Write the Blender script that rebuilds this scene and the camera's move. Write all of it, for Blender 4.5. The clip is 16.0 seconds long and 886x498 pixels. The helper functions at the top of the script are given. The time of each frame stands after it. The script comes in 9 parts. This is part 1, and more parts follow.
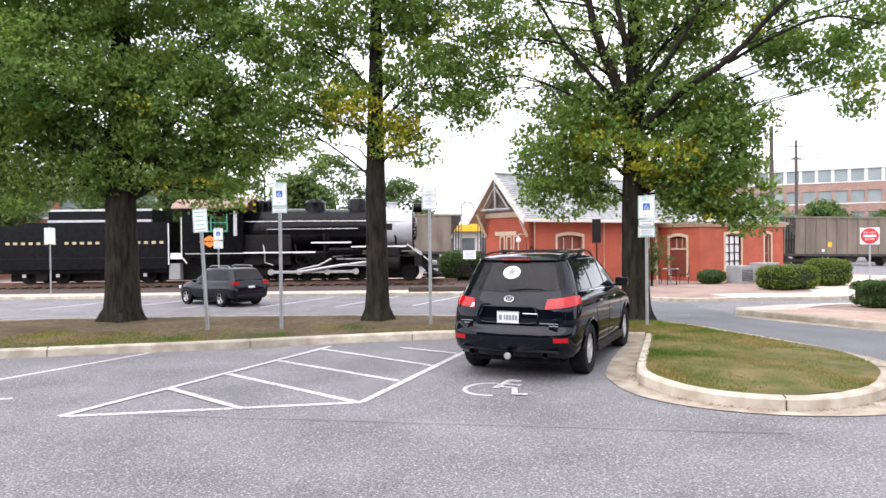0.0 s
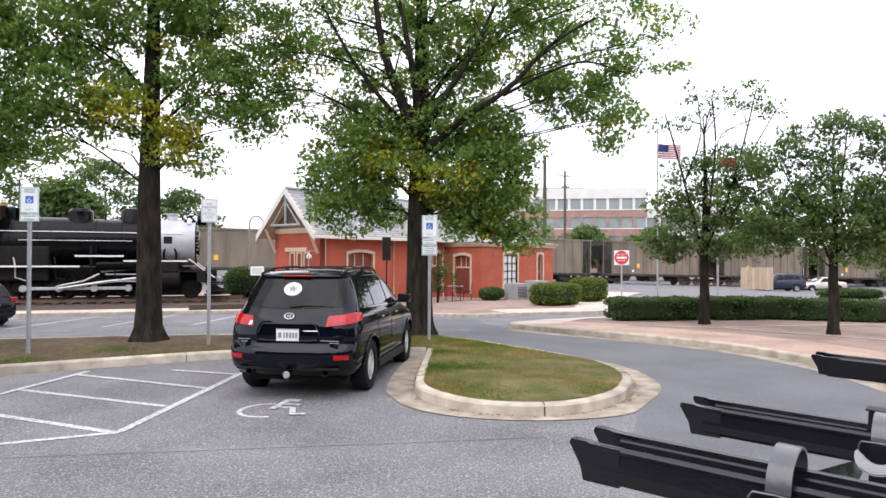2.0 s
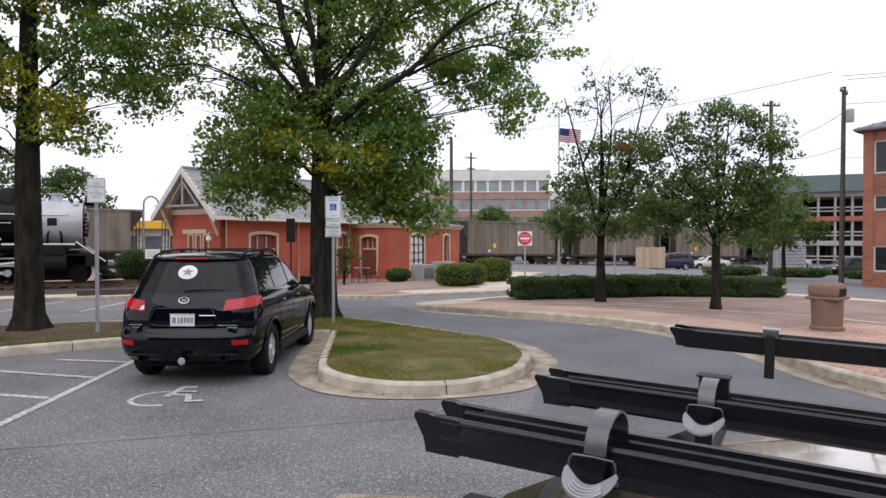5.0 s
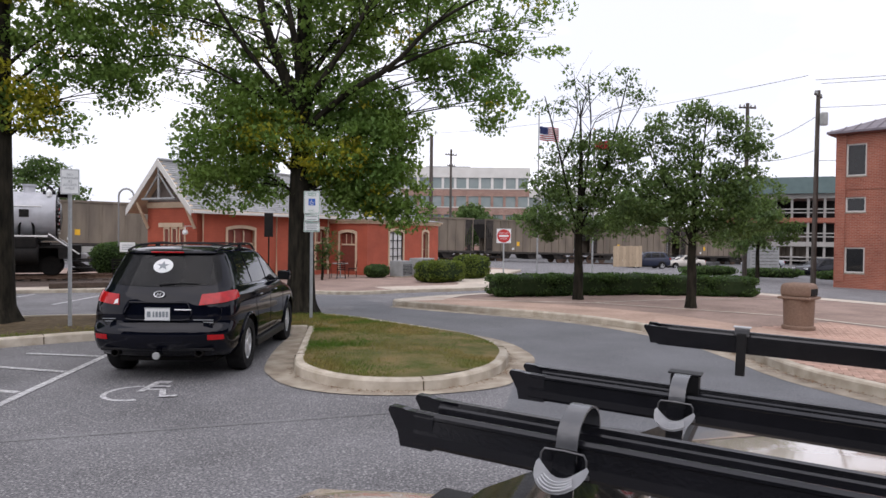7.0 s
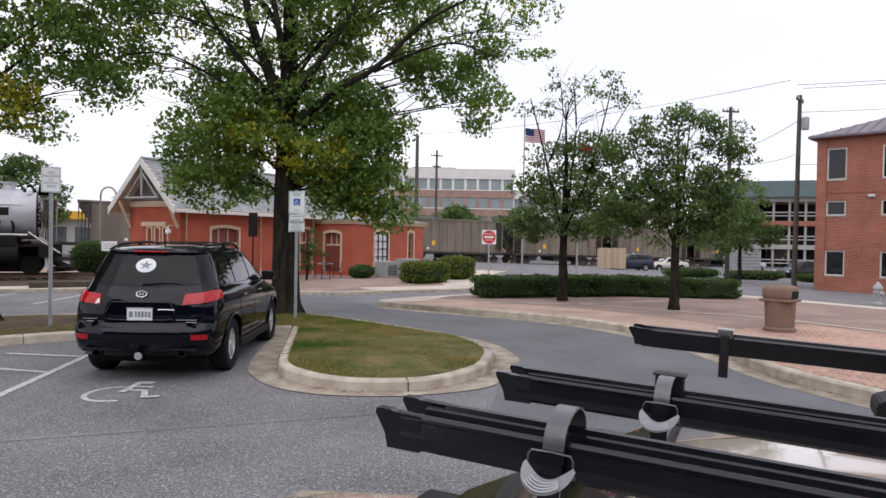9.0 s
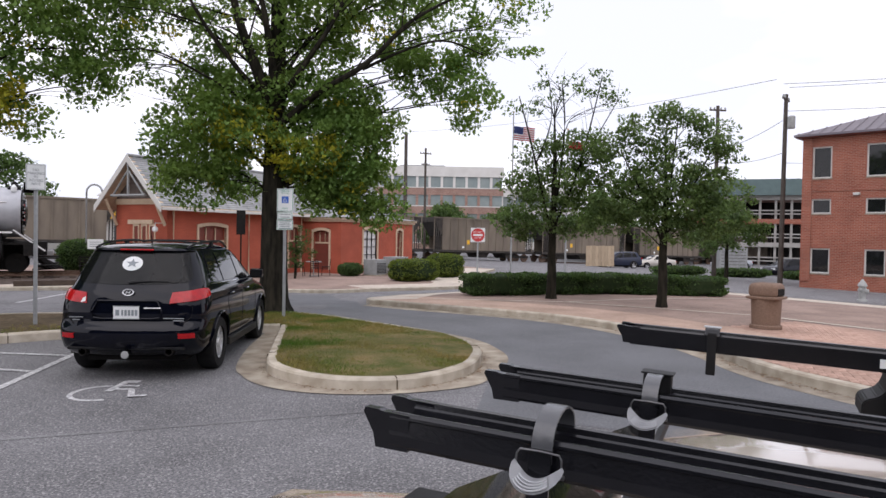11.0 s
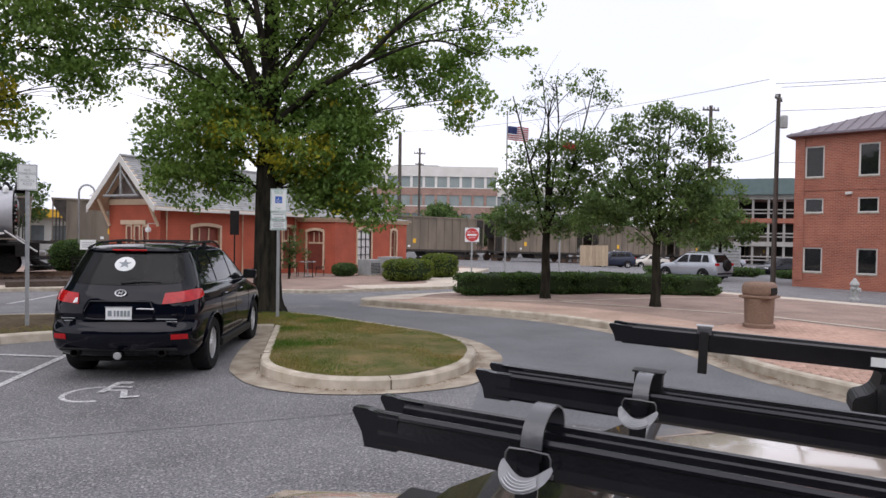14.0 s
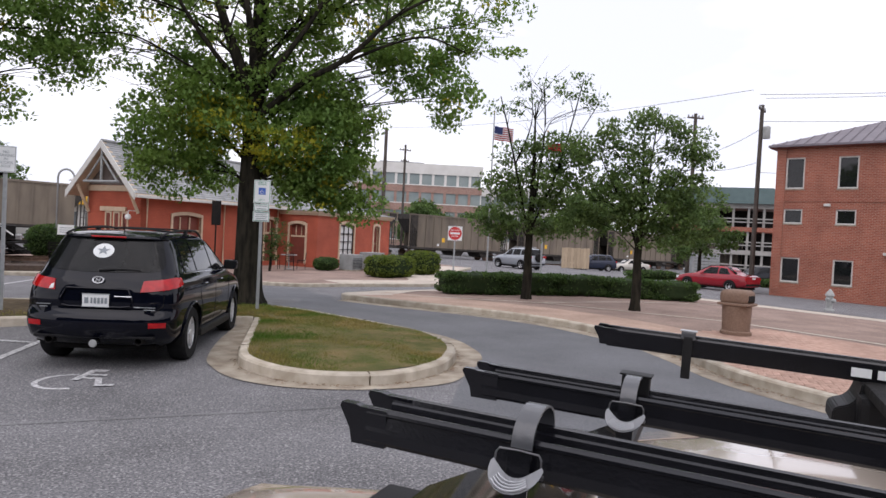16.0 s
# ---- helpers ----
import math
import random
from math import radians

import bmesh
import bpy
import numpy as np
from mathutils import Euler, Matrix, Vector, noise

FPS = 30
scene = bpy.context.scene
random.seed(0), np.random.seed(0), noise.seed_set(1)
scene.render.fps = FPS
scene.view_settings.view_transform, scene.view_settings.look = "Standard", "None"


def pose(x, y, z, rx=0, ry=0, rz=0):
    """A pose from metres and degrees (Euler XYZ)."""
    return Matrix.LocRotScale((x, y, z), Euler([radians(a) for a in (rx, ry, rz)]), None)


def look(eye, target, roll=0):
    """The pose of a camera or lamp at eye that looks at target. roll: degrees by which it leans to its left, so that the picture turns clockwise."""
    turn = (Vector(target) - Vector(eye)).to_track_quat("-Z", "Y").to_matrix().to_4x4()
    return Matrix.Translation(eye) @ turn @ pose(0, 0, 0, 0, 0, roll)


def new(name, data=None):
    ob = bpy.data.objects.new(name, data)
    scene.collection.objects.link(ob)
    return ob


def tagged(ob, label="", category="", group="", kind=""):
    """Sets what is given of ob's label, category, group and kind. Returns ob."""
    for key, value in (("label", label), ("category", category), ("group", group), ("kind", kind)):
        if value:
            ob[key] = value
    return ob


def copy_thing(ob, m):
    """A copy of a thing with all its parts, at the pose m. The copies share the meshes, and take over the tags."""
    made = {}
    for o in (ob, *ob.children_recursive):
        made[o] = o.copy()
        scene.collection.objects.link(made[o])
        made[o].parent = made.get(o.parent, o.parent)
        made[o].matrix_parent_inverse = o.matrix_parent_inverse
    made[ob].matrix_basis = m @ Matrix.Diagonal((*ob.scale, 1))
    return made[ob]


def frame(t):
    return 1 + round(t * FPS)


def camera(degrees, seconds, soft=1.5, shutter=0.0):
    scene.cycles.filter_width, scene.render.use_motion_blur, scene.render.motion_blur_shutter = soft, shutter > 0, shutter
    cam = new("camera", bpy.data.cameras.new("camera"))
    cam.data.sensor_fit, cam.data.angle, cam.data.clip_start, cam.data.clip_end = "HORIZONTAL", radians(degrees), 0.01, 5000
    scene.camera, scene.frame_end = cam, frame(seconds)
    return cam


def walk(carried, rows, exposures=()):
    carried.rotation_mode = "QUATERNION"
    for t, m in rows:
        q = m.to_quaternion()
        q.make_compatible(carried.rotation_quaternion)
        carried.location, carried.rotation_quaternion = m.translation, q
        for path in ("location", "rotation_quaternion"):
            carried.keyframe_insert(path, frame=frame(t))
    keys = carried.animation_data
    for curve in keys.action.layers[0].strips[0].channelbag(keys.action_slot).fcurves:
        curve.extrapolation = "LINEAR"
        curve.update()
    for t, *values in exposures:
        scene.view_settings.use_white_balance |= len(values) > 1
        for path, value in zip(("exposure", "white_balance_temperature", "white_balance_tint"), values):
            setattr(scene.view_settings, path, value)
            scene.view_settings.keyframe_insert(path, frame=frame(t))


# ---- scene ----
cam = camera(66.27, 16.0)
# seconds, x, y, z, yaw, pitch, roll
PATH = [
    (0, 0.873, 0.232, 1.894, 0.00, -0.62, -0.63),
    (0.5, 0.913, 0.262, 1.892, -5.78, 0.13, 0.13),
    (1, 0.966, 0.268, 1.888, -9.60, 0.71, 0.29),
    (1.5, 1.003, 0.258, 1.888, -13.01, 1.04, 0.44),
    (2, 1.038, 0.243, 1.885, -17.23, 0.76, 0.23),
    (2.5, 1.060, 0.221, 1.886, -19.96, 0.49, -0.02),
    (3, 1.079, 0.213, 1.885, -21.84, 0.12, -0.10),
    (3.5, 1.089, 0.214, 1.884, -23.36, -0.12, -0.20),
    (4, 1.098, 0.214, 1.882, -24.02, -0.58, -0.28),
    (6.5, 1.105, 0.202, 1.881, -26.38, -0.87, 0.60),
    (7, 1.105, 0.205, 1.880, -26.76, -1.07, 0.66),
    (7.5, 1.103, 0.208, 1.881, -27.04, -0.96, 0.85),
    (8, 1.102, 0.208, 1.880, -27.34, -1.11, 1.02),
    (8.5, 1.102, 0.203, 1.882, -27.56, -0.95, 0.94),
    (9, 1.101, 0.205, 1.881, -28.01, -0.98, 1.00),
    (11.5, 1.103, 0.209, 1.882, -29.15, -1.25, 1.09),
    (12, 1.102, 0.211, 1.880, -29.33, -1.45, 1.25),
    (12.5, 1.103, 0.211, 1.880, -29.34, -1.20, 1.23),
    (13, 1.107, 0.210, 1.879, -29.53, -1.12, 1.28),
    (13.5, 1.108, 0.209, 1.879, -28.91, -1.27, 0.75),
    (14, 1.111, 0.209, 1.880, -29.43, -1.14, 0.89),
    (14.5, 1.111, 0.205, 1.880, -29.61, -1.13, 1.20),
    (15, 1.110, 0.208, 1.877, -29.42, -1.35, 1.11),
    (15.4, 1.110, 0.210, 1.877, -29.10, -1.35, 1.11),
    (15.5, 1.103, 0.232, 1.877, -30.82, -1.55, 2.69),
    (16, 1.103, 0.224, 1.877, -30.93, -1.27, 2.88),
]
walk(cam, [(t, pose(x, y, z, 90 + p, 0, w) @ pose(0, 0, 0, 0, 0, r)) for t, x, y, z, w, p, r in PATH],
     exposures=[(0, 1.15, 6380, 18.5), (0.5, 1.16, 6380, 18.5), (1.0, 1.10, 6380, 18.5), (1.5, 0.99, 6380, 18.5), (2.5, 0.61, 6380, 18.5), (3.5, 0.34, 6380, 18.5), (6.5, 0.08, 6380, 18.5), (16, 0.07, 6380, 18.5)])

# ---- light ----
world = bpy.data.worlds.new("world")
scene.world = world
world.use_nodes = True
wn, wl = world.node_tree.nodes, world.node_tree.links
wn.clear()
sky = wn.new("ShaderNodeTexSky")
sky.sky_type = "NISHITA"
sky.sun_disc = False
sky.sun_elevation, sky.sun_rotation = radians(52), radians(200)
w_co = wn.new("ShaderNodeTexCoord")
w_map = wn.new("ShaderNodeMapping")
w_map.inputs["Scale"].default_value = (1.0, 1.0, 3.0)
w_noise = wn.new("ShaderNodeTexNoise")
w_noise.inputs["Scale"].default_value = 2.2
w_noise.inputs["Detail"].default_value = 6.0
w_ramp = wn.new("ShaderNodeValToRGB")
w_ramp.color_ramp.elements[0].position, w_ramp.color_ramp.elements[1].position = 0.40, 0.62
w_ramp.color_ramp.elements[0].color = (0.98, 1.03, 1.10, 1)
w_ramp.color_ramp.elements[1].color = (1.35, 1.35, 1.35, 1)
w_bg1, w_bg2 = wn.new("ShaderNodeBackground"), wn.new("ShaderNodeBackground")
w_bg1.inputs["Strength"].default_value = 0.1
w_bg2.inputs["Strength"].default_value = 1.0
w_mix, w_out = wn.new("ShaderNodeMixShader"), wn.new("ShaderNodeOutputWorld")
w_mix.inputs["Fac"].default_value = 0.9
wl.new(w_co.outputs["Generated"], w_map.inputs["Vector"])
wl.new(w_map.outputs["Vector"], w_noise.inputs["Vector"])
wl.new(w_noise.outputs["Fac"], w_ramp.inputs["Fac"])
wl.new(w_ramp.outputs["Color"], w_bg2.inputs["Color"])
wl.new(sky.outputs["Color"], w_bg1.inputs["Color"])
wl.new(w_bg1.outputs[0], w_mix.inputs[1])
wl.new(w_bg2.outputs[0], w_mix.inputs[2])
wl.new(w_mix.outputs[0], w_out.inputs["Surface"])
sun = new("sun", bpy.data.lights.new("sun", "SUN"))
sun.data.energy, sun.data.angle, sun.data.color = 1.2, radians(75), (1.0, 0.97, 0.92)
sun.matrix_world = look((-20, -40, 60), (0, 0, 0))


# ---- materials ----
def mat(name, c1, c2=None, scale=4.0, rough=0.7, metal=0.0, bump=0.0, bscale=None, spec=0.5, coat=0.0, rand=0.0, stretch=(1, 1, 1), stain=0.0):
    """A surface with two-scale colour variation, fine relief and, with rand, a shade of its own for each object or leaf."""
    m = bpy.data.materials.new(name)
    m.use_nodes = True
    nt, b = m.node_tree, m.node_tree.nodes["Principled BSDF"]
    N, L = nt.nodes, nt.links
    b.inputs["Roughness"].default_value, b.inputs["Metallic"].default_value = rough, metal
    b.inputs["Specular IOR Level"].default_value = spec
    b.inputs["Coat Weight"].default_value = coat
    b.inputs["Coat Roughness"].default_value = 0.05
    co = N.new("ShaderNodeTexCoord")
    mp = N.new("ShaderNodeMapping")
    mp.inputs["Scale"].default_value = stretch
    L.new(co.outputs["Object"], mp.inputs["Vector"])
    c2 = c2 or tuple(v * 0.8 for v in c1)
    n1 = N.new("ShaderNodeTexNoise")
    n1.inputs["Scale"].default_value, n1.inputs["Detail"].default_value = scale, 8.0
    L.new(mp.outputs[0], n1.inputs["Vector"])
    r1 = N.new("ShaderNodeValToRGB")
    r1.color_ramp.elements[0].position, r1.color_ramp.elements[1].position = 0.35, 0.65
    r1.color_ramp.elements[0].color, r1.color_ramp.elements[1].color = (*c1, 1), (*c2, 1)
    L.new(n1.outputs["Fac"], r1.inputs["Fac"])
    out = r1.outputs["Color"]
    if stain:
        n2 = N.new("ShaderNodeTexNoise")
        n2.inputs["Scale"].default_value, n2.inputs["Detail"].default_value = min(scale * 0.09, 0.8), 5.0
        L.new(mp.outputs[0], n2.inputs["Vector"])
        mr = N.new("ShaderNodeMapRange")
        mr.inputs["From Min"].default_value, mr.inputs["From Max"].default_value = 0.35, 0.65
        mr.inputs["To Min"].default_value, mr.inputs["To Max"].default_value = 1 - stain, 1 + stain * 0.5
        L.new(n2.outputs["Fac"], mr.inputs["Value"])
        mx = N.new("ShaderNodeVectorMath")
        mx.operation = "MULTIPLY"
        L.new(out, mx.inputs[0])
        L.new(mr.outputs[0], mx.inputs[1])
        out = mx.outputs[0]
    if rand:
        g = N.new("ShaderNodeNewGeometry") if rand > 0 else N.new("ShaderNodeObjectInfo")
        hs = N.new("ShaderNodeMapRange")
        hs.inputs["To Min"].default_value, hs.inputs["To Max"].default_value = 1 - abs(rand), 1 + abs(rand)
        L.new(g.outputs["Random Per Island" if rand > 0 else "Random"], hs.inputs["Value"])
        mx = N.new("ShaderNodeVectorMath")
        mx.operation = "MULTIPLY"
        L.new(out, mx.inputs[0])
        L.new(hs.outputs[0], mx.inputs[1])
        out = mx.outputs[0]
    L.new(out, b.inputs["Base Color"])
    if bump:
        n3 = N.new("ShaderNodeTexNoise")
        n3.inputs["Scale"].default_value, n3.inputs["Detail"].default_value = bscale or scale * 6, 6.0
        L.new(mp.outputs[0], n3.inputs["Vector"])
        bp = N.new("ShaderNodeBump")
        bp.inputs["Strength"].default_value, bp.inputs["Distance"].default_value = bump, 0.02
        L.new(n3.outputs["Fac"], bp.inputs["Height"])
        L.new(bp.outputs[0], b.inputs["Normal"])
    return m


def brick_mat(name, c1, c2, mortar, w=0.21, h=0.07, turn=0.0):
    """Brickwork for walls too far off for single bricks: courses in the wall's own plane."""
    m = mat(name, c1, c2, rough=0.85)
    nt, b = m.node_tree, m.node_tree.nodes["Principled BSDF"]
    N, L = nt.nodes, nt.links
    co = N.new("ShaderNodeTexCoord")
    mp = N.new("ShaderNodeMapping")
    mp.inputs["Rotation"].default_value = (0, 0, turn)
    L.new(co.outputs["Object"], mp.inputs["Vector"])
    sx = N.new("ShaderNodeSeparateXYZ")
    L.new(mp.outputs[0], sx.inputs[0])
    ad = N.new("ShaderNodeMath")
    L.new(sx.outputs["X"], ad.inputs[0])
    L.new(sx.outputs["Y"], ad.inputs[1])
    cb = N.new("ShaderNodeCombineXYZ")
    L.new(ad.outputs[0], cb.inputs["X"])
    L.new(sx.outputs["Z"], cb.inputs["Y"])
    br = N.new("ShaderNodeTexBrick")
    br.inputs["Color1"].default_value, br.inputs["Color2"].default_value, br.inputs["Mortar"].default_value = (*c1, 1), (*c2, 1), (*mortar, 1)
    br.inputs["Scale"].default_value = 1.0
    br.inputs["Brick Width"].default_value, br.inputs["Row Height"].default_value, br.inputs["Mortar Size"].default_value = w, h, 0.010
    L.new(cb.outputs[0], br.inputs["Vector"])
    ns = N.new("ShaderNodeTexNoise")
    ns.inputs["Scale"].default_value = 0.8
    L.new(co.outputs["Object"], ns.inputs["Vector"])
    mr = N.new("ShaderNodeMapRange")
    mr.inputs["From Min"].default_value, mr.inputs["From Max"].default_value = 0.3, 0.7
    mr.inputs["To Min"].default_value, mr.inputs["To Max"].default_value = 0.82, 1.12
    L.new(ns.outputs["Fac"], mr.inputs["Value"])
    mx = N.new("ShaderNodeVectorMath")
    mx.operation = "MULTIPLY"
    L.new(br.outputs["Color"], mx.inputs[0])
    L.new(mr.outputs[0], mx.inputs[1])
    L.new(mx.outputs[0], b.inputs["Base Color"])
    bp = N.new("ShaderNodeBump")
    bp.inputs["Strength"].default_value, bp.inputs["Distance"].default_value, bp.invert = 0.6, 0.01, True
    L.new(br.outputs["Fac"], bp.inputs["Height"])
    L.new(bp.outputs[0], b.inputs["Normal"])
    return m


ASPHALT = mat("asphalt", (0.085, 0.085, 0.092), (0.225, 0.222, 0.229), 46, 0.9, bump=0.06, bscale=130, stain=0.22, spec=0.3)
def speckle(m, scale, colour, cut):
    """Pale stones showing in a dark binder."""
    nt, b = m.node_tree, m.node_tree.nodes["Principled BSDF"]
    src = b.inputs["Base Color"].links[0].from_socket
    co, vo = nt.nodes.new("ShaderNodeTexCoord"), nt.nodes.new("ShaderNodeTexVoronoi")
    vo.inputs["Scale"].default_value = scale
    nt.links.new(co.outputs["Object"], vo.inputs["Vector"])
    sep = nt.nodes.new("ShaderNodeSeparateColor")
    nt.links.new(vo.outputs["Color"], sep.inputs[0])
    mr = nt.nodes.new("ShaderNodeMapRange")
    mr.inputs["From Min"].default_value, mr.inputs["From Max"].default_value = cut, 1.0
    mr.inputs["To Max"].default_value = 0.7
    nt.links.new(sep.outputs[0], mr.inputs["Value"])
    mx = nt.nodes.new("ShaderNodeMix")
    mx.data_type = "RGBA"
    for k in mx.inputs:
        if k.identifier == "B_Color":
            k.default_value = (*colour, 1)
        if k.identifier == "A_Color":
            nt.links.new(src, k)
        if k.identifier == "Factor_Float":
            nt.links.new(mr.outputs[0], k)
    nt.links.new([o for o in mx.outputs if o.identifier == "Result_Color"][0], b.inputs["Base Color"])


speckle(ASPHALT, 70.0, (0.40, 0.395, 0.39), 0.76)
ASPHALT_DARK = mat("asphalt_lane", (0.12, 0.125, 0.135), (0.175, 0.18, 0.19), 42, 0.9, bump=0.4, bscale=160, stain=0.15, spec=0.3)
ASPHALT_FAR = mat("asphalt_far", (0.24, 0.24, 0.25), (0.30, 0.30, 0.31), 30, 0.9, bump=0.3, stain=0.15, spec=0.3)
KERB_STONE = mat("kerb_concrete", (0.54, 0.49, 0.41), (0.37, 0.32, 0.25), 4.0, 0.9, bump=0.3, bscale=110, stain=0.3, spec=0.2)
CONCRETE = mat("concrete", (0.44, 0.39, 0.315), (0.27, 0.225, 0.175), 3.2, 0.9, bump=0.3, bscale=110, stain=0.3, spec=0.2)
SIDEWALK = mat("sidewalk_concrete", (0.56, 0.50, 0.43), (0.47, 0.41, 0.34), 5, 0.9, bump=0.2, bscale=60, stain=0.15, spec=0.2)
PAINT_WHITE = mat("road_paint", (0.66, 0.66, 0.66), (0.27, 0.27, 0.28), 20, 0.8, bump=0.2, stain=0.15, spec=0.3)
PAINT_FAINT = mat("worn_off_line", (0.24, 0.238, 0.242), (0.14, 0.14, 0.146), 34, 0.9, bump=0.06, stain=0.3, spec=0.3)
SOIL = mat("mulch_soil", (0.075, 0.055, 0.035), (0.13, 0.10, 0.06), 9, 0.95, bump=0.6, bscale=60, stain=0.3, spec=0.1)
TURF = mat("turf", (0.095, 0.105, 0.035), (0.20, 0.155, 0.075), 3.0, 0.95, bump=0.8, bscale=90, stain=0.25, spec=0.1)
BLADES = mat("grass_blades", (0.075, 0.17, 0.025), (0.30, 0.235, 0.095), 1.1, 0.9, rand=0.35, spec=0.15)
BALLAST = mat("ballast", (0.06, 0.046, 0.04), (0.13, 0.10, 0.085), 30, 0.95, bump=0.9, bscale=40, spec=0.2)
PAVER = mat("brick_pavers", (0.40, 0.255, 0.20), (0.50, 0.34, 0.27), 8, 0.9, bump=0.4, stain=0.2, rand=-0.16, spec=0.2)
PAVER_PALE = mat("pale_pavers", (0.47, 0.345, 0.275), (0.40, 0.28, 0.22), 12, 0.9, bump=0.4, stain=0.22, spec=0.2)
PAVER_BED = mat("paver_bed", (0.26, 0.19, 0.16), (0.34, 0.25, 0.21), 14, 0.9, bump=0.5, stain=0.22, spec=0.2)
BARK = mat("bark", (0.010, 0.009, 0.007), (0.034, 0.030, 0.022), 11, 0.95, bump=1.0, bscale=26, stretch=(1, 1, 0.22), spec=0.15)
LEAF_YOUNG = mat("maple_leaf", (0.095, 0.155, 0.06), (0.14, 0.21, 0.07), 2, 0.6, rand=0.4, spec=0.3)
LEAF = mat("oak_leaf", (0.135, 0.235, 0.066), (0.205, 0.305, 0.08), 0.9, 0.6, rand=0.22, spec=0.2)
LEAF_YELLOW = mat("turning_leaf", (0.47, 0.41, 0.04), (0.32, 0.35, 0.045), 0.9, 0.6, rand=0.35, spec=0.3)
LEAF_DARK = mat("shrub_leaf", (0.055, 0.105, 0.034), (0.085, 0.14, 0.045), 2, 0.6, rand=0.4, spec=0.3)
LEAF_LIGHT = mat("privet_leaf", (0.10, 0.145, 0.025), (0.14, 0.18, 0.035), 2, 0.6, rand=0.4, spec=0.3)
LEAF_FAR = mat("far_leaf", (0.075, 0.125, 0.045), (0.11, 0.17, 0.06), 0.3, 0.7, rand=0.4, spec=0.2)
GREY_PALE = mat("pale_grey_paint", (0.42, 0.43, 0.42), (0.34, 0.35, 0.34), 9, 0.6, stain=0.2)
OLD_GOLD = mat("faded_gold_lettering", (0.50, 0.42, 0.24), (0.42, 0.35, 0.2), 6, 0.6)
# dark green put in for the shade inside shrubs; also on the backdrop
SHADE_GREEN = mat("shade_green", (0.018, 0.032, 0.012), (0.03, 0.045, 0.018), 8, 0.9, bump=0.8, spec=0.1)
for m_leaf in (LEAF, LEAF_YOUNG, LEAF_YELLOW, LEAF_FAR, LEAF_DARK, LEAF_LIGHT, BLADES):
    # thin leaves let light through
    nt = m_leaf.node_tree
    pb, mo = nt.nodes["Principled BSDF"], nt.nodes["Material Output"]
    tr, ms = nt.nodes.new("ShaderNodeBsdfTranslucent"), nt.nodes.new("ShaderNodeMixShader")
    tint = nt.nodes.new("ShaderNodeVectorMath")
    tint.operation = "MULTIPLY"
    tint.inputs[1].default_value = (1.2, 1.2, 0.85)
    nt.links.new(pb.inputs["Base Color"].links[0].from_socket, tint.inputs[0])
    nt.links.new(tint.outputs[0], tr.inputs["Color"])
    ms.inputs["Fac"].default_value = 0.5
    nt.links.new(pb.outputs[0], ms.inputs[1])
    nt.links.new(tr.outputs[0], ms.inputs[2])
    nt.links.new(ms.outputs[0], mo.inputs["Surface"])
BLACK_PAINT = mat("black_gloss", (0.003, 0.0038, 0.0085), (0.0042, 0.0052, 0.011), 3, 0.05, spec=0.3, stain=0.3)
LOCO_BLACK = mat("engine_black", (0.0025, 0.0025, 0.003), (0.005, 0.005, 0.006), 4, 0.22, bump=0.04, stain=0.3, spec=0.13)
LOCO_DARK = mat("running_gear_black", (0.007, 0.007, 0.007), (0.014, 0.012, 0.011), 6, 0.75, bump=0.2, spec=0.2)
LOCO_GREY = mat("smokebox_graphite", (0.48, 0.49, 0.52), (0.40, 0.41, 0.44), 3, 0.5, metal=0.25, stain=0.2)
LOCO_WHITE = mat("white_trim_paint", (0.75, 0.75, 0.75), (0.65, 0.65, 0.64), 6, 0.5)
LOCO_ROD = mat("bright_steel_rod", (0.55, 0.55, 0.57), (0.42, 0.42, 0.43), 5, 0.4, metal=0.4)
GOLD = mat("gold_lettering", (0.62, 0.36, 0.08), (0.52, 0.30, 0.06), 6, 0.5)
ORANGE = mat("orange_emblem", (0.75, 0.24, 0.03), (0.65, 0.20, 0.03), 6, 0.5)
CAB_RED = mat("cab_roof_red", (0.30, 0.20, 0.16), (0.25, 0.155, 0.12), 4, 0.7)
STEEL = mat("galvanised_steel", (0.42, 0.44, 0.45), (0.33, 0.35, 0.36), 12, 0.55, metal=0.5, bump=0.1)
SIGN_WHITE = mat("sign_face_white", (0.74, 0.76, 0.76), (0.66, 0.69, 0.69), 3, 0.45)
SIGN_BLUE = mat("sign_blue", (0.03, 0.12, 0.48), (0.03, 0.10, 0.42), 3, 0.4)
SIGN_GREEN = mat("sign_green", (0.05, 0.30, 0.20), (0.05, 0.26, 0.17), 3, 0.4)
SIGN_GREY = mat("sign_lettering_grey", (0.20, 0.23, 0.25), (0.25, 0.28, 0.30), 3, 0.5)
SIGN_RED = mat("sign_red", (0.52, 0.03, 0.03), (0.45, 0.03, 0.03), 3, 0.45)
GLASS_DARK = mat("tinted_glass", (0.010, 0.011, 0.012), (0.014, 0.015, 0.016), 2, 0.03, spec=0.45)
# base colour lightened to bluish grey for the sky the panes reflect
GLASS_DEEP = mat("sky_tinted_glass", (0.10, 0.12, 0.13), (0.16, 0.18, 0.19), 1.2, 0.06, spec=0.7)
TAIL_RED = mat("tail_lamp_red", (0.46, 0.008, 0.010), (0.32, 0.006, 0.009), 14, 0.1, spec=0.4, coat=0.2)
CHROME = mat("chrome", (0.75, 0.75, 0.77), (0.68, 0.68, 0.70), 4, 0.14, metal=1.0)
ALLOY = mat("alloy_wheel", (0.74, 0.75, 0.77), (0.64, 0.65, 0.67), 6, 0.3, metal=0.35)
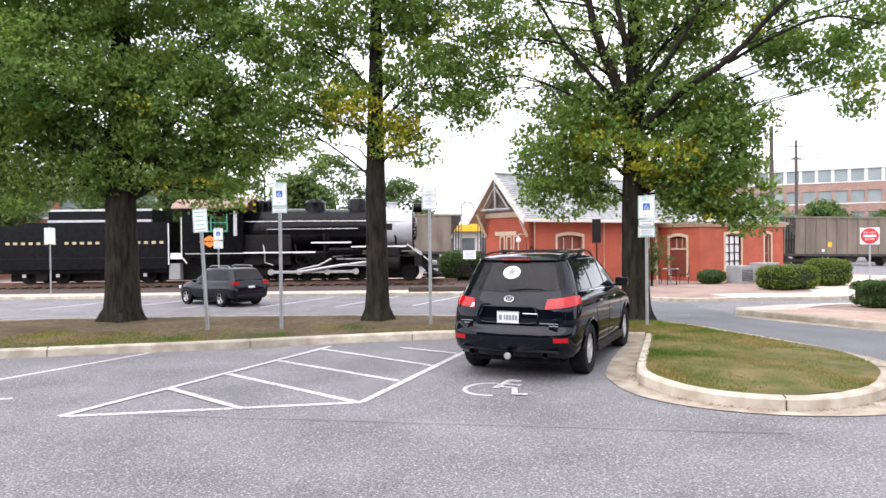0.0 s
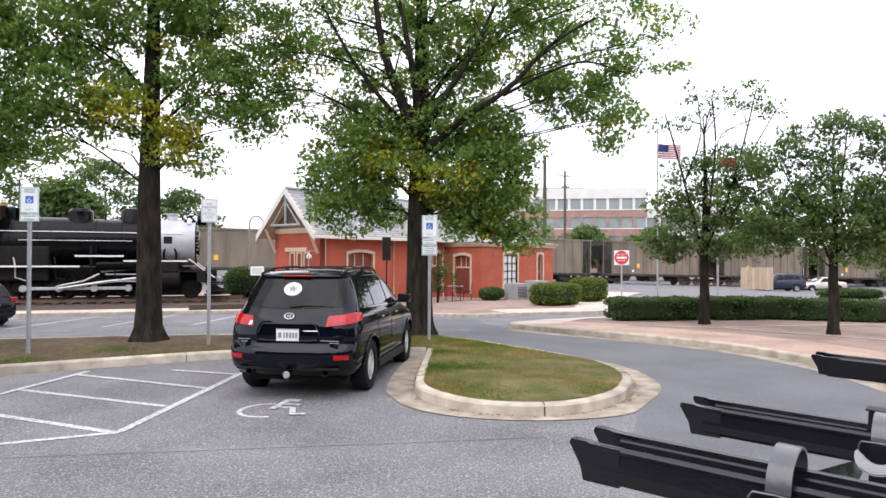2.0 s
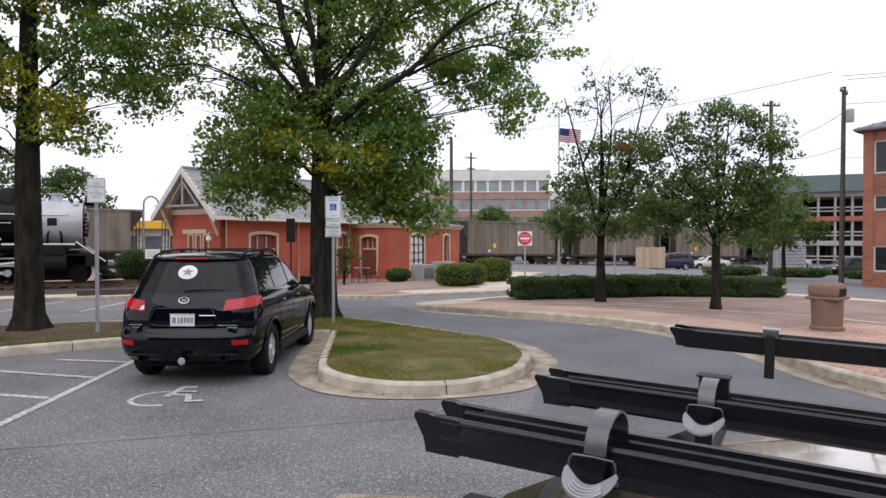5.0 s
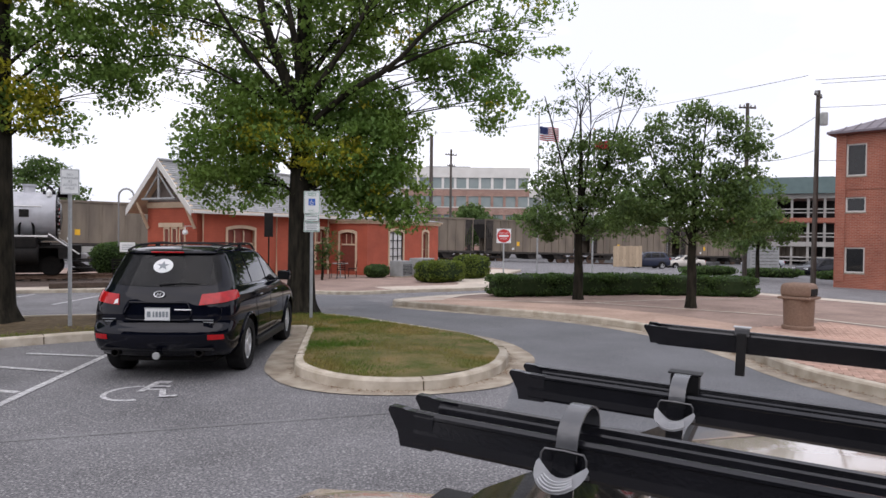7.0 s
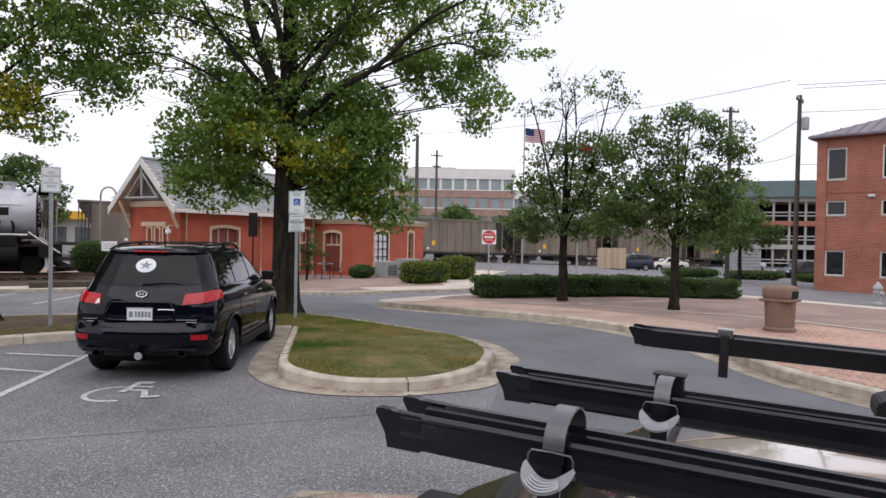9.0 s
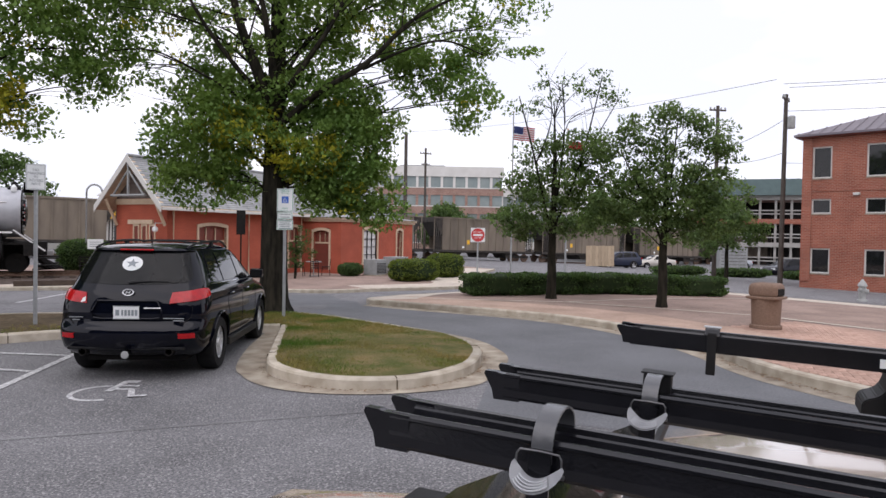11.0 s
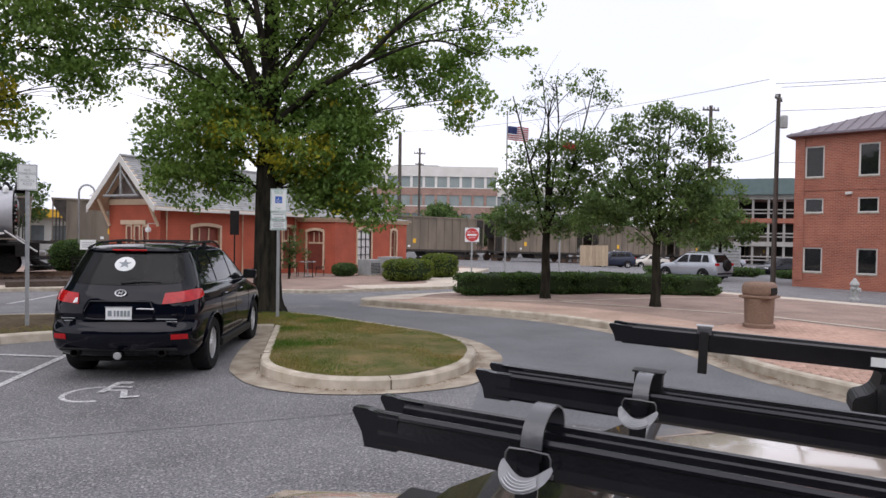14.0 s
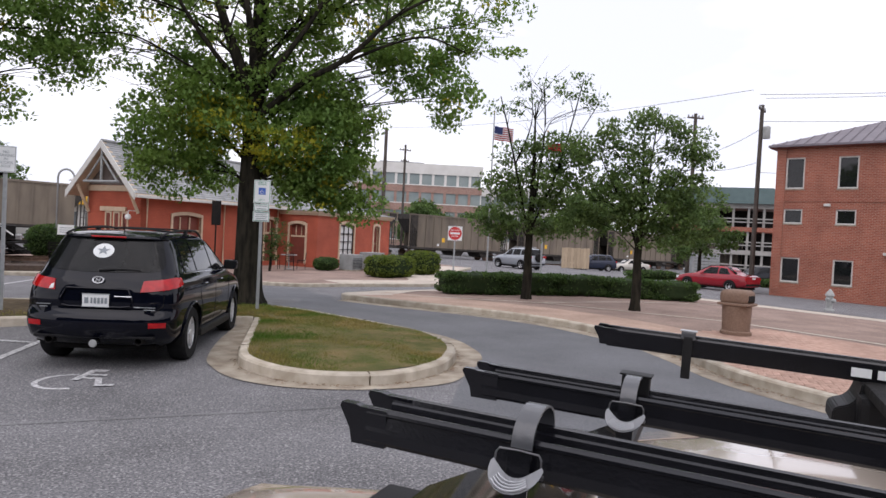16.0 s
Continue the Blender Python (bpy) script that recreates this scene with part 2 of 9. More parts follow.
RUBBER = mat("tyre_rubber", (0.009, 0.009, 0.010), (0.016, 0.016, 0.017), 10, 0.85, bump=0.2, spec=0.2)
BLACK_PLASTIC = mat("black_plastic", (0.009, 0.009, 0.010), (0.014, 0.014, 0.015), 14, 0.5, spec=0.2, bump=0.08, bscale=200)
TRAY_BLACK = mat("black_aluminium", (0.004, 0.0042, 0.006), (0.007, 0.0073, 0.010), 20, 0.2, spec=0.55, bump=0.03, bscale=240)
SILVER_PLASTIC = mat("silver_plastic", (0.44, 0.45, 0.47), (0.38, 0.39, 0.41), 10, 0.34, metal=0.2, bump=0.05)
WIRE_STEEL = mat("steel_wire", (0.16, 0.16, 0.165), (0.10, 0.10, 0.105), 30, 0.35, metal=0.7, bump=0.04)
STRAP_GREY = mat("grey_webbing_rubber", (0.06, 0.062, 0.068), (0.08, 0.083, 0.09), 12, 0.25, spec=0.7, bump=0.08)
TAN_PAINT = mat("beige_car_paint", (0.58, 0.50, 0.42), (0.53, 0.455, 0.38), 2, 0.16, metal=0.15, coat=1.0)
DEPOT_BRICK = brick_mat("painted_brick_red", (0.46, 0.105, 0.055), (0.42, 0.092, 0.05), (0.36, 0.085, 0.05))
RED_BRICK = brick_mat("red_brick", (0.26, 0.068, 0.038), (0.34, 0.10, 0.058), (0.38, 0.24, 0.185), 0.24, 0.085)
GABLE_SHADE = mat("shaded_gable_boarding", (0.16, 0.135, 0.12), (0.12, 0.10, 0.09), 5, 0.8, stain=0.2, stretch=(1, 1, 0.3))
CREAM = mat("cream_trim", (0.60, 0.47, 0.34), (0.52, 0.40, 0.28), 5, 0.7)
DOOR_RED = mat("maroon_door", (0.20, 0.045, 0.03), (0.16, 0.04, 0.025), 5, 0.6)
SLATE = mat("grey_shingles", (0.36, 0.37, 0.37), (0.26, 0.27, 0.27), 3, 0.85, bump=0.4, bscale=12, stain=0.2, rand=0.10)
HOPPER = mat("weathered_hopper_paint", (0.20, 0.165, 0.125), (0.14, 0.115, 0.09), 1.2, 0.8, bump=0.2, stain=0.3, stretch=(1, 1, 0.3))
# darker tone for the hopper's ends, underframe and load
HOPPER_DARK = mat("dark_hopper_parts", (0.025, 0.022, 0.020), (0.05, 0.042, 0.035), 3, 0.85, bump=0.2)
CAN_BROWN = mat("pebbled_brown_bin", (0.23, 0.15, 0.108), (0.18, 0.115, 0.082), 30, 0.8, bump=0.4, bscale=60)
WOOD_POLE = mat("weathered_pole", (0.055, 0.045, 0.038), (0.10, 0.085, 0.072), 8, 0.9, bump=0.5, stretch=(1, 1, 0.15))
WOOD_FENCE = mat("pale_fence_board", (0.42, 0.33, 0.23), (0.36, 0.28, 0.19), 6, 0.85, bump=0.3, stretch=(1, 1, 0.2), rand=-0.12)
TIE_WOOD = mat("creosote_tie", (0.055, 0.038, 0.03), (0.09, 0.065, 0.05), 8, 0.9, bump=0.5)
RAIL_STEEL = mat("rusty_rail", (0.14, 0.085, 0.06), (0.22, 0.15, 0.11), 9, 0.6, metal=0.5)
GREY_METAL = mat("grey_cabinet", (0.30, 0.31, 0.31), (0.24, 0.25, 0.25), 4, 0.6)
METAL_ROOF = mat("standing_seam_roof", (0.19, 0.165, 0.185), (0.15, 0.13, 0.15), 3, 0.5, metal=0.3)
GARAGE_GREY = mat("garage_concrete", (0.36, 0.35, 0.33), (0.30, 0.29, 0.27), 1, 0.9)
OFFICE_WHITE = mat("office_precast", (0.62, 0.61, 0.58), (0.55, 0.54, 0.51), 0.6, 0.85)
GREEN_ROOF = mat("green_metal_roof", (0.10, 0.15, 0.15), (0.085, 0.13, 0.13), 1.5, 0.6)
YELLOW = mat("yellow_awning", (0.80, 0.45, 0.02), (0.72, 0.40, 0.02), 2, 0.6)
FLAG_RED = mat("flag_red", (0.45, 0.03, 0.04), (0.38, 0.03, 0.04), 2, 0.8)
FLAG_BLUE = mat("flag_blue", (0.05, 0.07, 0.20), (0.04, 0.06, 0.17), 2, 0.8)


# ---- building helpers ----
def gz(x, y=0.0):
    """The lie of the ground: level round the near lot, falling gently to the tracks and to the east."""
    k = min(1.0, max(0.0, (y - 16.5) / 7.0))
    return -max(0.03 * max(0.0, min(x, 60.0) - 16.0), 0.4 * k * k * (3 - 2 * k))


def empty(name, m=None, **tags):
    ob = new(name)
    ob.empty_display_size = 0.1
    ob.matrix_basis = m or Matrix()
    return tagged(ob, **tags)


def mesh_of(name, bm, material, smooth=False):
    bmesh.ops.recalc_face_normals(bm, faces=bm.faces)
    me = bpy.data.meshes.new(name)
    bm.to_mesh(me)
    bm.free()
    for m in (material if isinstance(material, (list, tuple)) else [material]):
        me.materials.append(m)
    if smooth:
        for p in me.polygons:
            p.use_smooth = True
        me.set_sharp_from_angle(angle=radians(38))
    return me


def part(name, bm, material, parent=None, label="", m=None, smooth=False):
    ob = new(name, mesh_of(name, bm, material, smooth))
    if parent:
        ob.parent = parent
    if m:
        ob.matrix_basis = m
    return tagged(ob, label) if label else ob


def share(name, me, parent, m):
    ob = new(name, me)
    ob.parent = parent
    ob.matrix_basis = m
    return ob


def B(*boxes, bevel=0.0, bm=None):
    """Boxes (x0, x1, y0, y1, z0, z1) in one bmesh."""
    bm = bm or bmesh.new()
    for x0, x1, y0, y1, z0, z1 in boxes:
        vs = [bm.verts.new((x, y, z)) for z in (z0, z1) for x, y in ((x0, y0), (x1, y0), (x1, y1), (x0, y1))]
        for f in ((3, 2, 1, 0), (4, 5, 6, 7), (0, 1, 5, 4), (1, 2, 6, 5), (2, 3, 7, 6), (3, 0, 4, 7)):
            bm.faces.new([vs[i] for i in f])
    if bevel:
        bmesh.ops.bevel(bm, geom=bm.edges[:], offset=bevel, segments=2, affect="EDGES", profile=0.6)
    return bm


def tube(pts, r, seg=8, bm=None, r2=None, cap=True):
    """A round bar along points, tapering from r to r2."""
    bm = bm or bmesh.new()
    pts = [Vector(p) for p in pts]
    rings = []
    for i, p in enumerate(pts):
        d = (pts[min(i + 1, len(pts) - 1)] - pts[max(i - 1, 0)]).normalized()
        q = d.to_track_quat("Z", "Y")
        rr = r + ((r2 if r2 is not None else r) - r) * i / max(1, len(pts) - 1)
        rings.append([bm.verts.new(p + q @ Vector((rr * math.cos(a), rr * math.sin(a), 0))) for a in (2 * math.pi * k / seg for k in range(seg))])
    for a, b in zip(rings, rings[1:]):
        for k in range(seg):
            bm.faces.new((a[k], a[(k + 1) % seg], b[(k + 1) % seg], b[k]))
    if cap:
        bm.faces.new(rings[0][::-1])
        bm.faces.new(rings[-1])
    return bm


def lathe(profile, seg=24, axis="Z", centre=(0, 0, 0), bm=None, cap=True):
    """A turned body: profile of (radius, height) along an axis."""
    bm = bm or bmesh.new()
    rings = []
    for r, h in profile:
        ring = []
        for k in range(seg):
            a = 2 * math.pi * k / seg
            c, s = r * math.cos(a), r * math.sin(a)
            v = {"Z": (c, s, h), "X": (h, c, s), "Y": (s, h, c)}[axis]
            ring.append(bm.verts.new(Vector(v) + Vector(centre)))
        rings.append(ring)
    for a, b in zip(rings, rings[1:]):
        for k in range(seg):
            bm.faces.new((a[k], a[(k + 1) % seg], b[(k + 1) % seg], b[k]))
    if cap:
        bm.faces.new(rings[0][::-1])
        bm.faces.new(rings[-1])
    return bm


def prism(outline, z0, z1, bm=None):
    """An outline in x and y, raised from z0 to z1."""
    bm = bm or bmesh.new()
    a = [bm.verts.new((x, y, z0)) for x, y in outline]
    b = [bm.verts.new((x, y, z1)) for x, y in outline]
    bm.faces.new(a[::-1])
    bm.faces.new(b)
    for i in range(len(a)):
        j = (i + 1) % len(a)
        bm.faces.new((a[i], a[j], b[j], b[i]))
    return bm


def prism_y(outline, y0, y1, bm=None):
    """An outline in x and z, drawn out from y0 to y1."""
    bm = bm or bmesh.new()
    a = [bm.verts.new((x, y0, z)) for x, z in outline]
    b = [bm.verts.new((x, y1, z)) for x, z in outline]
    bm.faces.new(a)
    bm.faces.new(b[::-1])
    for i in range(len(a)):
        j = (i + 1) % len(a)
        bm.faces.new((a[i], b[i], b[j], a[j]))
    return bm


def smooth_line(pts, n=8, closed=False):
    """Points on a Catmull-Rom curve through pts."""
    P = [Vector(p) for p in pts]
    out = []
    count = len(P) if closed else len(P) - 1
    for i in range(count):
        if closed:
            a, b, c, d = P[i - 1], P[i], P[(i + 1) % len(P)], P[(i + 2) % len(P)]
        else:
            a, b, c, d = P[max(i - 1, 0)], P[i], P[i + 1], P[min(i + 2, len(P) - 1)]
        for k in range(n):
            t = k / n
            out.append(0.5 * ((2 * b) + (c - a) * t + (2 * a - 5 * b + 4 * c - d) * t * t + (3 * b - a - 3 * c + d) * t ** 3))
    if not closed:
        out.append(P[-1])
    return out


def sideways(line, off, closed=False):
    """The line moved sideways, to its left, by off."""
    out = []
    for i, p in enumerate(line):
        a = line[i - 1] if (i or closed) else p
        b = line[(i + 1) % len(line)] if (i < len(line) - 1 or closed) else p
        d = (b - a).to_2d().normalized() if (b - a).length > 1e-6 else Vector((1, 0))
        out.append(Vector((p.x - d.y * off, p.y + d.x * off)))
    return out


def strip(line, profile, closed=False, bm=None):
    """Sweeps a profile of (offset to the left, height) along a plan line."""
    bm = bm or bmesh.new()
    rows = []
    for off, h in profile:
        rows.append([bm.verts.new((p.x, p.y, gz(p.x, p.y) + h)) for p in sideways(line, off, closed)])
    n = len(line)
    for a, b in zip(rows, rows[1:]):
        for i in range(n if closed else n - 1):
            j = (i + 1) % n
            bm.faces.new((a[i], a[j], b[j], b[i]))
    return bm


def sheet(outline, h, bm=None, cell=0.0):
    """A flat area on the lie of the ground."""
    bm = bm or bmesh.new()
    f = bm.faces.new([bm.verts.new((p[0], p[1], 0)) for p in outline])
    bmesh.ops.triangulate(bm, faces=[f])
    if cell:
        for k in (0, 1):
            xs = [p[k] for p in outline]
            x, lim = math.floor(min(xs) / cell) * cell, max(xs)
            while x < lim:
                bmesh.ops.bisect_plane(bm, geom=bm.verts[:] + bm.edges[:] + bm.faces[:], plane_co=(x, x, 0), plane_no=(1 - k, k, 0))
                x += cell
    for v in bm.verts:
        v.co.z = gz(v.co.x, v.co.y) + h
    return bm


def words(name, text, size, material, parent, m, label="", depth=0.004):
    """Raised lettering as a mesh."""
    cu = bpy.data.curves.new(name, "FONT")
    cu.body, cu.size, cu.extrude, cu.align_x, cu.align_y = text, size, depth, "CENTER", "CENTER"
    tmp = bpy.data.objects.new("tmp", cu)
    me = bpy.data.meshes.new_from_object(tmp)
    bpy.data.objects.remove(tmp)
    me.name = name
    me.materials.clear()
    me.materials.append(material)
    ob = new(name, me)
    ob.parent = parent
    ob.matrix_basis = m
    return tagged(ob, label) if label else ob


# ---- ground ----
def ground():
    bm = bmesh.new()
    xs = [-500, -200, -100, -60, -30, -10, 0, 8, 14, 16, 18, 20, 22, 25, 30, 35, 40, 50, 60, 100, 200, 500]
    ys = [-300, -100, -40, -10, 0, 10, 16.5, 17.5, 18.5, 19.5, 20.5, 21.5, 22.5, 23.5, 30, 40, 60, 100, 200, 600]
    g = [[bm.verts.new((x, y, gz(x, y))) for x in xs] for y in ys]
    for a, b in zip(g, g[1:]):
        for i in range(len(xs) - 1):
            bm.faces.new((a[i], a[i + 1], b[i + 1], b[i]))
    tagged(part("ground", bm, ASPHALT), "worn grey asphalt of the parking lot and streets", "ground", kind="structure")


LANE = [(4.9, 6.3), (9.2, 1.0), (9.35, 5.5), (10.1, 7.5), (10.75, 10.5), (10.7, 11.8), (10.1, 13.3), (8.9, 15.3), (7.95, 17.2), (8.6, 19), (9.6, 24.0),
        (5.0, 26.0), (4.6, 19.0), (5.7, 15.3), (6.5, 13.6), (7.0, 12.2), (7.45, 11.0), (7.45, 10.2), (7.1, 9.1), (6.3, 8.0), (5.6, 7.2)]
KERB = [(-24, 7.6), (-13, 10.2), (-6.6, 11.65), (-3.65, 12.27), (-0.76, 13.02), (1.14, 13.40), (2.9, 13.22), (4.62, 12.84)]
ISLAND = [(4.62, 12.84), (4.05, 11.2), (3.58, 9.8), (3.44, 9.2), (3.48, 8.75), (3.66, 8.25), (4.0, 7.85), (4.52, 7.61), (5.0, 7.6), (5.48, 7.77), (5.98, 8.1), (6.46, 8.66), (6.74, 9.12), (6.95, 9.7), (7.02, 10.25), (6.97, 11.0), (6.76, 11.72), (6.4, 12.8), (5.95, 14.1), (5.2, 15.2)]
PAN = [(4.35, 12.9), (3.66, 11.3), (3.17, 9.85), (3.10, 9.2), (3.16, 8.6), (3.42, 8.08), (3.85, 7.70), (4.45, 7.44), (5.1, 7.36), (5.68, 7.46), (6.2, 7.9), (6.85, 8.55), (7.2, 9.1), (7.42, 9.75), (7.55, 10.35), (7.52, 11.2), (7.2, 12.0)]
BACK = [(5.2, 15.2), (3.4, 16.0), (1.0, 16.4), (-0.5, 16.6), (-4, 16.75), (-8, 16.6), (-14, 15.6), (-24, 13.0)]


def v2(pts):
    return [Vector((x, y)) for x, y in pts]


def planting_strip():
    top = tagged(empty("planting_strip"), "grass strip and rounded island with concrete kerb", "island", kind="structure")
    front = smooth_line(v2(KERB[:-1]), 6) + [Vector(KERB[-1])]
    tip = smooth_line(v2(ISLAND), 7)
    back = smooth_line(v2(BACK), 6)
    # kerb: face, rounded top and back, with joints every 3 m
    prof = [(0.0, -0.05), (0.012, 0.125), (0.035, 0.15), (0.145, 0.155), (0.155, 0.10)]
    for line in (front, tip):
        part("kerb", strip(line, prof), KERB_STONE, top, smooth=True)
    part("kerb", strip(back, prof), KERB_STONE, top, smooth=True)
    # gutter pan round the island and along the strip
    outer = smooth_line(v2(PAN), 7)
    bm = bmesh.new()
    rows = [[bm.verts.new((a.x, a.y, 0.011)), bm.verts.new((a.lerp(b, 0.93).x, a.lerp(b, 0.93).y, 0.016)), bm.verts.new((a.lerp(b, 1.15).x, a.lerp(b, 1.15).y, 0.0))] for a, b in zip(outer, tip)]
    for p, q in zip(rows, rows[1:]):
        for k in range(2):
            bm.faces.new((p[k], q[k], q[k + 1], p[k + 1]))
    part("gutter_pan", bm, CONCRETE, top, "stained concrete gutter pan")
    joint = bmesh.new()
    for line in (front, tip):
        run = 0.0
        for a, b in zip(line, line[1:]):
            run += (b - a).length
            if run > 2.9:
                run = 0.0
                d = (b - a).normalized()
                n = Vector((-d.y, d.x))
                q = b
                for s0, s1, h0, h1 in ((-0.003, 0.03, 0.0, 0.128), (0.03, 0.15, 0.10, 0.158)):
                    vs = []
                    for h in (h0, h1):
                        for e, s in ((-0.006, s0), (0.006, s0), (0.006, s1), (-0.006, s1)):
                            w = q + d * e + n * s
                            vs.append(joint.verts.new((w.x, w.y, h)))
                    for f in ((3, 2, 1, 0), (4, 5, 6, 7), (0, 1, 5, 4), (1, 2, 6, 5), (2, 3, 7, 6), (3, 0, 4, 7)):
                        joint.faces.new([vs[i] for i in f])
    part("kerb_joint", joint, SOIL, top, "dark open joint between kerb lengths")
    bed = sideways(front, 0.14)[:-1] + [Vector((4.70, 12.93))]
    far = sideways(back, 0.14)
    isle = [Vector((4.70, 12.93))] + sideways(tip, 0.14)[2:]

    def lay(pts):
        bm = sheet([(p.x, p.y) for p in pts], 0.12, cell=0.5)
        for v in bm.verts:
            x, y = v.co.x, v.co.y
            v.co.z += 0.03 * noise.noise((x * 0.9, y * 0.9, 0)) + 0.02 + 0.03 * max(0.0, 1 - ((x - 5.2) ** 2 + (y - 10) ** 2) / 9)
        return bm
    part("turf", lay(bed + far), SOIL, top, "bare soil and leaf litter with thin grass")
    part("turf", lay(isle), TURF, top, "patchy dry grass")
    outline = bed + isle[1:] + far[1:]
    return outline


def inside(poly, x, y):
    c = False
    j = len(poly) - 1
    for i in range(len(poly)):
        a, b = poly[i], poly[j]
        if (a[1] > y) != (b[1] > y) and x < (b[0] - a[0]) * (y - a[1]) / (b[1] - a[1]) + a[0]:
            c = not c
        j = i
    return c


def grass(outline):
    rng = random.Random(3)
    verts, faces = [], []
    poly = [(p[0], p[1]) for p in outline]

    def tuft(x, y, h):
        for _ in range(3):
            a = rng.uniform(0, 6.28)
            w = rng.uniform(0.004, 0.008)
            lx, ly = rng.uniform(-0.04, 0.04), rng.uniform(-0.04, 0.04)
            dx, dy = w * math.cos(a), w * math.sin(a)
            z = 0.125
            i = len(verts)
            verts.extend([(x - dx, y - dy, z), (x + dx, y + dy, z), (x + lx, y + ly, z + h)])
            faces.append((i, i + 1, i + 2))

    n = 0
    while n < 26000:
        x, y = rng.uniform(3.3, 6.9), rng.uniform(7.1, 15)
        bare = max(0.0, 1 - math.hypot((x - 6.35) / 0.55, (y - 9.2) / 0.75)) + max(0.0, 1 - math.hypot((x - 4.95) / 0.7, (y - 7.85) / 0.25))
        if inside(poly, x, y) and noise.noise((x * 1.1, y * 1.1, 3)) > -0.3 + 1.4 * bare + rng.uniform(-0.2, 0.2):
            tuft(x, y, rng.uniform(0.02, 0.075))
            n += 1
    n = 0
    while n < 22000:
        x, y = rng.uniform(-14, 5), rng.uniform(10, 14.6)
        if inside(poly, x, y) and noise.noise((x * 0.8, y * 0.8, 3)) + (13.4 + x * 0.05 - y) * 0.35 > -0.1 + rng.uniform(-0.3, 0.3):
            tuft(x, y, rng.uniform(0.02, 0.06))
            n += 1
    me = bpy.data.meshes.new("grass")
    me.from_pydata(verts, [], faces)
    me.materials.append(BLADES)
    tagged(new("grass", me), "short patchy lawn grass, green and straw-coloured", "grass", kind="stuff")


def line_bar(bm, a, b, w=0.1, h=0.004):
    a, b = Vector(a), Vector(b)
    d = (b - a).normalized()
    n = Vector((-d.y, d.x)) * w / 2
    bm.faces.new([bm.verts.new((p.x, p.y, gz(p.x, p.y) + h)) for p in (a - n, b - n, b + n, a + n)])


def markings():
    top = tagged(empty("parking_markings"), "worn white painted bay lines and hatching on asphalt", "road marking", kind="structure")
    lift = 0.0
    for a, b in (((-3.39, 7.73), (-0.11, 8.24)), ((-0.11, 8.24), (1.25, 11.9)), ((-3.39, 7.73), (-1.2, 12.6)), ((-2.72, 9.1), (-1.5, 8.03)), ((-2.28, 10.1), (-0.16, 8.25)),
                 ((-1.85, 11.2), (0.25, 9.46)), ((-1.3, 12.3), (0.69, 10.56)), ((0.1, 12.35), (1.1, 11.65)), ((-5.9, 9.0), (-4.28, 12.1)), ((-5.0, 8.55), (-4.5, 8.65)),
                 ((-9.2, 8.6), (-7.6, 11.4))):
        bm = bmesh.new()
        line_bar(bm, a, b)
        lift += 0.002
        part("painted_line", bm, PAINT_WHITE, top, m=pose(0, 0, lift % 0.009))
    bm = bmesh.new()
    line_bar(bm, (-2.65, 7.81), (4.21, 6.79), 0.07)
    part("faded_line", bm, PAINT_FAINT, top, "almost worn-off pale line")
    for k in range(7):
        bm = bmesh.new()
        x = -12 + k * 2.75
        line_bar(bm, (x, 29.0), (x - 2.0, 24.6), 0.12)
        part("painted_line", bm, PAINT_WHITE, top)
    # wheelchair symbol, drawn in its own frame and laid on the bay
    sym = tagged(empty("wheelchair_symbol", pose(1.45, 8.92, 0.004, 0, 0, -22)), "worn white painted wheelchair symbol on asphalt", "road marking", kind="structure")
    bm = bmesh.new()
    w = 0.030
    rim = [[bm.verts.new(((0.33 + e) * math.cos(a) + 0.02, (0.36 + e) * math.sin(a) - 0.02, 0)) for e in (-w, w)] for a in (radians(92 + k * 15.5) for k in range(14))]
    for (a0, a1), (b0, b1) in zip(rim, rim[1:]):
        bm.faces.new((a0, a1, b1, b0))
    part("wheel_arc", bm, PAINT_WHITE, sym)
    for name, quad in (("torso", ((0.02, 0.02), (0.11, 0.02), (0.16, 0.58), (0.07, 0.58))), ("head", ((0.06, 0.52), (0.25, 0.47), (0.27, 0.61), (0.10, 0.64))),
                       ("arm", ((0.12, 0.28), (0.33, 0.25), (0.34, 0.33), (0.12, 0.35))), ("lap", ((0.11, 0.13), (0.32, 0.10), (0.33, 0.17), (0.11, 0.20))),
                       ("shin", ((0.26, 0.12), (0.33, 0.14), (0.43, -0.20), (0.36, -0.22))), ("foot", ((0.36, -0.27), (0.56, -0.24), (0.56, -0.16), (0.37, -0.20)))):
        bm = bmesh.new()
        lift = 0.002 + (lift + 0.002) % 0.009
        bm.faces.new([bm.verts.new((x, y, lift)) for x, y in quad])
        part(name, bm, PAINT_WHITE, sym)


PLAZA = [(9.25, -4), (9.3, 2.0), (9.43, 5.0), (9.65, 6.3), (10.2, 7.5), (10.75, 9.0), (10.88, 10.5), (10.77, 11.8), (10.2, 13.33), (9.0, 15.3), (8.15, 16.9)]
PLAZA_N = [(8.15, 16.9), (8.35, 17.6), (9.4, 18.6), (11.2, 20.4), (14.5, 22.2), (18.5, 21.5), (21.5, 19.4), (22.6, 17.4), (23.3, 13.0), (24.0, 8), (24.5, -4)]
APRON = [(-60, 29.4), (-20, 29.4), (-6, 29.4), (0.2, 29.2), (2.5, 27.9), (5.5, 26.7), (8.2, 25.8), (9.8, 24.9), (12, 25.1), (14.2, 25.1), (16.0, 25.3), (17.4, 26.6), (18.6, 29.4), (21.6, 33.2), (26, 38)]
PAVED_BRICKS = []


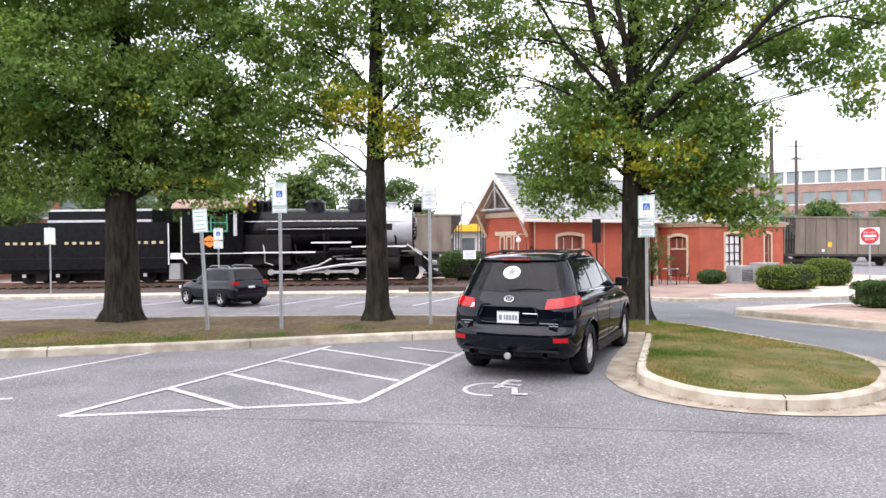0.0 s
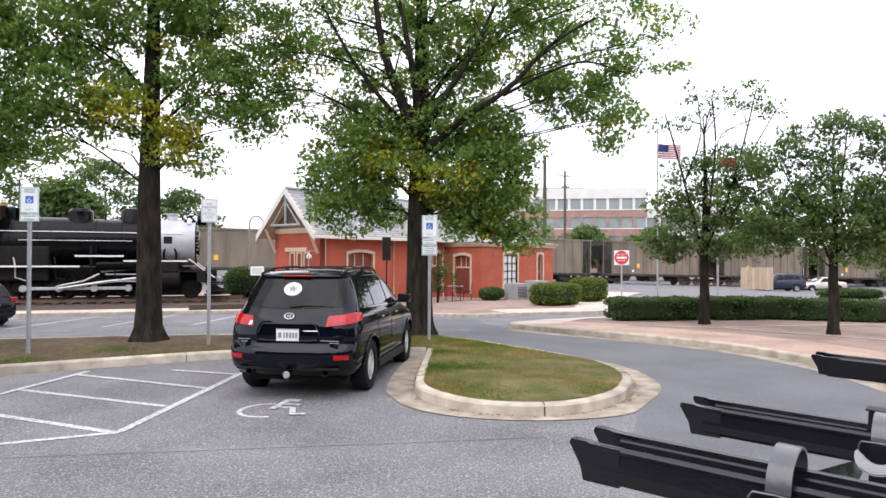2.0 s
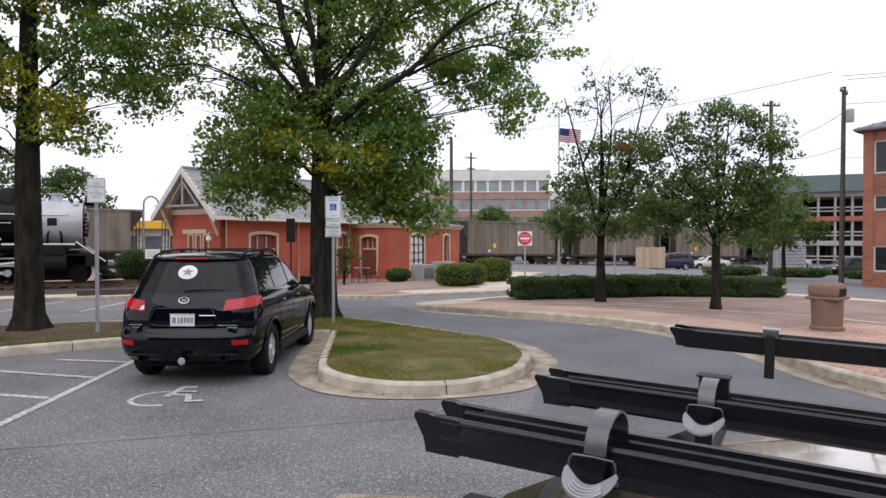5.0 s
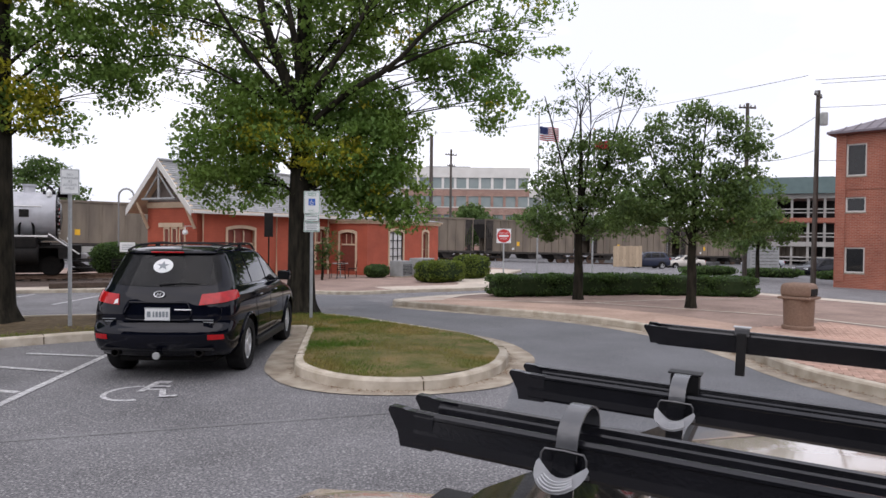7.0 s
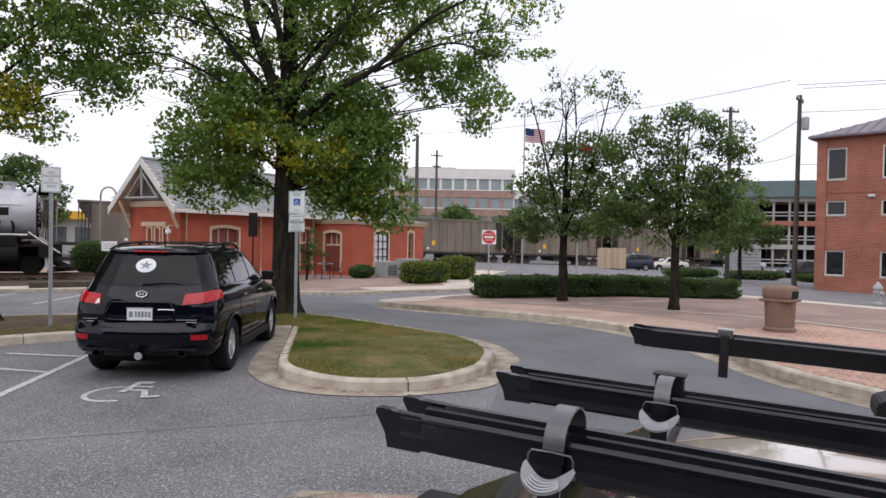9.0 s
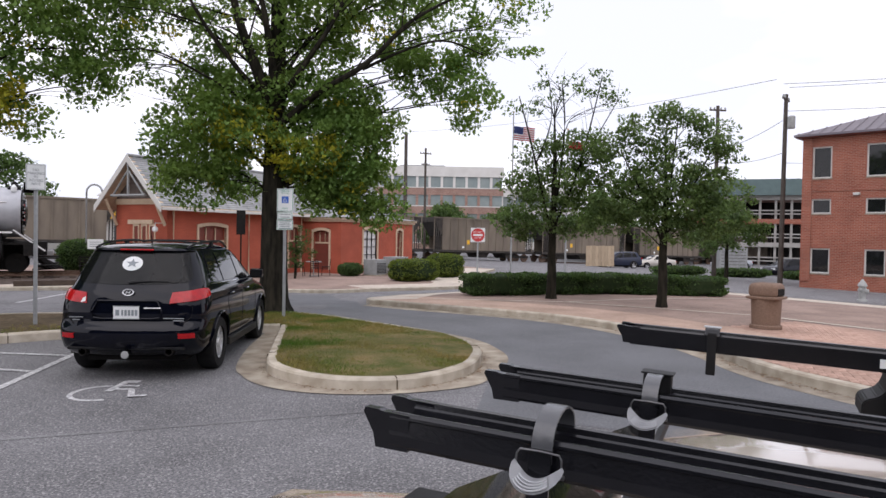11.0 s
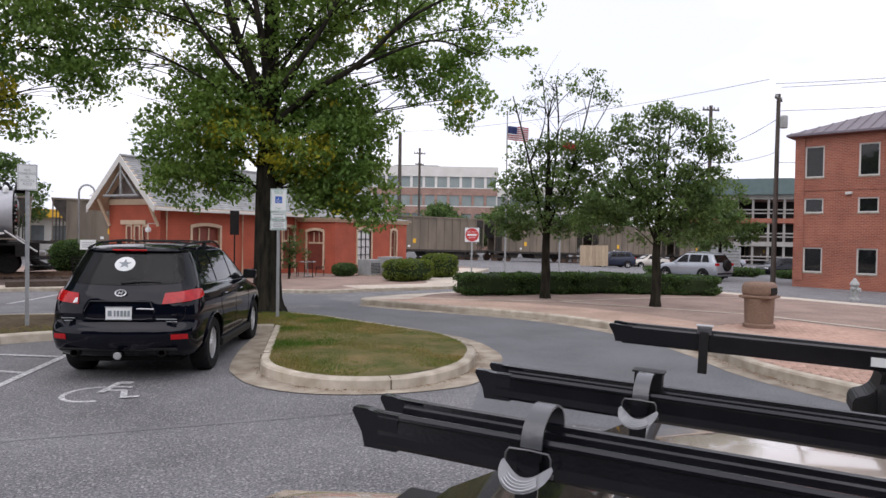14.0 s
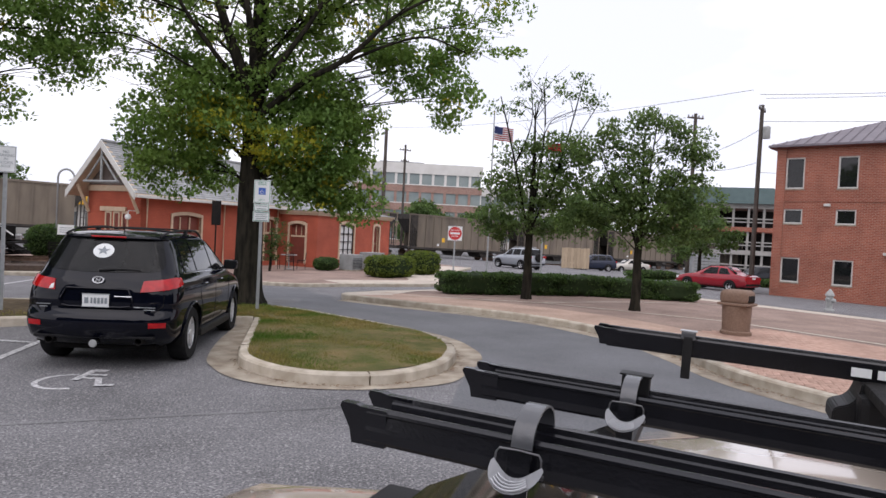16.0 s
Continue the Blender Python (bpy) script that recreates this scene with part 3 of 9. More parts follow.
def plaza():
    top = tagged(empty("plaza"), "raised plaza of brick and concrete behind a kerb", "pavement", kind="structure")
    prof = [(0.0, -0.05), (-0.012, 0.125), (-0.035, 0.15), (-0.16, 0.155), (-0.165, 0.10)]
    a = smooth_line(v2(PLAZA), 6)
    b = smooth_line(v2(PLAZA_N), 6)
    part("kerb", strip(a, prof), KERB_STONE, top, smooth=True)
    part("kerb", strip(b, prof), KERB_STONE, top, smooth=True)
    part("gutter_pan", strip(a, [(0.34, 0.009), (0.02, 0.014), (-0.05, 0.0)]), CONCRETE, top, "stained concrete gutter pan")
    out = sideways(a, -0.15) + sideways(b, -0.15)[1:]
    part("brick_bed", sheet([(p.x, p.y) for p in out], 0.14, cell=2.0), PAVER_BED, top, "faded red brick paving")
    # concrete bands: along the kerb, across the square and beside the street
    part("kerb_course", strip([p for p in a if p.y > 7.6], [(-0.17, 0.149), (-1.9, 0.149)]), PAVER_PALE, top, "pale salmon paving along the kerb")
    part("concrete_band", strip(b, [(-0.17, 0.149), (-1.35, 0.149)]), SIDEWALK, top)
    for p, q, w in (((9.9, 16.6), (12.9, 14.6), 0.06), ((12.9, 14.6), (15.2, 10.4), 0.07), ((15.2, 10.4), (15.6, 2.0), 0.09), ((12.9, 14.6), (22.4, 14.6), 0.06)):
        bm = bmesh.new()
        pts = [Vector(p) + (Vector(q) - Vector(p)) * k / 8 for k in range(9)]
        part("concrete_band", strip(pts, [(-w, 0.150), (w, 0.150)], bm=bm), SIDEWALK, top)
    part("lane", sheet(LANE, 0.005, cell=2.0), ASPHALT_DARK, top, "newer dark grey asphalt drive")
    return top


def pavers(top):
    """Herringbone bricks: single ones in the corner by the drive, the rest joined."""
    me = mesh_of("paver", B((-0.097, 0.097, -0.047, 0.047, 0, 0.008)), PAVER)
    edge = [(p.x, p.y) for p in sideways(smooth_line(v2(PLAZA), 6), -0.16)]
    c, s = math.cos(math.radians(40)), math.sin(math.radians(40))
    V, F, n = [], [], 0
    for r in range(-60, 60):
        for q in range(-80, 80):
            k = (q - r) % 4
            if k not in (0, 2):
                continue
            u, v = (q + 1.0, r + 0.5) if k == 0 else (q + 0.5, r + 0.0)
            x, y = 11.5 + 0.1 * (u * c - v * s), 6.0 + 0.1 * (u * s + v * c)
            if not (8 < x < 15.0 and 2.5 < y < 9.4) or min((x - a) ** 2 + (y - b) ** 2 for a, b in edge) < 0.006:
                continue
            near = min(((a - x, b, x, y) for a, b in edge if abs(b - y) < 0.25), default=(1, 0, 0, 0))
            if near[0] > -0.06:
                continue
            turn = 40 + (0 if k == 0 else 90)
            if n < 300 and 4.7 < y < 7.6 and x < 11.55:
                share("brick", me, top, pose(x, y, 0.1375, 0, 0, turn))
                n += 1
                continue
            ca, sa = math.cos(math.radians(turn)), math.sin(math.radians(turn))
            b0 = len(V)
            for z in (0.1375, 0.1455):
                for dx, dy in ((-0.097, -0.047), (0.097, -0.047), (0.097, 0.047), (-0.097, 0.047)):
                    V.append((x + dx * ca - dy * sa, y + dx * sa + dy * ca, z))
            F += [tuple(b0 + g for g in f) for f in ((4, 5, 6, 7), (0, 1, 5, 4), (1, 2, 6, 5), (2, 3, 7, 6), (3, 0, 4, 7))]
    me = bpy.data.meshes.new("brick_field")
    me.from_pydata(V, [], F)
    me.materials.append(PAVER)
    f = new("brick_field", me)
    f.parent = top
    tagged(f, "faded red bricks laid in herringbone", kind="stuff")


def apron():
    top = tagged(empty("station_apron"), "raised brick forecourt and pale concrete walk", "pavement", kind="structure")
    line = smooth_line(v2(APRON), 5)
    prof = [(0.0, -0.05), (0.012, 0.115), (0.035, 0.13), (0.15, 0.135), (0.155, 0.08)]
    part("kerb", strip(line, prof), KERB_STONE, top, smooth=True)
    back = [(26, 47), (-60, 47)]
    out = sideways(line, 0.14) + v2(back)
    part("brick_bed", sheet([(p.x, p.y) for p in out], 0.11, cell=4.0), PAVER_BED, top, "faded red brick paving")
    part("concrete_walk", strip([p for p in line if p.x < 5], [(0.14, 0.118), (1.6, 0.118)]), SIDEWALK, top)
    part("concrete_walk", strip([p for p in line if p.x > 11.4], [(0.14, 0.118), (1.9, 0.118)]), SIDEWALK, top)
    bm = sheet([(-60, 31.2), (0.2, 31.2), (2.2, 33.0), (2.2, 40.5), (-60, 40.5)], 0.125)
    part("ballast", bm, BALLAST, top, "dark crushed stone ballast")
    return top


def rails(name, y, x0, x1, z, label):
    top = tagged(empty(name), label, "railway track", kind="structure")
    for dy in (-0.7175, 0.7175):
        bm = bmesh.new()
        prof = [(-0.07, 0), (0.07, 0), (0.07, 0.02), (0.01, 0.04), (0.012, 0.12), (0.036, 0.13), (0.036, 0.16), (-0.036, 0.16), (-0.036, 0.13), (-0.012, 0.12), (-0.01, 0.04), (-0.07, 0.02)]
        va = [bm.verts.new((x0, y + dy + a, z(x0) + b)) for a, b in prof]
        vb = [bm.verts.new((x1, y + dy + a, z(x1) + b)) for a, b in prof]
        for i in range(len(prof)):
            j = (i + 1) % len(prof)
            bm.faces.new((va[i], va[j], vb[j], vb[i]))
        part("rail", bm, RAIL_STEEL, top)
    me = mesh_of("tie", B((-0.12, 0.12, -1.3, 1.3, -0.1, 0.0)), TIE_WOOD)
    n = int((x1 - x0) / 0.6)
    for k in range(min(n, 90)):
        x = x0 + 0.3 + k * (x1 - x0) / min(n, 90)
        share("tie", me, top, pose(x, y, z(x)))


def backdrop():
    """Unseen plain dark wall added behind the viewpoint, closing the place and darkening reflections."""
    bm = bmesh.new()
    pts = [(30 * math.cos(a) + 4, 26 * math.sin(a) - 2) for a in (radians(185 + k * 7) for k in range(25))]
    lo = [bm.verts.new((x, y, -1)) for x, y in pts]
    hi = [bm.verts.new((x, y, 14 + 2.5 * math.sin(i * 1.7))) for i, (x, y) in enumerate(pts)]
    for i in range(len(pts) - 1):
        bm.faces.new((lo[i], lo[i + 1], hi[i + 1], hi[i]))
    bmesh.ops.solidify(bm, geom=bm.faces[:], thickness=0.4)
    tagged(part("backdrop", bm, SHADE_GREEN), "unseen plain dark wall added behind the viewpoint for reflections", "backdrop", kind="structure")


ground()
backdrop()
OUTLINE = planting_strip()
grass(OUTLINE)
markings()
PLAZA_TOP = plaza()
APRON_TOP = apron()
rails("display_track", 35.6, -34, 1.6, lambda x: -0.21, "rusty rails of the display track on dark ties")
TRACK_Y = 62.5


def track_z(x):
    return -0.17 - 0.0173 * (x - 3.4)


rails("main_track", TRACK_Y, -70, 110, lambda x: track_z(x) - 0.16, "rails of the main line behind the station")


# ---- station ----
def depot():
    """Local frame: x along the long wall, y away from the forecourt, origin at the west corner of the long wall."""
    L, D, EAVE, RIDGE = 18.0, 3.3, 3.68, 5.35
    top = tagged(empty("depot", pose(4.90, 31.90, -0.4, 0, 0, 34.0)), "old red-painted brick railway station with grey shingled gable roof", "station")
    P, W = 9.38, 2.48   # where the wing stands, and how far it comes forward

    def wall(name, x0, x1, y, z1, holes, parent, out=-1):
        """A wall along x at y, 0.3 thick, with openings (x0, x1, z0, z1) through it."""
        cuts = sorted(holes)
        bm = bmesh.new()
        x = x0
        bx = []
        for h0, h1, z0, zt in cuts:
            bx.append((x, h0, y, y + 0.3, 0, z1))
            bx.append((h0, h1, y, y + 0.3, 0, z0))
            bx.append((h0, h1, y, y + 0.3, zt, z1))
            x = h1
        bx.append((x, x1, y, y + 0.3, 0, z1))
        bx = [b for b in bx if b[1] - b[0] > 0.01 and b[5] - b[4] > 0.01]
        B(*bx, bm=bm)
        bmesh.ops.remove_doubles(bm, verts=bm.verts[:], dist=0.0005)
        return part(name, bm, DEPOT_BRICK, parent)

    def arch(x0, x1, z0, z1, rise, t, y0, y1, bm=None):
        """A frame with a gently arched head."""
        bm = bm or bmesh.new()
        inner, outer = [], []
        for k in range(9):
            u = k / 8
            x = x0 + (x1 - x0) * u
            inner.append((x, z1 + rise * 4 * u * (1 - u)))
            outer.append((x0 - t + (x1 - x0 + 2 * t) * u, z1 + t * 1.15 + (rise + 0.02) * 4 * u * (1 - u)))
        inner = [(x0, z0)] + inner + [(x1, z0)]
        outer = [(x0 - t, z0)] + outer + [(x1 + t, z0)]
        for ya, yb in ((y0, y1),):
            a = [bm.verts.new((x, ya, z)) for x, z in inner]
            b = [bm.verts.new((x, ya, z)) for x, z in outer]
            c = [bm.verts.new((x, yb, z)) for x, z in inner]
            d = [bm.verts.new((x, yb, z)) for x, z in outer]
            for i in range(len(a) - 1):
                bm.faces.new((a[i], b[i], b[i + 1], a[i + 1]))
                bm.faces.new((c[i], c[i + 1], d[i + 1], d[i]))
                bm.faces.new((b[i], d[i], d[i + 1], b[i + 1]))
                bm.faces.new((a[i], a[i + 1], c[i + 1], c[i]))
        return bm

    def window(parent, m, w, h, cols, rows, door=False, pale=False):
        """A sash window or door with an arched head, in its own frame: x across, z up from the sill, y inwards."""
        win = tagged(empty("door" if door else "window", m), "")
        win.parent = parent
        part("frame", arch(0, w, 0, h, 0.10, 0.11, -0.05, 0.10), CREAM, win, "cream painted arched surround")
        if not door:
            part("sill", B((-0.16, w + 0.16, -0.10, 0.1, -0.10, 0.0), bevel=0.01), CREAM, win, "cream stone sill")
        bars = []
        t = 0.035
        dy = -0.075 if pale else 0.0
        for i in range(cols + 1):
            x = (w - t) * i / cols
            bars.append((x, x + t, 0.10 + dy, 0.15 + dy, 0, h))
        for j in range(rows + 1):
            z = (h - t) * j / rows
            bars.append((0, w, 0.105 + dy, 0.155 + dy, z, z + t))
        if door:
            part("panel", B((0, w, 0.14, 0.2, 0, h * 0.72), (w * 0.1, w * 0.46, 0.125, 0.14, h * 0.06, h * 0.32), (w * 0.54, w * 0.9, 0.125, 0.14, h * 0.06, h * 0.32),
                            (w * 0.1, w * 0.46, 0.125, 0.14, h * 0.38, h * 0.68), (w * 0.54, w * 0.9, 0.125, 0.14, h * 0.38, h * 0.68)), DOOR_RED, win, "maroon panelled door")
            part("transom", B((0, w, 0.10, 0.16, h * 0.72, h * 0.76), (w * 0.31, w * 0.34, 0.1, 0.15, h * 0.76, h), (w * 0.65, w * 0.68, 0.1, 0.15, h * 0.76, h)), CREAM, win)
            part("pane", B((0, w, 0.17, 0.18, h * 0.76, h + 0.10)), DOOR_RED, win)
        else:
            part("sash", B(*bars), LOCO_DARK if pale else CREAM, win, "dark sash bars" if pale else "")
            part("pane", B((0, w, 0.17 + dy, 0.18 + dy, 0, h + 0.10)), LOCO_WHITE if pale else DOOR_RED, win, "drawn white blind behind the panes" if pale else "maroon boarded sash")
        return win

    # long wall, with openings at the baggage door, the far windows and beside the wing
    holes = [(1.75, 3.45, 0.0, 2.55), (6.4, 7.7, 0.0, 2.6), (8.05, 8.95, 0.0, 2.6)]
    wall("wall", 0, L, 0, EAVE, holes, top)
    for x0, x1, z0, z1 in holes:
        window(top, pose(x0, 0, 0), x1 - x0, z1 - 0.1, 1, 1, door=True)
    # gable end with its point
    bm = bmesh.new()
    pts = [(0, 0), (D, 0), (D, EAVE), (D / 2, RIDGE - 0.12), (0, EAVE)]
    for xx in (0.0, 0.3):
        bm.faces.new([bm.verts.new((xx, y, z)) for y, z in pts])
    bm.verts.ensure_lookup_table()
    for i in range(5):
        j = (i + 1) % 5
        bm.faces.new((bm.verts[i], bm.verts[j], bm.verts[5 + j], bm.verts[5 + i]))
    g = part("gable_wall", bm, DEPOT_BRICK, top)
    for v in g.data.vertices:
        v.co.x -= 0.001
    bm = bmesh.new()
    for xx in (L - 0.3, L):
        bm.faces.new([bm.verts.new((xx, y, z)) for y, z in pts])
    bm.verts.ensure_lookup_table()
    for i in range(5):
        j = (i + 1) % 5
        bm.faces.new((bm.verts[i], bm.verts[j], bm.verts[5 + j], bm.verts[5 + i]))
    part("gable_wall", bm, DEPOT_BRICK, top)
    part("back_wall", B((0.3, L - 0.3, D - 0.3, D, 0, EAVE)), DEPOT_BRICK, top)
    # three slit windows of the gable end
    for k in range(3):
        y = 0.75 + k * 0.52
        win = tagged(empty("window", pose(-0.002, y + 0.3, 1.0, 0, 0, -90)), "")
        win.parent = top
        part("frame", arch(0, 0.26, 0, 1.45, 0.02, 0.07, -0.04, 0.05), CREAM, win)
        part("pane", B((0, 0.26, 0.0, 0.02, 0, 1.47)), DOOR_RED, win)
    part("lintel", B((-0.09, -0.002, 0.85, 2.45, 2.55, 2.75), bevel=0.01), CREAM, top, "cream stone lintel")
    part("gable_band", prism_y([(-0.06, EAVE - 0.25), (-0.002, EAVE - 0.25), (-0.002, EAVE), (-0.06, EAVE)], 0, D), CREAM, top, "cream band under the gable")
    # roof: two slopes of overlapping shingle courses, with eaves and verges
    ov, vo = 0.5, 0.75
    sl = (RIDGE - EAVE) / (D / 2)
    for side in (0, 1):
        bm = bmesh.new()
        n = 22
        run = D / 2 + ov
        for k in range(n):
            a, b = run * k / n, run * (k + 1) / n + 0.03
            ya, yb = (-ov + a, -ov + b) if side == 0 else (D + ov - a, D + ov - b)
            za, zb = EAVE - ov * sl + a * sl, EAVE - ov * sl + b * sl
            x0, x1 = -vo, L + 0.7
            m = 34
            for q in range(m):
                xa, xb = x0 + (x1 - x0) * q / m, x0 + (x1 - x0) * (q + 1) / m - 0.012
                off = 0.2 * (k % 2)
                xa, xb = min(max(xa + off, x0), x1), min(xb + off, x1)
                if xb - xa < 0.02:
                    continue
                vs = [bm.verts.new(v) for v in ((xa, ya, za + 0.185), (xb, ya, za + 0.185), (xb, yb, zb + 0.15), (xa, yb, zb + 0.15), (xa, ya, za + 0.15), (xb, ya, za + 0.15))]
                bm.faces.new(vs[:4])
                bm.faces.new((vs[4], vs[5], vs[1], vs[0]))
        part("shingle_roof", bm, SLATE, top, "grey shingle courses")
        bm = bmesh.new()
        ya, yb = (-ov, D / 2) if side == 0 else (D + ov, D / 2)
        za, zb = EAVE - ov * sl, RIDGE
        vs = [[bm.verts.new((x, y, z + dz)) for y, z in ((ya, za), (yb, zb))] for x in (-vo, L + 0.7) for dz in (0.0, 0.15)]
        (a0, a1), (b0, b1), (c0, c1), (d0, d1) = vs
        for f in ((a0, a1, b1, b0), (c0, d0, d1, c1), (a0, c0, c1, a1), (b0, b1, d1, d0), (a0, b0, d0, c0), (a1, c1, d1, b1)):
            bm.faces.new(f)
        part("roof_deck", bm, CREAM, top, "pale painted boards under the eaves")
        # bargeboards of both gable ends
        for x in (-vo - 0.05, L + 0.7):
            bm = bmesh.new()
            q = [(ya, za - 0.12), (yb, zb - 0.10), (yb, zb + 0.22), (ya, za + 0.2)]
            f0 = [bm.verts.new((x, y, z)) for y, z in q]
            f1 = [bm.verts.new((x + 0.05, y, z)) for y, z in q]
            bm.faces.new(f0)
            bm.faces.new(f1[::-1])
            for i in range(4):
                j = (i + 1) % 4
                bm.faces.new((f0[i], f0[j], f1[j], f1[i]))
            part("bargeboard", bm, OFFICE_WHITE, top, "pale grey bargeboard")
    part("ridge_cap", tube([(-vo, D / 2, RIDGE + 0.2), (L + 0.7, D / 2, RIDGE + 0.2)], 0.07, 8), SLATE, top)
    # boarded point of the west gable, coloured dark for the shade under the roof
    bm = bmesh.new()
    tri = [(0.0, EAVE + 0.02), (D, EAVE + 0.02), (D / 2, RIDGE - 0.10)]
    f0 = [bm.verts.new((-0.03, y, z)) for y, z in tri]
    f1 = [bm.verts.new((-0.004, y, z)) for y, z in tri]
    bm.faces.new(f0)
    bm.faces.new(f1[::-1])
    for i in range(3):
        bm.faces.new((f0[i], f0[(i + 1) % 3], f1[(i + 1) % 3], f1[i]))
    part("gable_panel", bm, GABLE_SHADE, top, "grey-brown gable boarding, coloured dark for the shade under the overhang")
    # open stick-work in the west gable
    zc = RIDGE - 0.55
    bm = tube([(-vo + 0.05, 0.55, EAVE + 0.12), (-vo + 0.05, D - 0.55, EAVE + 0.12)], 0.06, 6)
    tube([(-vo + 0.05, D / 2, EAVE + 0.1), (-vo + 0.05, D / 2, RIDGE)], 0.06, 6, bm)
    for s in (-1, 1):
        tube([(-vo + 0.05, D / 2 + s * 1.0, EAVE + 0.1), (-vo + 0.05, D / 2 + s * 0.05, RIDGE - 0.5)], 0.045, 6, bm)
    part("stick_truss", bm, GREY_METAL, top, "grey timber truss in the gable")
    for y in (0.1, D - 0.1):
        bm = tube([(-0.05, y, 2.5), (-vo + 0.1, y, EAVE - 0.02)], 0.07, 6)
        part("bracket", bm, CREAM, top, "pale curved eave bracket")
    for x in (0.25, 4.9, 9.0, L - 0.2):
        part("downspout", tube([(x, -0.1, 0.05), (x, -0.1, EAVE - 0.35), (x, -ov + 0.1, EAVE - 0.45)], 0.05, 8), CREAM, top)
    part("gutter", B((-vo, L + 0.7, -ov - 0.12, -ov, EAVE - ov * sl - 0.02, EAVE - ov * sl + 0.11), bevel=0.02), OFFICE_WHITE, top)
    # security lamp on the corner
    bm = lathe([(0.02, -0.14), (0.11, -0.10), (0.13, 0.0), (0.09, 0.08), (0.03, 0.1)], 14, "Z", (-0.35, 0.35, 2.35))
    tube([(-0.35, 0.35, 2.45), (-0.35, 0.35, 2.6), (0, 0.35, 2.6)], 0.025, 6, bm)
    part("camera_dome", bm, SIGN_WHITE, top, "white dome camera on a bracket", smooth=True)
    # wing
    E2 = 3.05
    x0, x1 = P, P + 7.8
    part("wing_wall", B((x0, x0 + 0.3, -W, -1.70, 0, E2), (x0, x0 + 0.3, -0.64, -0.002, 0, E2), (x0, x0 + 0.3, -1.70, -0.64, 2.58, E2)), DEPOT_BRICK, top)
    window(top, pose(x0, -0.64, 0.1, 0, 0, -90), 1.06, 2.25, 1, 1, door=True)
    wall("wing_wall", x0 + 0.3, x1, -W, E2, [(2.15 + P, 3.6 + P, 0.62, 2.5), (5.85 + P, 6.5 + P, 0.45, 2.5)], top)
    window(top, pose(P + 2.15, -W, 0.62), 1.45, 1.85, 3, 4, pale=True)
    window(top, pose(P + 5.85, -W, 0.45), 0.65, 2.0, 1, 2)
    part("wing_wall", B((x1 - 0.3, x1, -W + 0.3, -0.002, 0, E2)), DEPOT_BRICK, top)
    part("cornice", B((x0 - 0.22, x1 + 0.22, -W - 0.22, -0.01, E2, E2 + 0.12), (x0 - 0.12, x1 + 0.12, -W - 0.12, -0.01, E2 - 0.12, E2), bevel=0.01), CREAM, top, "cream moulded cornice")
    bm = bmesh.new()
    q = [(x0 - 0.3, -W - 0.3), (x1 + 0.3, -W - 0.3), (x1 + 0.3, -0.02), (x0 - 0.3, -0.02)]
    lo = [bm.verts.new((x, y, E2 + 0.122)) for x, y in q]
    hi = [bm.verts.new((x, y, E2 + 0.42)) for x, y in ((x0 + 0.6, -0.5), (x1 - 0.6, -0.5), (x1 - 0.6, -0.02), (x0 + 0.6, -0.02))]
    for i in range(4):
        j = (i + 1) % 4
        bm.faces.new((lo[i], lo[j], hi[j], hi[i]))
    bm.faces.new(hi)
    bm.faces.new(lo[::-1])
    part("wing_roof", bm, SLATE, top, "low grey hipped roof")
    part("plinth", B((-0.05, P - 0.001, -0.05, -0.001, 0, 0.35), (P - 0.05, P - 0.001, -W - 0.05, -0.05, 0, 0.30), (P, x1 + 0.05, -W - 0.05, -W - 0.001, 0, 0.30)), DEPOT_BRICK, top)
    part("floor_slab", B((0.3, L - 0.3, 0.3, D - 0.3, 0.0, 0.12)), CONCRETE, top)


depot()


# ---- trees ----
def leaves_mesh(name, clumps, materials, seed, size, droop=0.0):
    """Leaf blades round clump centres: clumps of (centre, radius, count, material index)."""
    rs = np.random.RandomState(seed)
    V, F, M = [], [], []
    base = 0
    for c, r, n, mi in clumps:
        p = rs.normal(size=(n, 3))
        p /= np.linalg.norm(p, axis=1)[:, None] + 1e-9
        p *= (rs.uniform(0.25, 1, n) ** 0.5)[:, None] * np.array([r, r, r * 0.62])
        p += np.array(c)
        a = rs.uniform(0, 2 * np.pi, n)
        tilt = rs.normal(-0.35 - droop, 0.5, n)
        d = np.stack([np.cos(a) * np.cos(tilt), np.sin(a) * np.cos(tilt), np.sin(tilt)], 1)
        s = rs.normal(size=(n, 3)) * 0.6
        s[:, 2] *= 0.5
        s += np.stack([-np.sin(a), np.cos(a), 0 * a], 1)
        s -= d * (s * d).sum(1)[:, None]
        s /= np.linalg.norm(s, axis=1)[:, None]
        ln = (size * rs.uniform(0.7, 1.35, n))[:, None]
        w = ln * rs.uniform(0.24, 0.40, n)[:, None]
        q = np.stack([p - d * ln * 0.5, p + s * w + d * ln * 0.05, p + d * ln * 0.5, p - s * w + d * ln * 0.05], 1)
        V.append(q.reshape(-1, 3))
        F.append(np.arange(4 * n).reshape(n, 4) + base)
        M.append(np.full(n, mi))
        base += 4 * n
    V, F, M = np.concatenate(V), np.concatenate(F), np.concatenate(M)
    me = bpy.data.meshes.new(name)
    me.from_pydata(V.tolist(), [], F.tolist())
    for m in materials:
        me.materials.append(m)
    me.polygons.foreach_set("material_index", M.astype(np.int32))
    return me


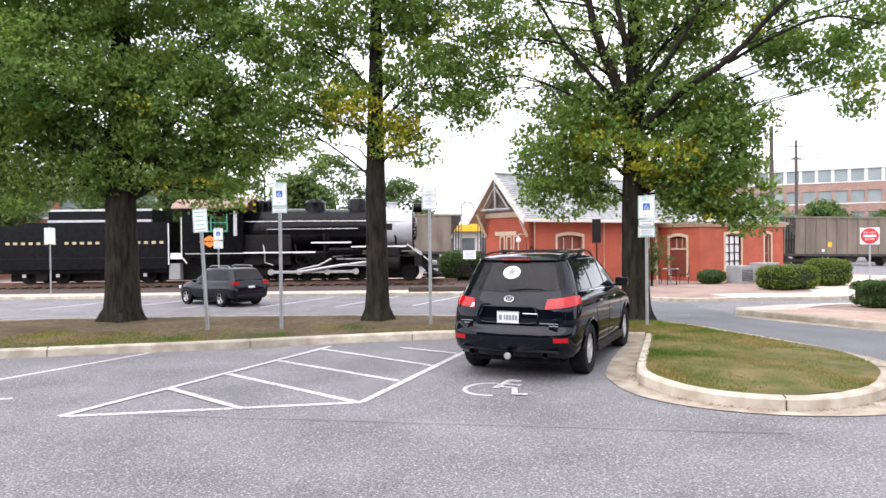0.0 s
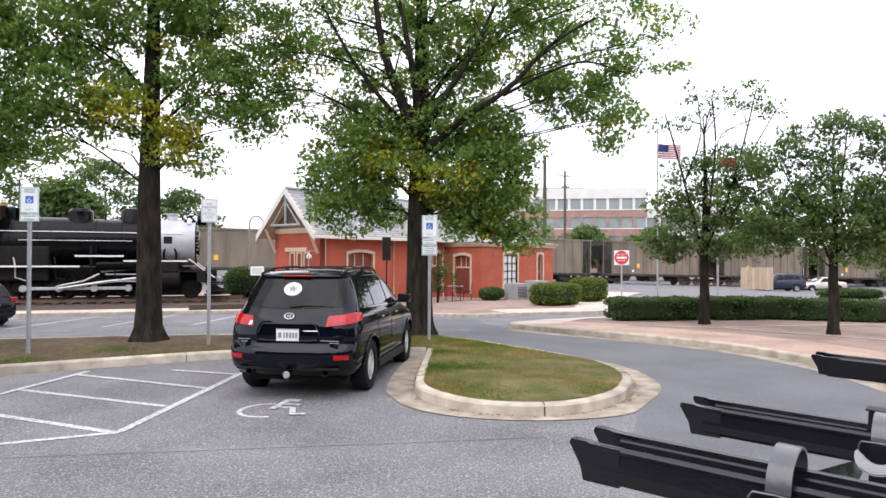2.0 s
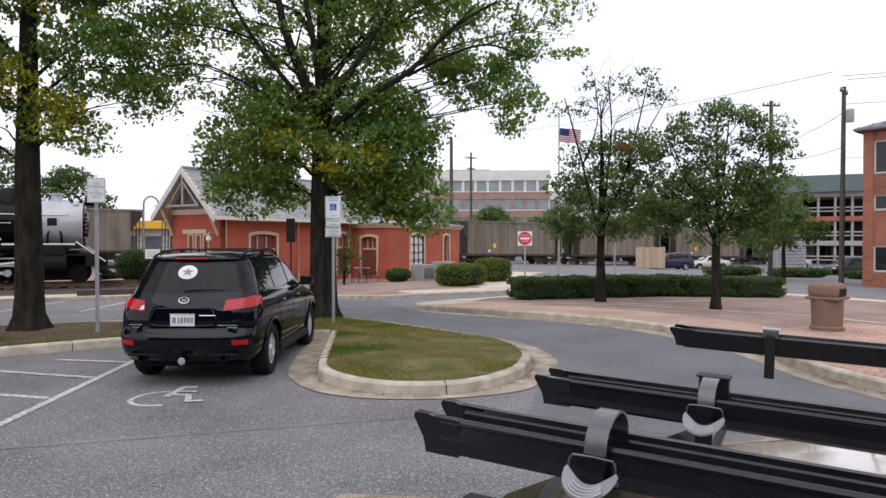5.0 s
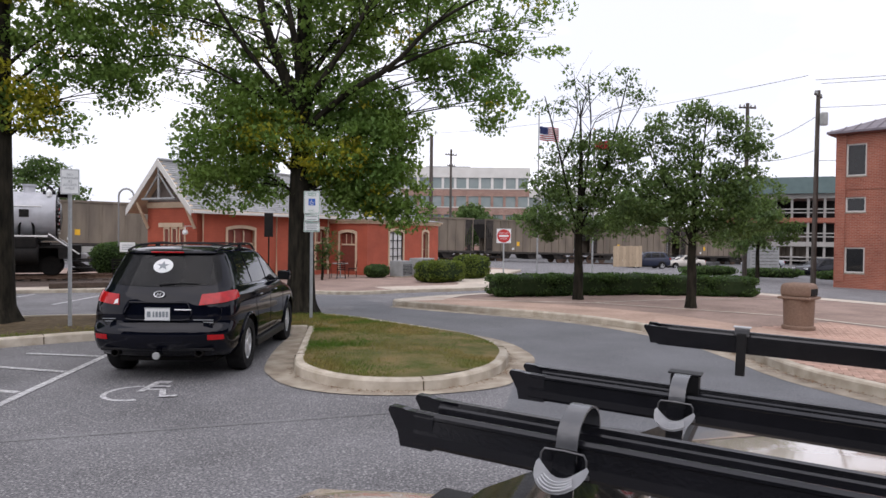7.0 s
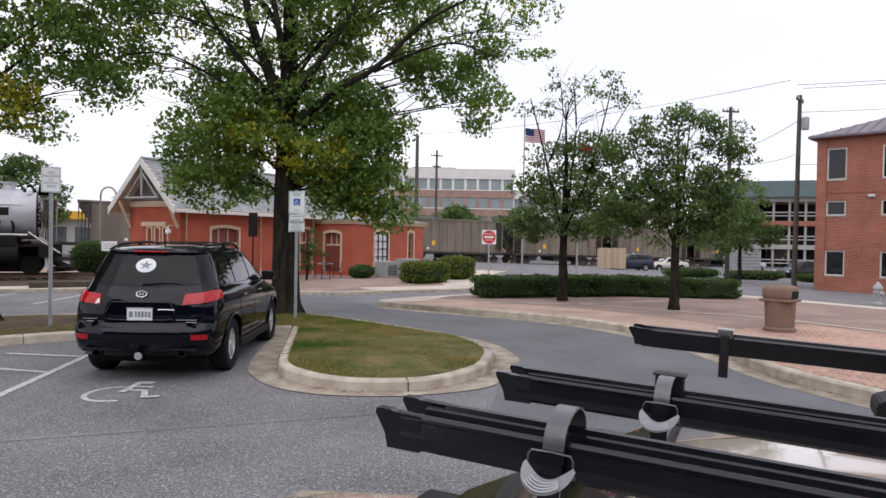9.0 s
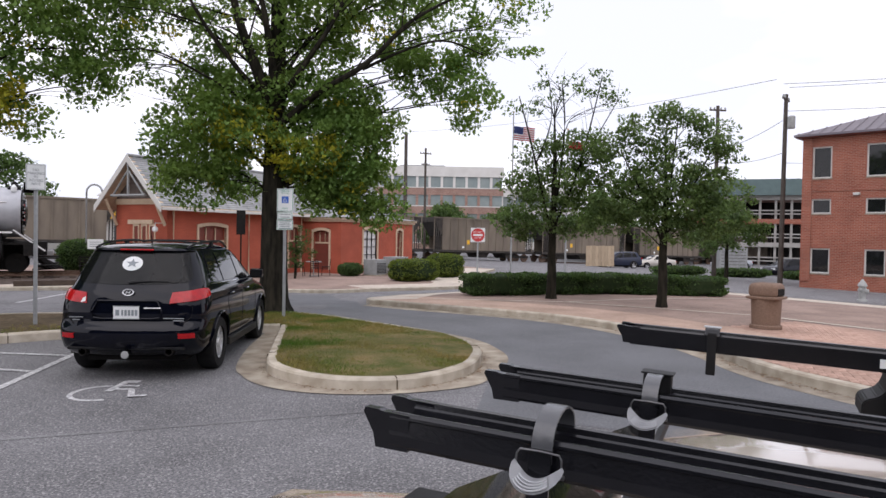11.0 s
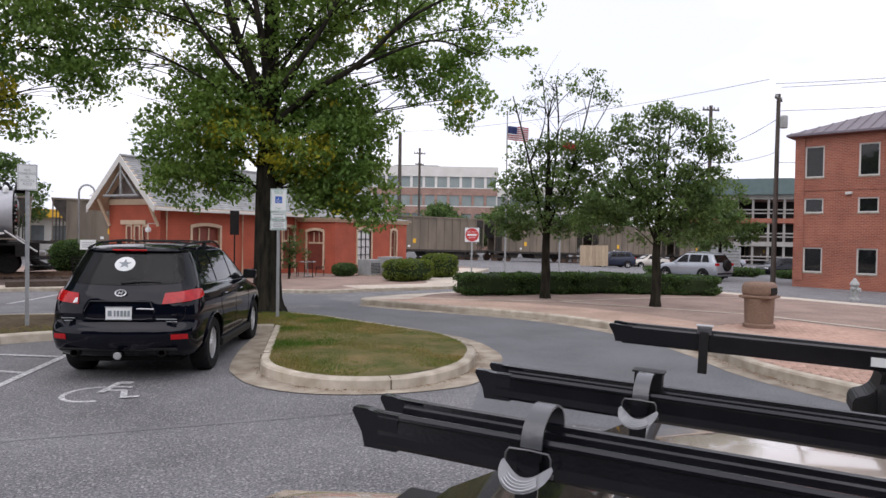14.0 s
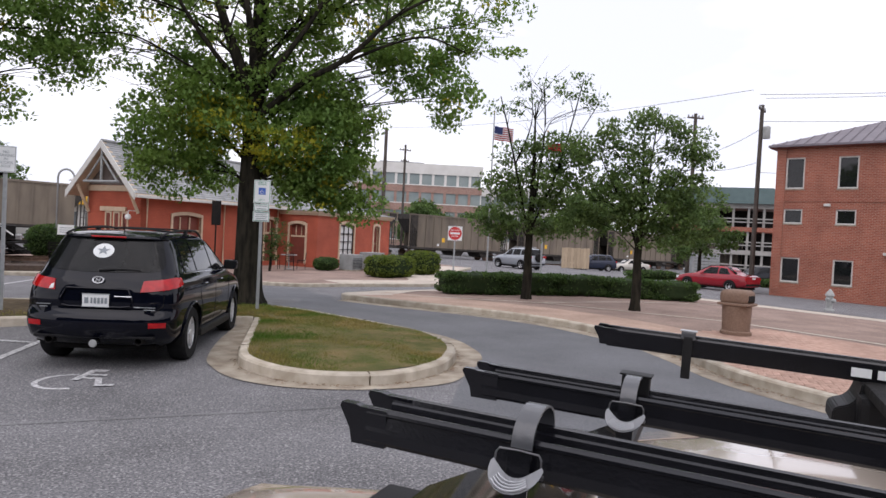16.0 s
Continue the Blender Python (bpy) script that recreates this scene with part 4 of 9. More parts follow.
def blob_tree(name, x, y, trunk_r, height, fork, turn, blobs, seed, label, group, leaf=0.12, per=88.0, materials=None, flare=1.0, base=0.1, clump=(0.24, 0.46), limbs=(), full=(22, 48)):
    """A tree whose boughs carry masses of foliage: (across, height, half width, half height, density, yellowing)."""
    rng = random.Random(seed)
    top = tagged(empty(name, pose(x, y, gz(x, y) + base, 0, 0, turn)), label, "tree", group)
    bm = bmesh.new()
    pts = [(0, 0, -0.15), (0, 0, 0.05), (0, 0, 0.16), (0.01, 0, 0.34), (0.02, 0, 0.75), (0.0, 0.02, fork), (0.05, 0.05, height * 0.6), (0.0, 0.1, height * 0.93)]
    rad = [1 + 0.75 * flare, 1 + 0.55 * flare, 1 + 0.34 * flare, 1 + 0.16 * flare, 1 + 0.04 * flare, 0.9, 0.52, 0.08]
    rings = []
    for (px, py, pz), k in zip(pts, rad):
        ring = []
        for s in range(20):
            a = 2 * math.pi * s / 20
            fl = 1 + (0.15 * math.sin(5 * a + seed) if k > 1.2 else 0.035 * math.sin(7 * a))
            ring.append(bm.verts.new((px + trunk_r * k * fl * math.cos(a), py + trunk_r * k * fl * math.sin(a), pz)))
        rings.append(ring)
    for a, b in zip(rings, rings[1:]):
        for s in range(20):
            bm.faces.new((a[s], a[(s + 1) % 20], b[(s + 1) % 20], b[s]))
    bm.faces.new(rings[-1])
    for r, pts in limbs:
        line = smooth_line(pts, 5)
        tube(line, trunk_r * r * 0.8, 8, bm, r2=trunk_r * r * 0.22)
        for q in range(2 * len(pts)):
            k = rng.randint(len(line) // 3, len(line) - 2)
            d = Vector((rng.uniform(-1, 1), rng.uniform(-1, 1), rng.uniform(-0.3, 0.8))) * rng.uniform(0.4, 0.9) + (line[k + 1] - line[k]).normalized() * 0.4
            tube([line[k], line[k] + d * 0.5 + Vector((0, 0, 0.06)), line[k] + d], trunk_r * r * 0.15, 5, bm, r2=trunk_r * r * 0.05)
    clumps = []
    for u, z, ru, rz, dens, yel in blobs:
        depth = min(max(ru, rz), 2.6) * 0.9
        boughs = max(1, int(1.4 * ru))
        for q in range(boughs):
            v0 = rng.uniform(-1, 1) * depth * 0.5
            goal = Vector((u + rng.uniform(-0.5, 0.5) * ru, v0, z + rng.uniform(-0.3, 0.5) * rz))
            h0 = min(height * 0.85, max(fork, goal.z - 0.75 * math.hypot(goal.x, goal.y) * rng.uniform(0.7, 1.1)))
            start = Vector((0, 0, h0))
            mid = start.lerp(goal, 0.5) + Vector((rng.uniform(-0.3, 0.3), rng.uniform(-0.3, 0.3), 0.14 * (goal - start).length))
            line = smooth_line([start, start.lerp(mid, 0.5) + Vector((0, 0, 0.06)), mid, goal], 4)
            r = trunk_r * (0.11 + 0.07 * rng.random())
            tube(line, r, 6, bm, r2=r * 0.25)
            for w in range(4):
                s0 = line[rng.randint(len(line) // 2, len(line) - 2)]
                e0 = Vector((u + rng.uniform(-0.85, 0.85) * ru, rng.uniform(-1, 1) * depth, z + rng.uniform(-0.8, 0.8) * rz))
                tube([s0, s0.lerp(e0, 0.5) + Vector((0, 0, 0.1)), e0], r * 0.32, 5, bm, r2=r * 0.10)
        n = int(per * dens * ru * rz * (0.6 + depth * 0.4)) + 2
        for q in range(n):
            a, rr = rng.uniform(0, 6.283), math.sqrt(rng.random())
            edge = 1.0 + 0.18 * noise.noise((math.cos(a) * 2, math.sin(a) * 2, seed + u))
            c = (u + rr * edge * ru * math.cos(a), (rng.uniform(-1, 1) if not yel else rng.uniform(-1.7, -0.3)) * depth * math.sqrt(max(0.05, 1 - rr * rr)), z + rr * edge * rz * math.sin(a))
            mi = 1 if yel and rng.random() < 0.66 else (1 if rng.random() < 0.025 else 0)
            clumps.append((c, rng.uniform(*clump), int(rng.uniform(*full)), mi))
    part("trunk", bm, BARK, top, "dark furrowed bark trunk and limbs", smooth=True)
    crown = new("crown", leaves_mesh("crown", clumps, materials or [LEAF, LEAF_YELLOW], seed, leaf, 0.25))
    crown.parent = top
    return top


blob_tree("oak_tree", 5.1, 15.25, 0.29, 11.5, 2.6, -27, [(-1.6, 3.8, 1.25, 0.95, 1.05, 0), (-1.6, 2.8, 1.05, 0.5, 0.55, 0), (-0.6, 2.75, 0.6, 0.35, 0.35, 0), (-1.0, 4.75, 1.1, 0.6, 1.1, 0), (-0.2, 5.1, 0.7, 0.4, 0.35, 0), (1.3, 3.6, 1.2, 1.05, 1.1, 0), (1.95, 2.8, 0.75, 0.6, 0.95, 0), (2.45, 2.2, 0.5, 0.4, 0.75, 0),
    (1.2, 2.6, 0.7, 0.4, 0.8, 0), (-0.55, 3.9, 0.75, 0.6, 1, 1), (0.85, 3.45, 0.8, 0.5, 0.9, 1), (1.1, 4.85, 1.1, 0.6, 1.1, 0), (1.9, 4.2, 0.8, 0.5, 0.9, 0), (1.9, 4.6, 0.6, 0.5, 0.5, 0), (-2.4, 6.1, 1.4, 0.8, 0.25, 0), (-3.5, 5.6, 0.9, 0.6, 0.21, 0), (-1.5, 5.6, 0.7, 0.5, 0.3, 0),
    (-0.3, 6.2, 1.2, 0.8, 0.33, 0), (0.9, 6.3, 1, 1, 0.5, 0), (2.2, 6.4, 1.1, 0.9, 0.4, 0), (3.5, 6.2, 1.3, 0.9, 0.3, 0), (4.3, 5.1, 0.75, 0.9, 0.5, 0), (3.4, 5.3, 0.8, 0.5, 0.45, 0), (5.2, 6.5, 0.9, 0.8, 0.23, 0), (2.6, 5.4, 0.7, 0.4, 0.25, 0), (-2.6, 4.9, 0.5, 0.3, 0.3, 0),
    (-1.8, 7.2, 1.9, 0.7, 0.3, 0), (1, 7.6, 1.8, 0.7, 0.4, 0), (3.4, 7.5, 1.6, 0.8, 0.3, 0), (0.28, 9.2, 3.6, 1.2, 0.25, 0)], 5, "tall pin oak with green crown and yellowing inner leaves", "oaks along the strip", 0.10, 150.0, clump=(0.2, 0.42), full=(30, 62),
    limbs=[(0.66, [(0, -0.05, 4.4), (-0.30, -0.5, 5.3), (-0.65, -0.9, 6.5), (-0.85, -1.0, 8.2)]), (0.52, [(0.05, -0.1, 4.6), (0.0, -0.6, 5.8), (-0.25, -0.9, 7.4)]), (0.38, [(0.1, -0.1, 4.1), (1.1, -0.8, 4.75), (2.1, -1.1, 5.3), (3.0, -1.2, 6.15), (3.9, -1.1, 6.7)]),
           (0.17, [(2.0, -0.8, 5.25), (2.9, -1.1, 5.6), (3.7, -1.3, 5.75), (4.5, -1.4, 5.45)]), (0.36, [(0.1, -0.1, 4.6), (0.7, -0.6, 5.3), (1.4, -0.8, 6.3), (2.0, -0.9, 7.6)]), (0.30, [(0, 0, 4.5), (-0.7, -0.7, 5.3), (-1.35, -0.9, 6.2), (-2.0, -1.0, 7.4)]),
           (0.14, [(-0.2, -0.2, 4.4), (-1.3, -0.7, 5.05), (-2.3, -0.9, 5.5), (-3.1, -1.0, 5.45)]), (0.11, [(-1.3, -0.7, 6.1), (-2.0, -1.0, 6.25), (-2.9, -1.2, 6.3)]), (0.16, [(-0.6, -0.2, 6.4), (-1.3, 0.1, 6.65), (-2.2, 0.2, 6.9)])])
blob_tree("oak_tree", -0.65, 15.7, 0.245, 11.5, 3.2, 0, [(-1.5, 5.3, 1.1, 0.8, 0.85, 0), (-0.54, 4.84, 0.65, 0.5, 1, 1), (1.34, 5.42, 1.1, 0.85, 0.8, 0), (0.95, 3.95, 0.6, 0.52, 0.4, 0), (0.40, 4.15, 0.54, 0.52, 0.9, 1), (-1.91, 6.5, 1.3, 0.7, 0.6, 0), (1.73, 6.75, 1.3, 0.7, 0.6, 0),
    (-0.09, 6.9, 1.5, 0.7, 0.7, 0), (2.11, 4.78, 0.58, 0.52, 0.5, 0), (-0.09, 8.80, 3.37, 1.30, 0.6, 0), (-2.3, 4.6, 0.8, 0.55, 0.5, 0), (-1.3, 4.0, 0.7, 0.35, 0.35, 0)], 8, "slender pin oak with open green crown", "oaks along the strip", 0.10, 165.0, clump=(0.2, 0.42), full=(30, 62),
    limbs=[(0.25, [(0, 0, 4.8), (0.5, -0.2, 5.3), (1.2, -0.4, 5.9)]), (0.22, [(0, 0, 5.2), (-0.8, -0.3, 5.9), (-1.9, -0.4, 6.5)]), (0.14, [(0, 0, 4.2), (-0.8, -0.4, 4.5), (-1.9, -0.6, 4.8)])])
blob_tree("oak_tree", -6.65, 16.1, 0.36, 12.0, 2.7, 0, [(-1.36, 5.70, 2.4, 1.6, 1.0, 0), (1.44, 4.91, 1.5, 1.3, 1.05, 0), (-2.29, 4.11, 1.33, 0.9, 1.0, 0), (2.50, 6.10, 1.33, 1.2, 0.8, 0), (0.64, 3.71, 1.3, 0.6, 1.0, 0), (2.77, 4.51, 0.80, 0.70, 0.8, 0), (-0.82, 3.44, 1.06, 0.5, 0.9, 0), (-0.29, 8.36, 4.0, 1.5, 0.8, 0), (-3.75, 5.97, 1.60, 2.0, 0.9, 0), (2.2, 3.4, 0.9, 0.45, 0.7, 0), (3.3, 3.9, 0.8, 0.4, 0.6, 0), (-2.6, 3.05, 1.1, 0.45, 0.7, 0), (2.3, 2.95, 0.9, 0.35, 0.5, 0)], 14, "broad oak with thick flared trunk and dense green crown", "oaks along the strip", 0.105, 145.0, flare=0.8, full=(28, 58),
    limbs=[(0.32, [(0, 0, 3.0), (0.7, -0.4, 3.6), (1.5, -0.6, 4.6)]), (0.28, [(0, 0, 3.0), (-0.9, -0.5, 4.2), (-2.2, -0.8, 5.6), (-3.4, -0.9, 7.0)]), (0.2, [(0.5, 0, 5.4), (2.0, -0.4, 6.3), (3.4, -0.6, 7.0)])])
YOUNG = [LEAF_YOUNG, LEAF_YOUNG]
blob_tree("street_tree", 13.15, 15.6, 0.125, 6.0, 1.2, -35, [(-0.5, 2.3, 0.85, 0.5, 1.0, 0), (0.75, 2.35, 0.8, 0.6, 1.0, 0), (-1.15, 2.05, 0.55, 0.38, 0.8, 0), (0.1, 3.2, 1.1, 0.6, 1.0, 0), (1.1, 3.3, 0.65, 0.7, 0.9, 0), (-0.9, 3.2, 0.55, 0.5, 0.8, 0), (0.5, 4.2, 0.9, 0.5, 0.85, 0), (1.3, 4.3, 0.5, 0.4, 0.7, 0), (-0.6, 4.1, 0.5, 0.35, 0.5, 0),
    (-0.8, 5.5, 0.6, 0.35, 0.18, 0), (0.3, 5.8, 0.7, 0.4, 0.16, 0), (1.2, 6.1, 0.6, 0.4, 0.16, 0), (1.7, 5.5, 0.4, 0.4, 0.22, 0), (-0.2, 6.2, 0.4, 0.3, 0.15, 0)], 21, "young tree with dark leaves and thinning bare top", "young trees on the plaza", 0.095, 145.0, YOUNG, 0.4, 0.14, (0.18, 0.36),
    [(0.45, [(0, 0, 1.7), (-0.3, -0.1, 3.0), (-0.7, -0.2, 4.6), (-1.0, -0.2, 5.7)]), (0.45, [(0, 0, 2.0), (0.2, 0.1, 3.6), (0.3, 0.1, 5.0), (0.2, 0.1, 6.1)]), (0.40, [(0, 0, 1.9), (0.6, -0.1, 3.4), (1.0, -0.1, 4.9), (1.3, -0.1, 6.3)]), (0.25, [(0.7, 0, 3.7), (1.3, 0, 4.8), (1.8, 0, 5.7)]), (0.25, [(-0.5, -0.1, 3.8), (-0.1, -0.2, 5.0), (-0.2, -0.2, 6.3)])])
blob_tree("street_tree", 14.45, 12.7, 0.115, 4.9, 1.25, -45, [(-0.95, 2.75, 0.95, 0.5, 1.1, 0), (0.3, 2.5, 0.95, 0.6, 1.1, 0), (1.15, 2.35, 0.75, 0.5, 1.0, 0), (-1.4, 2.2, 0.6, 0.38, 0.9, 0), (0.0, 3.25, 1.2, 0.4, 1.0, 0), (1.05, 3.15, 0.6, 0.4, 0.9, 0), (-1.35, 4.2, 0.6, 0.42, 0.6, 0), (-0.6, 4.55, 0.7, 0.4, 0.6, 0), (0.35, 4.8, 0.75, 0.42, 0.6, 0), (1.15, 4.3, 0.6, 0.4, 0.6, 0), (0.5, 4.0, 0.8, 0.35, 0.5, 0), (-0.3, 3.85, 0.7, 0.3, 0.5, 0), (1.4, 3.9, 0.45, 0.3, 0.6, 0), (0.2, 1.85, 0.8, 0.3, 0.5, 0)], 22, "young tree with a spreading dark green crown", "young trees on the plaza", 0.095, 175.0, YOUNG, 0.4, 0.14, (0.17, 0.34),
    [(0.40, [(0, 0, 1.6), (-0.5, -0.2, 2.8), (-1.1, -0.3, 4.0)]), (0.45, [(0, 0, 1.8), (0.15, 0, 3.2), (0.3, 0, 4.8)]), (0.36, [(0, 0, 1.7), (0.6, -0.2, 2.9), (1.2, -0.2, 4.2)]), (0.22, [(-0.3, -0.1, 2.5), (-1.0, -0.3, 2.8), (-1.6, -0.4, 2.7)])])
blob_tree("street_tree", 37.6, 29.1, 0.12, 5.0, 1.6, -50, [(0.16, 5.20, 1.45, 0.97, 0.5, 0), (-0.16, 3.26, 1.94, 1.45, 0.8, 0), (1.45, 3.10, 0.97, 0.90, 0.7, 0), (-1.13, 2.46, 1.29, 0.90, 0.7, 0)], 23, "street tree with open green crown beside the road", "young trees on the plaza", 0.18, 34.0, YOUNG, 0.4, 0.0, (0.3, 0.5))


def bushy(name, x, y, z, sx, sy, sz, rot, mat_leaf, seed, label, cat, group="", leaf=0.05, dens=900, box=0.0):
    """A clipped shrub: solid core coloured as inner shade under a skin of small leaves; box near 1 for a squared hedge.
    """
    top = tagged(empty(name, pose(x, y, z, 0, 0, rot)), label, cat, group)
    rs = np.random.RandomState(seed)
    bm = bmesh.new()
    bmesh.ops.create_icosphere(bm, subdivisions=3, radius=1.0)
    e = 1.0 - 0.75 * box

    def shape(v):
        v = np.asarray(v, float)
        s = np.sign(v) * np.abs(v) ** e
        s = s / (np.abs(s) ** (2 / max(e, 0.2))).sum(-1, keepdims=True) ** (max(e, 0.2) / 2)
        return s

    for v in bm.verts:
        q = shape(np.array(v.co))
        k = 0.90 + 0.06 * noise.noise(Vector(q) * 3 + Vector((seed, 0, 0)))
        v.co = Vector((q[0] * sx * k, q[1] * sy * k, sz + q[2] * sz * k))
    part("core", bm, SHADE_GREEN, top)
    area = 4 * (sx * sy + sy * sz + sx * sz)
    n = int(area * dens)
    d = rs.normal(size=(n, 3))
    d /= np.linalg.norm(d, axis=1)[:, None]
    # spread evenly over long hedges
    q = shape(d)
    k = rs.uniform(0.86, 1.03, n)[:, None]
    p = q * k * np.array([sx, sy, sz]) + np.array([0, 0, sz])
    p[:, 2] = np.maximum(p[:, 2], 0.02)
    a = rs.normal(size=(n, 3))
    a /= np.linalg.norm(a, axis=1)[:, None]
    b = rs.normal(size=(n, 3))
    b -= a * (a * b).sum(1)[:, None]
    b /= np.linalg.norm(b, axis=1)[:, None]
    ln = (leaf * rs.uniform(0.6, 1.3, n))[:, None]
    V = np.stack([p - a * ln, p + b * ln * 0.5, p + a * ln, p - b * ln * 0.5], 1).reshape(-1, 3)
    me = bpy.data.meshes.new("foliage")
    me.from_pydata(V.tolist(), [], np.arange(4 * n).reshape(n, 4).tolist())
    me.materials.append(mat_leaf)
    f = new("foliage", me)
    f.parent = top
    return top


# the long hedge in lengths, and the rounded shrubs by the station
for k in range(5):
    u = (k + 0.5) / 5
    x, y = 11.6 + 8.6 * u, 17.7 - 2.05 * u
    bushy("hedge", x, y, gz(x, y) + 0.13, 1.0, 0.62, 0.33, -13, LEAF_DARK, 40 + k, "low clipped dark green hedge in the plaza bed", "hedge", "plaza hedge", 0.045, 700, 0.8)
bushy("shrub", 15.6, 29.2, -0.3, 1.35, 0.8, 0.52, 25, LEAF_LIGHT, 51, "clipped yellow-green privet bush beside the walk", "shrub", "station shrubs", 0.06, 420, 0.6)
bushy("shrub", 18.4, 31.2, -0.3, 1.0, 0.8, 0.62, 25, LEAF_LIGHT, 52, "clipped yellow-green privet bush beside the walk", "shrub", "station shrubs", 0.06, 420, 0.5)
bushy("shrub", 13.9, 33.2, -0.3, 0.75, 0.5, 0.35, 25, LEAF_DARK, 53, "low dark green shrub against the station wall", "shrub", "station shrubs", 0.06, 420, 0.2)
bushy("shrub", 16.6, 32.8, -0.3, 0.6, 0.5, 0.33, 25, LEAF_DARK, 54, "low dark green shrub against the station wall", "shrub", "station shrubs", 0.06, 420, 0.2)
bushy("shrub", 1.9, 38.6, -0.3, 1.3, 1.1, 0.85, 0, LEAF_DARK, 55, "rounded dark green shrub beside the engine", "shrub", "station shrubs", 0.07, 380, 0.3)
blob_tree("ornamental_tree", 10.6, 31.9, 0.05, 2.5, 0.5, 0, [(0, 0.9, 0.55, 0.45, 0.55, 0), (0.2, 1.8, 0.55, 0.5, 0.5, 0), (-0.3, 1.5, 0.45, 0.4, 0.5, 0), (0.5, 2.3, 0.35, 0.3, 0.3, 0), (0.6, 1.2, 0.35, 0.35, 0.3, 0)], 56, "small loose dark-leaved tree by the station entrance", "", 0.09, 130.0, [LEAF_DARK, LEAF_DARK], 0.3, 0.12, (0.12, 0.26))


# ---- vehicles ----
def ring_at(table, y):
    """The half section of a body at y: rows of (y, half width, underside, belt, top, half width of roof)."""
    ys = [r[0] for r in table]
    w, zb, belt, top, wt = (float(np.interp(y, ys, [r[k] for r in table])) for k in range(1, 6))
    h = belt - zb
    pts = [(0, zb), (0.75 * w, zb), (0.94 * w, zb + 0.08), (0.985 * w, zb + 0.22 * h), (w, zb + 0.45 * h), (0.995 * w, zb + 0.68 * h), (0.965 * w, belt - 0.07), (0.925 * w, belt)]
    c = top - belt
    if c > 0.06:
        a = 0.90 * w
        pts += [(a, belt + 0.012), ((a + wt) / 2 + 0.035, belt + 0.52 * c), (wt + 0.03, top - 0.13 * c - 0.02), (wt - 0.03, top - 0.035), (wt * 0.6, top - 0.008), (0, top)]
    else:
        k = max(c, 0.0)
        pts += [(0.86 * w, belt + 0.35 * k), (0.74 * w, belt + 0.55 * k), (0.58 * w, belt + 0.7 * k), (0.42 * w, belt + 0.85 * k), (0.22 * w, belt + 0.95 * k), (0, belt + k)]
    return pts


def body_bm(table, steps):
    bm = bmesh.new()
    rings = []
    for y in steps:
        p = ring_at(table, y)
        loop = [(x, z) for x, z in p] + [(-x, z) for x, z in p[-2:0:-1]]
        rings.append([bm.verts.new((x, y, z)) for x, z in loop])
    n = len(rings[0])
    for a, b in zip(rings, rings[1:]):
        for i in range(n):
            bm.faces.new((a[i], a[(i + 1) % n], b[(i + 1) % n], b[i]))
    bm.faces.new(rings[0][::-1])
    bm.faces.new(rings[-1])
    return bm


def side_pane(table, y0, y1, side, k0=8.15, k1=9.95, rake0=0.0, rake1=0.0, off=0.006, n=6):
    """A pane on the side of the cabin, between two places along the body, its ends raked."""
    bm = bmesh.new()
    rows = []
    for i in range(n + 1):
        k = k0 + (k1 - k0) * i / n
        u = i / n
        row = []
        for j in range(n + 1):
            y = (y0 + rake0 * u) + ((y1 + rake1 * u) - (y0 + rake0 * u)) * j / n
            r = ring_at(table, y)
            a, b = r[int(k)], r[min(int(k) + 1, len(r) - 1)]
            f = k - int(k)
            row.append(bm.verts.new((side * (a[0] + (b[0] - a[0]) * f + off), y, a[1] + (b[1] - a[1]) * f)))
        rows.append(row)
    for a, b in zip(rows, rows[1:]):
        for j in range(n):
            bm.faces.new((a[j], a[j + 1], b[j + 1], b[j]))
    bmesh.ops.solidify(bm, geom=bm.faces[:], thickness=0.004)
    return bm


def quad_panel(pts, t=0.012, cuts=0):
    """A panel through four or more corner points, with thickness."""
    bm = bmesh.new()
    f = bm.faces.new([bm.verts.new(p) for p in pts])
    if len(pts) > 4:
        bmesh.ops.triangulate(bm, faces=[f])
    bmesh.ops.solidify(bm, geom=bm.faces[:], thickness=t)
    return bm


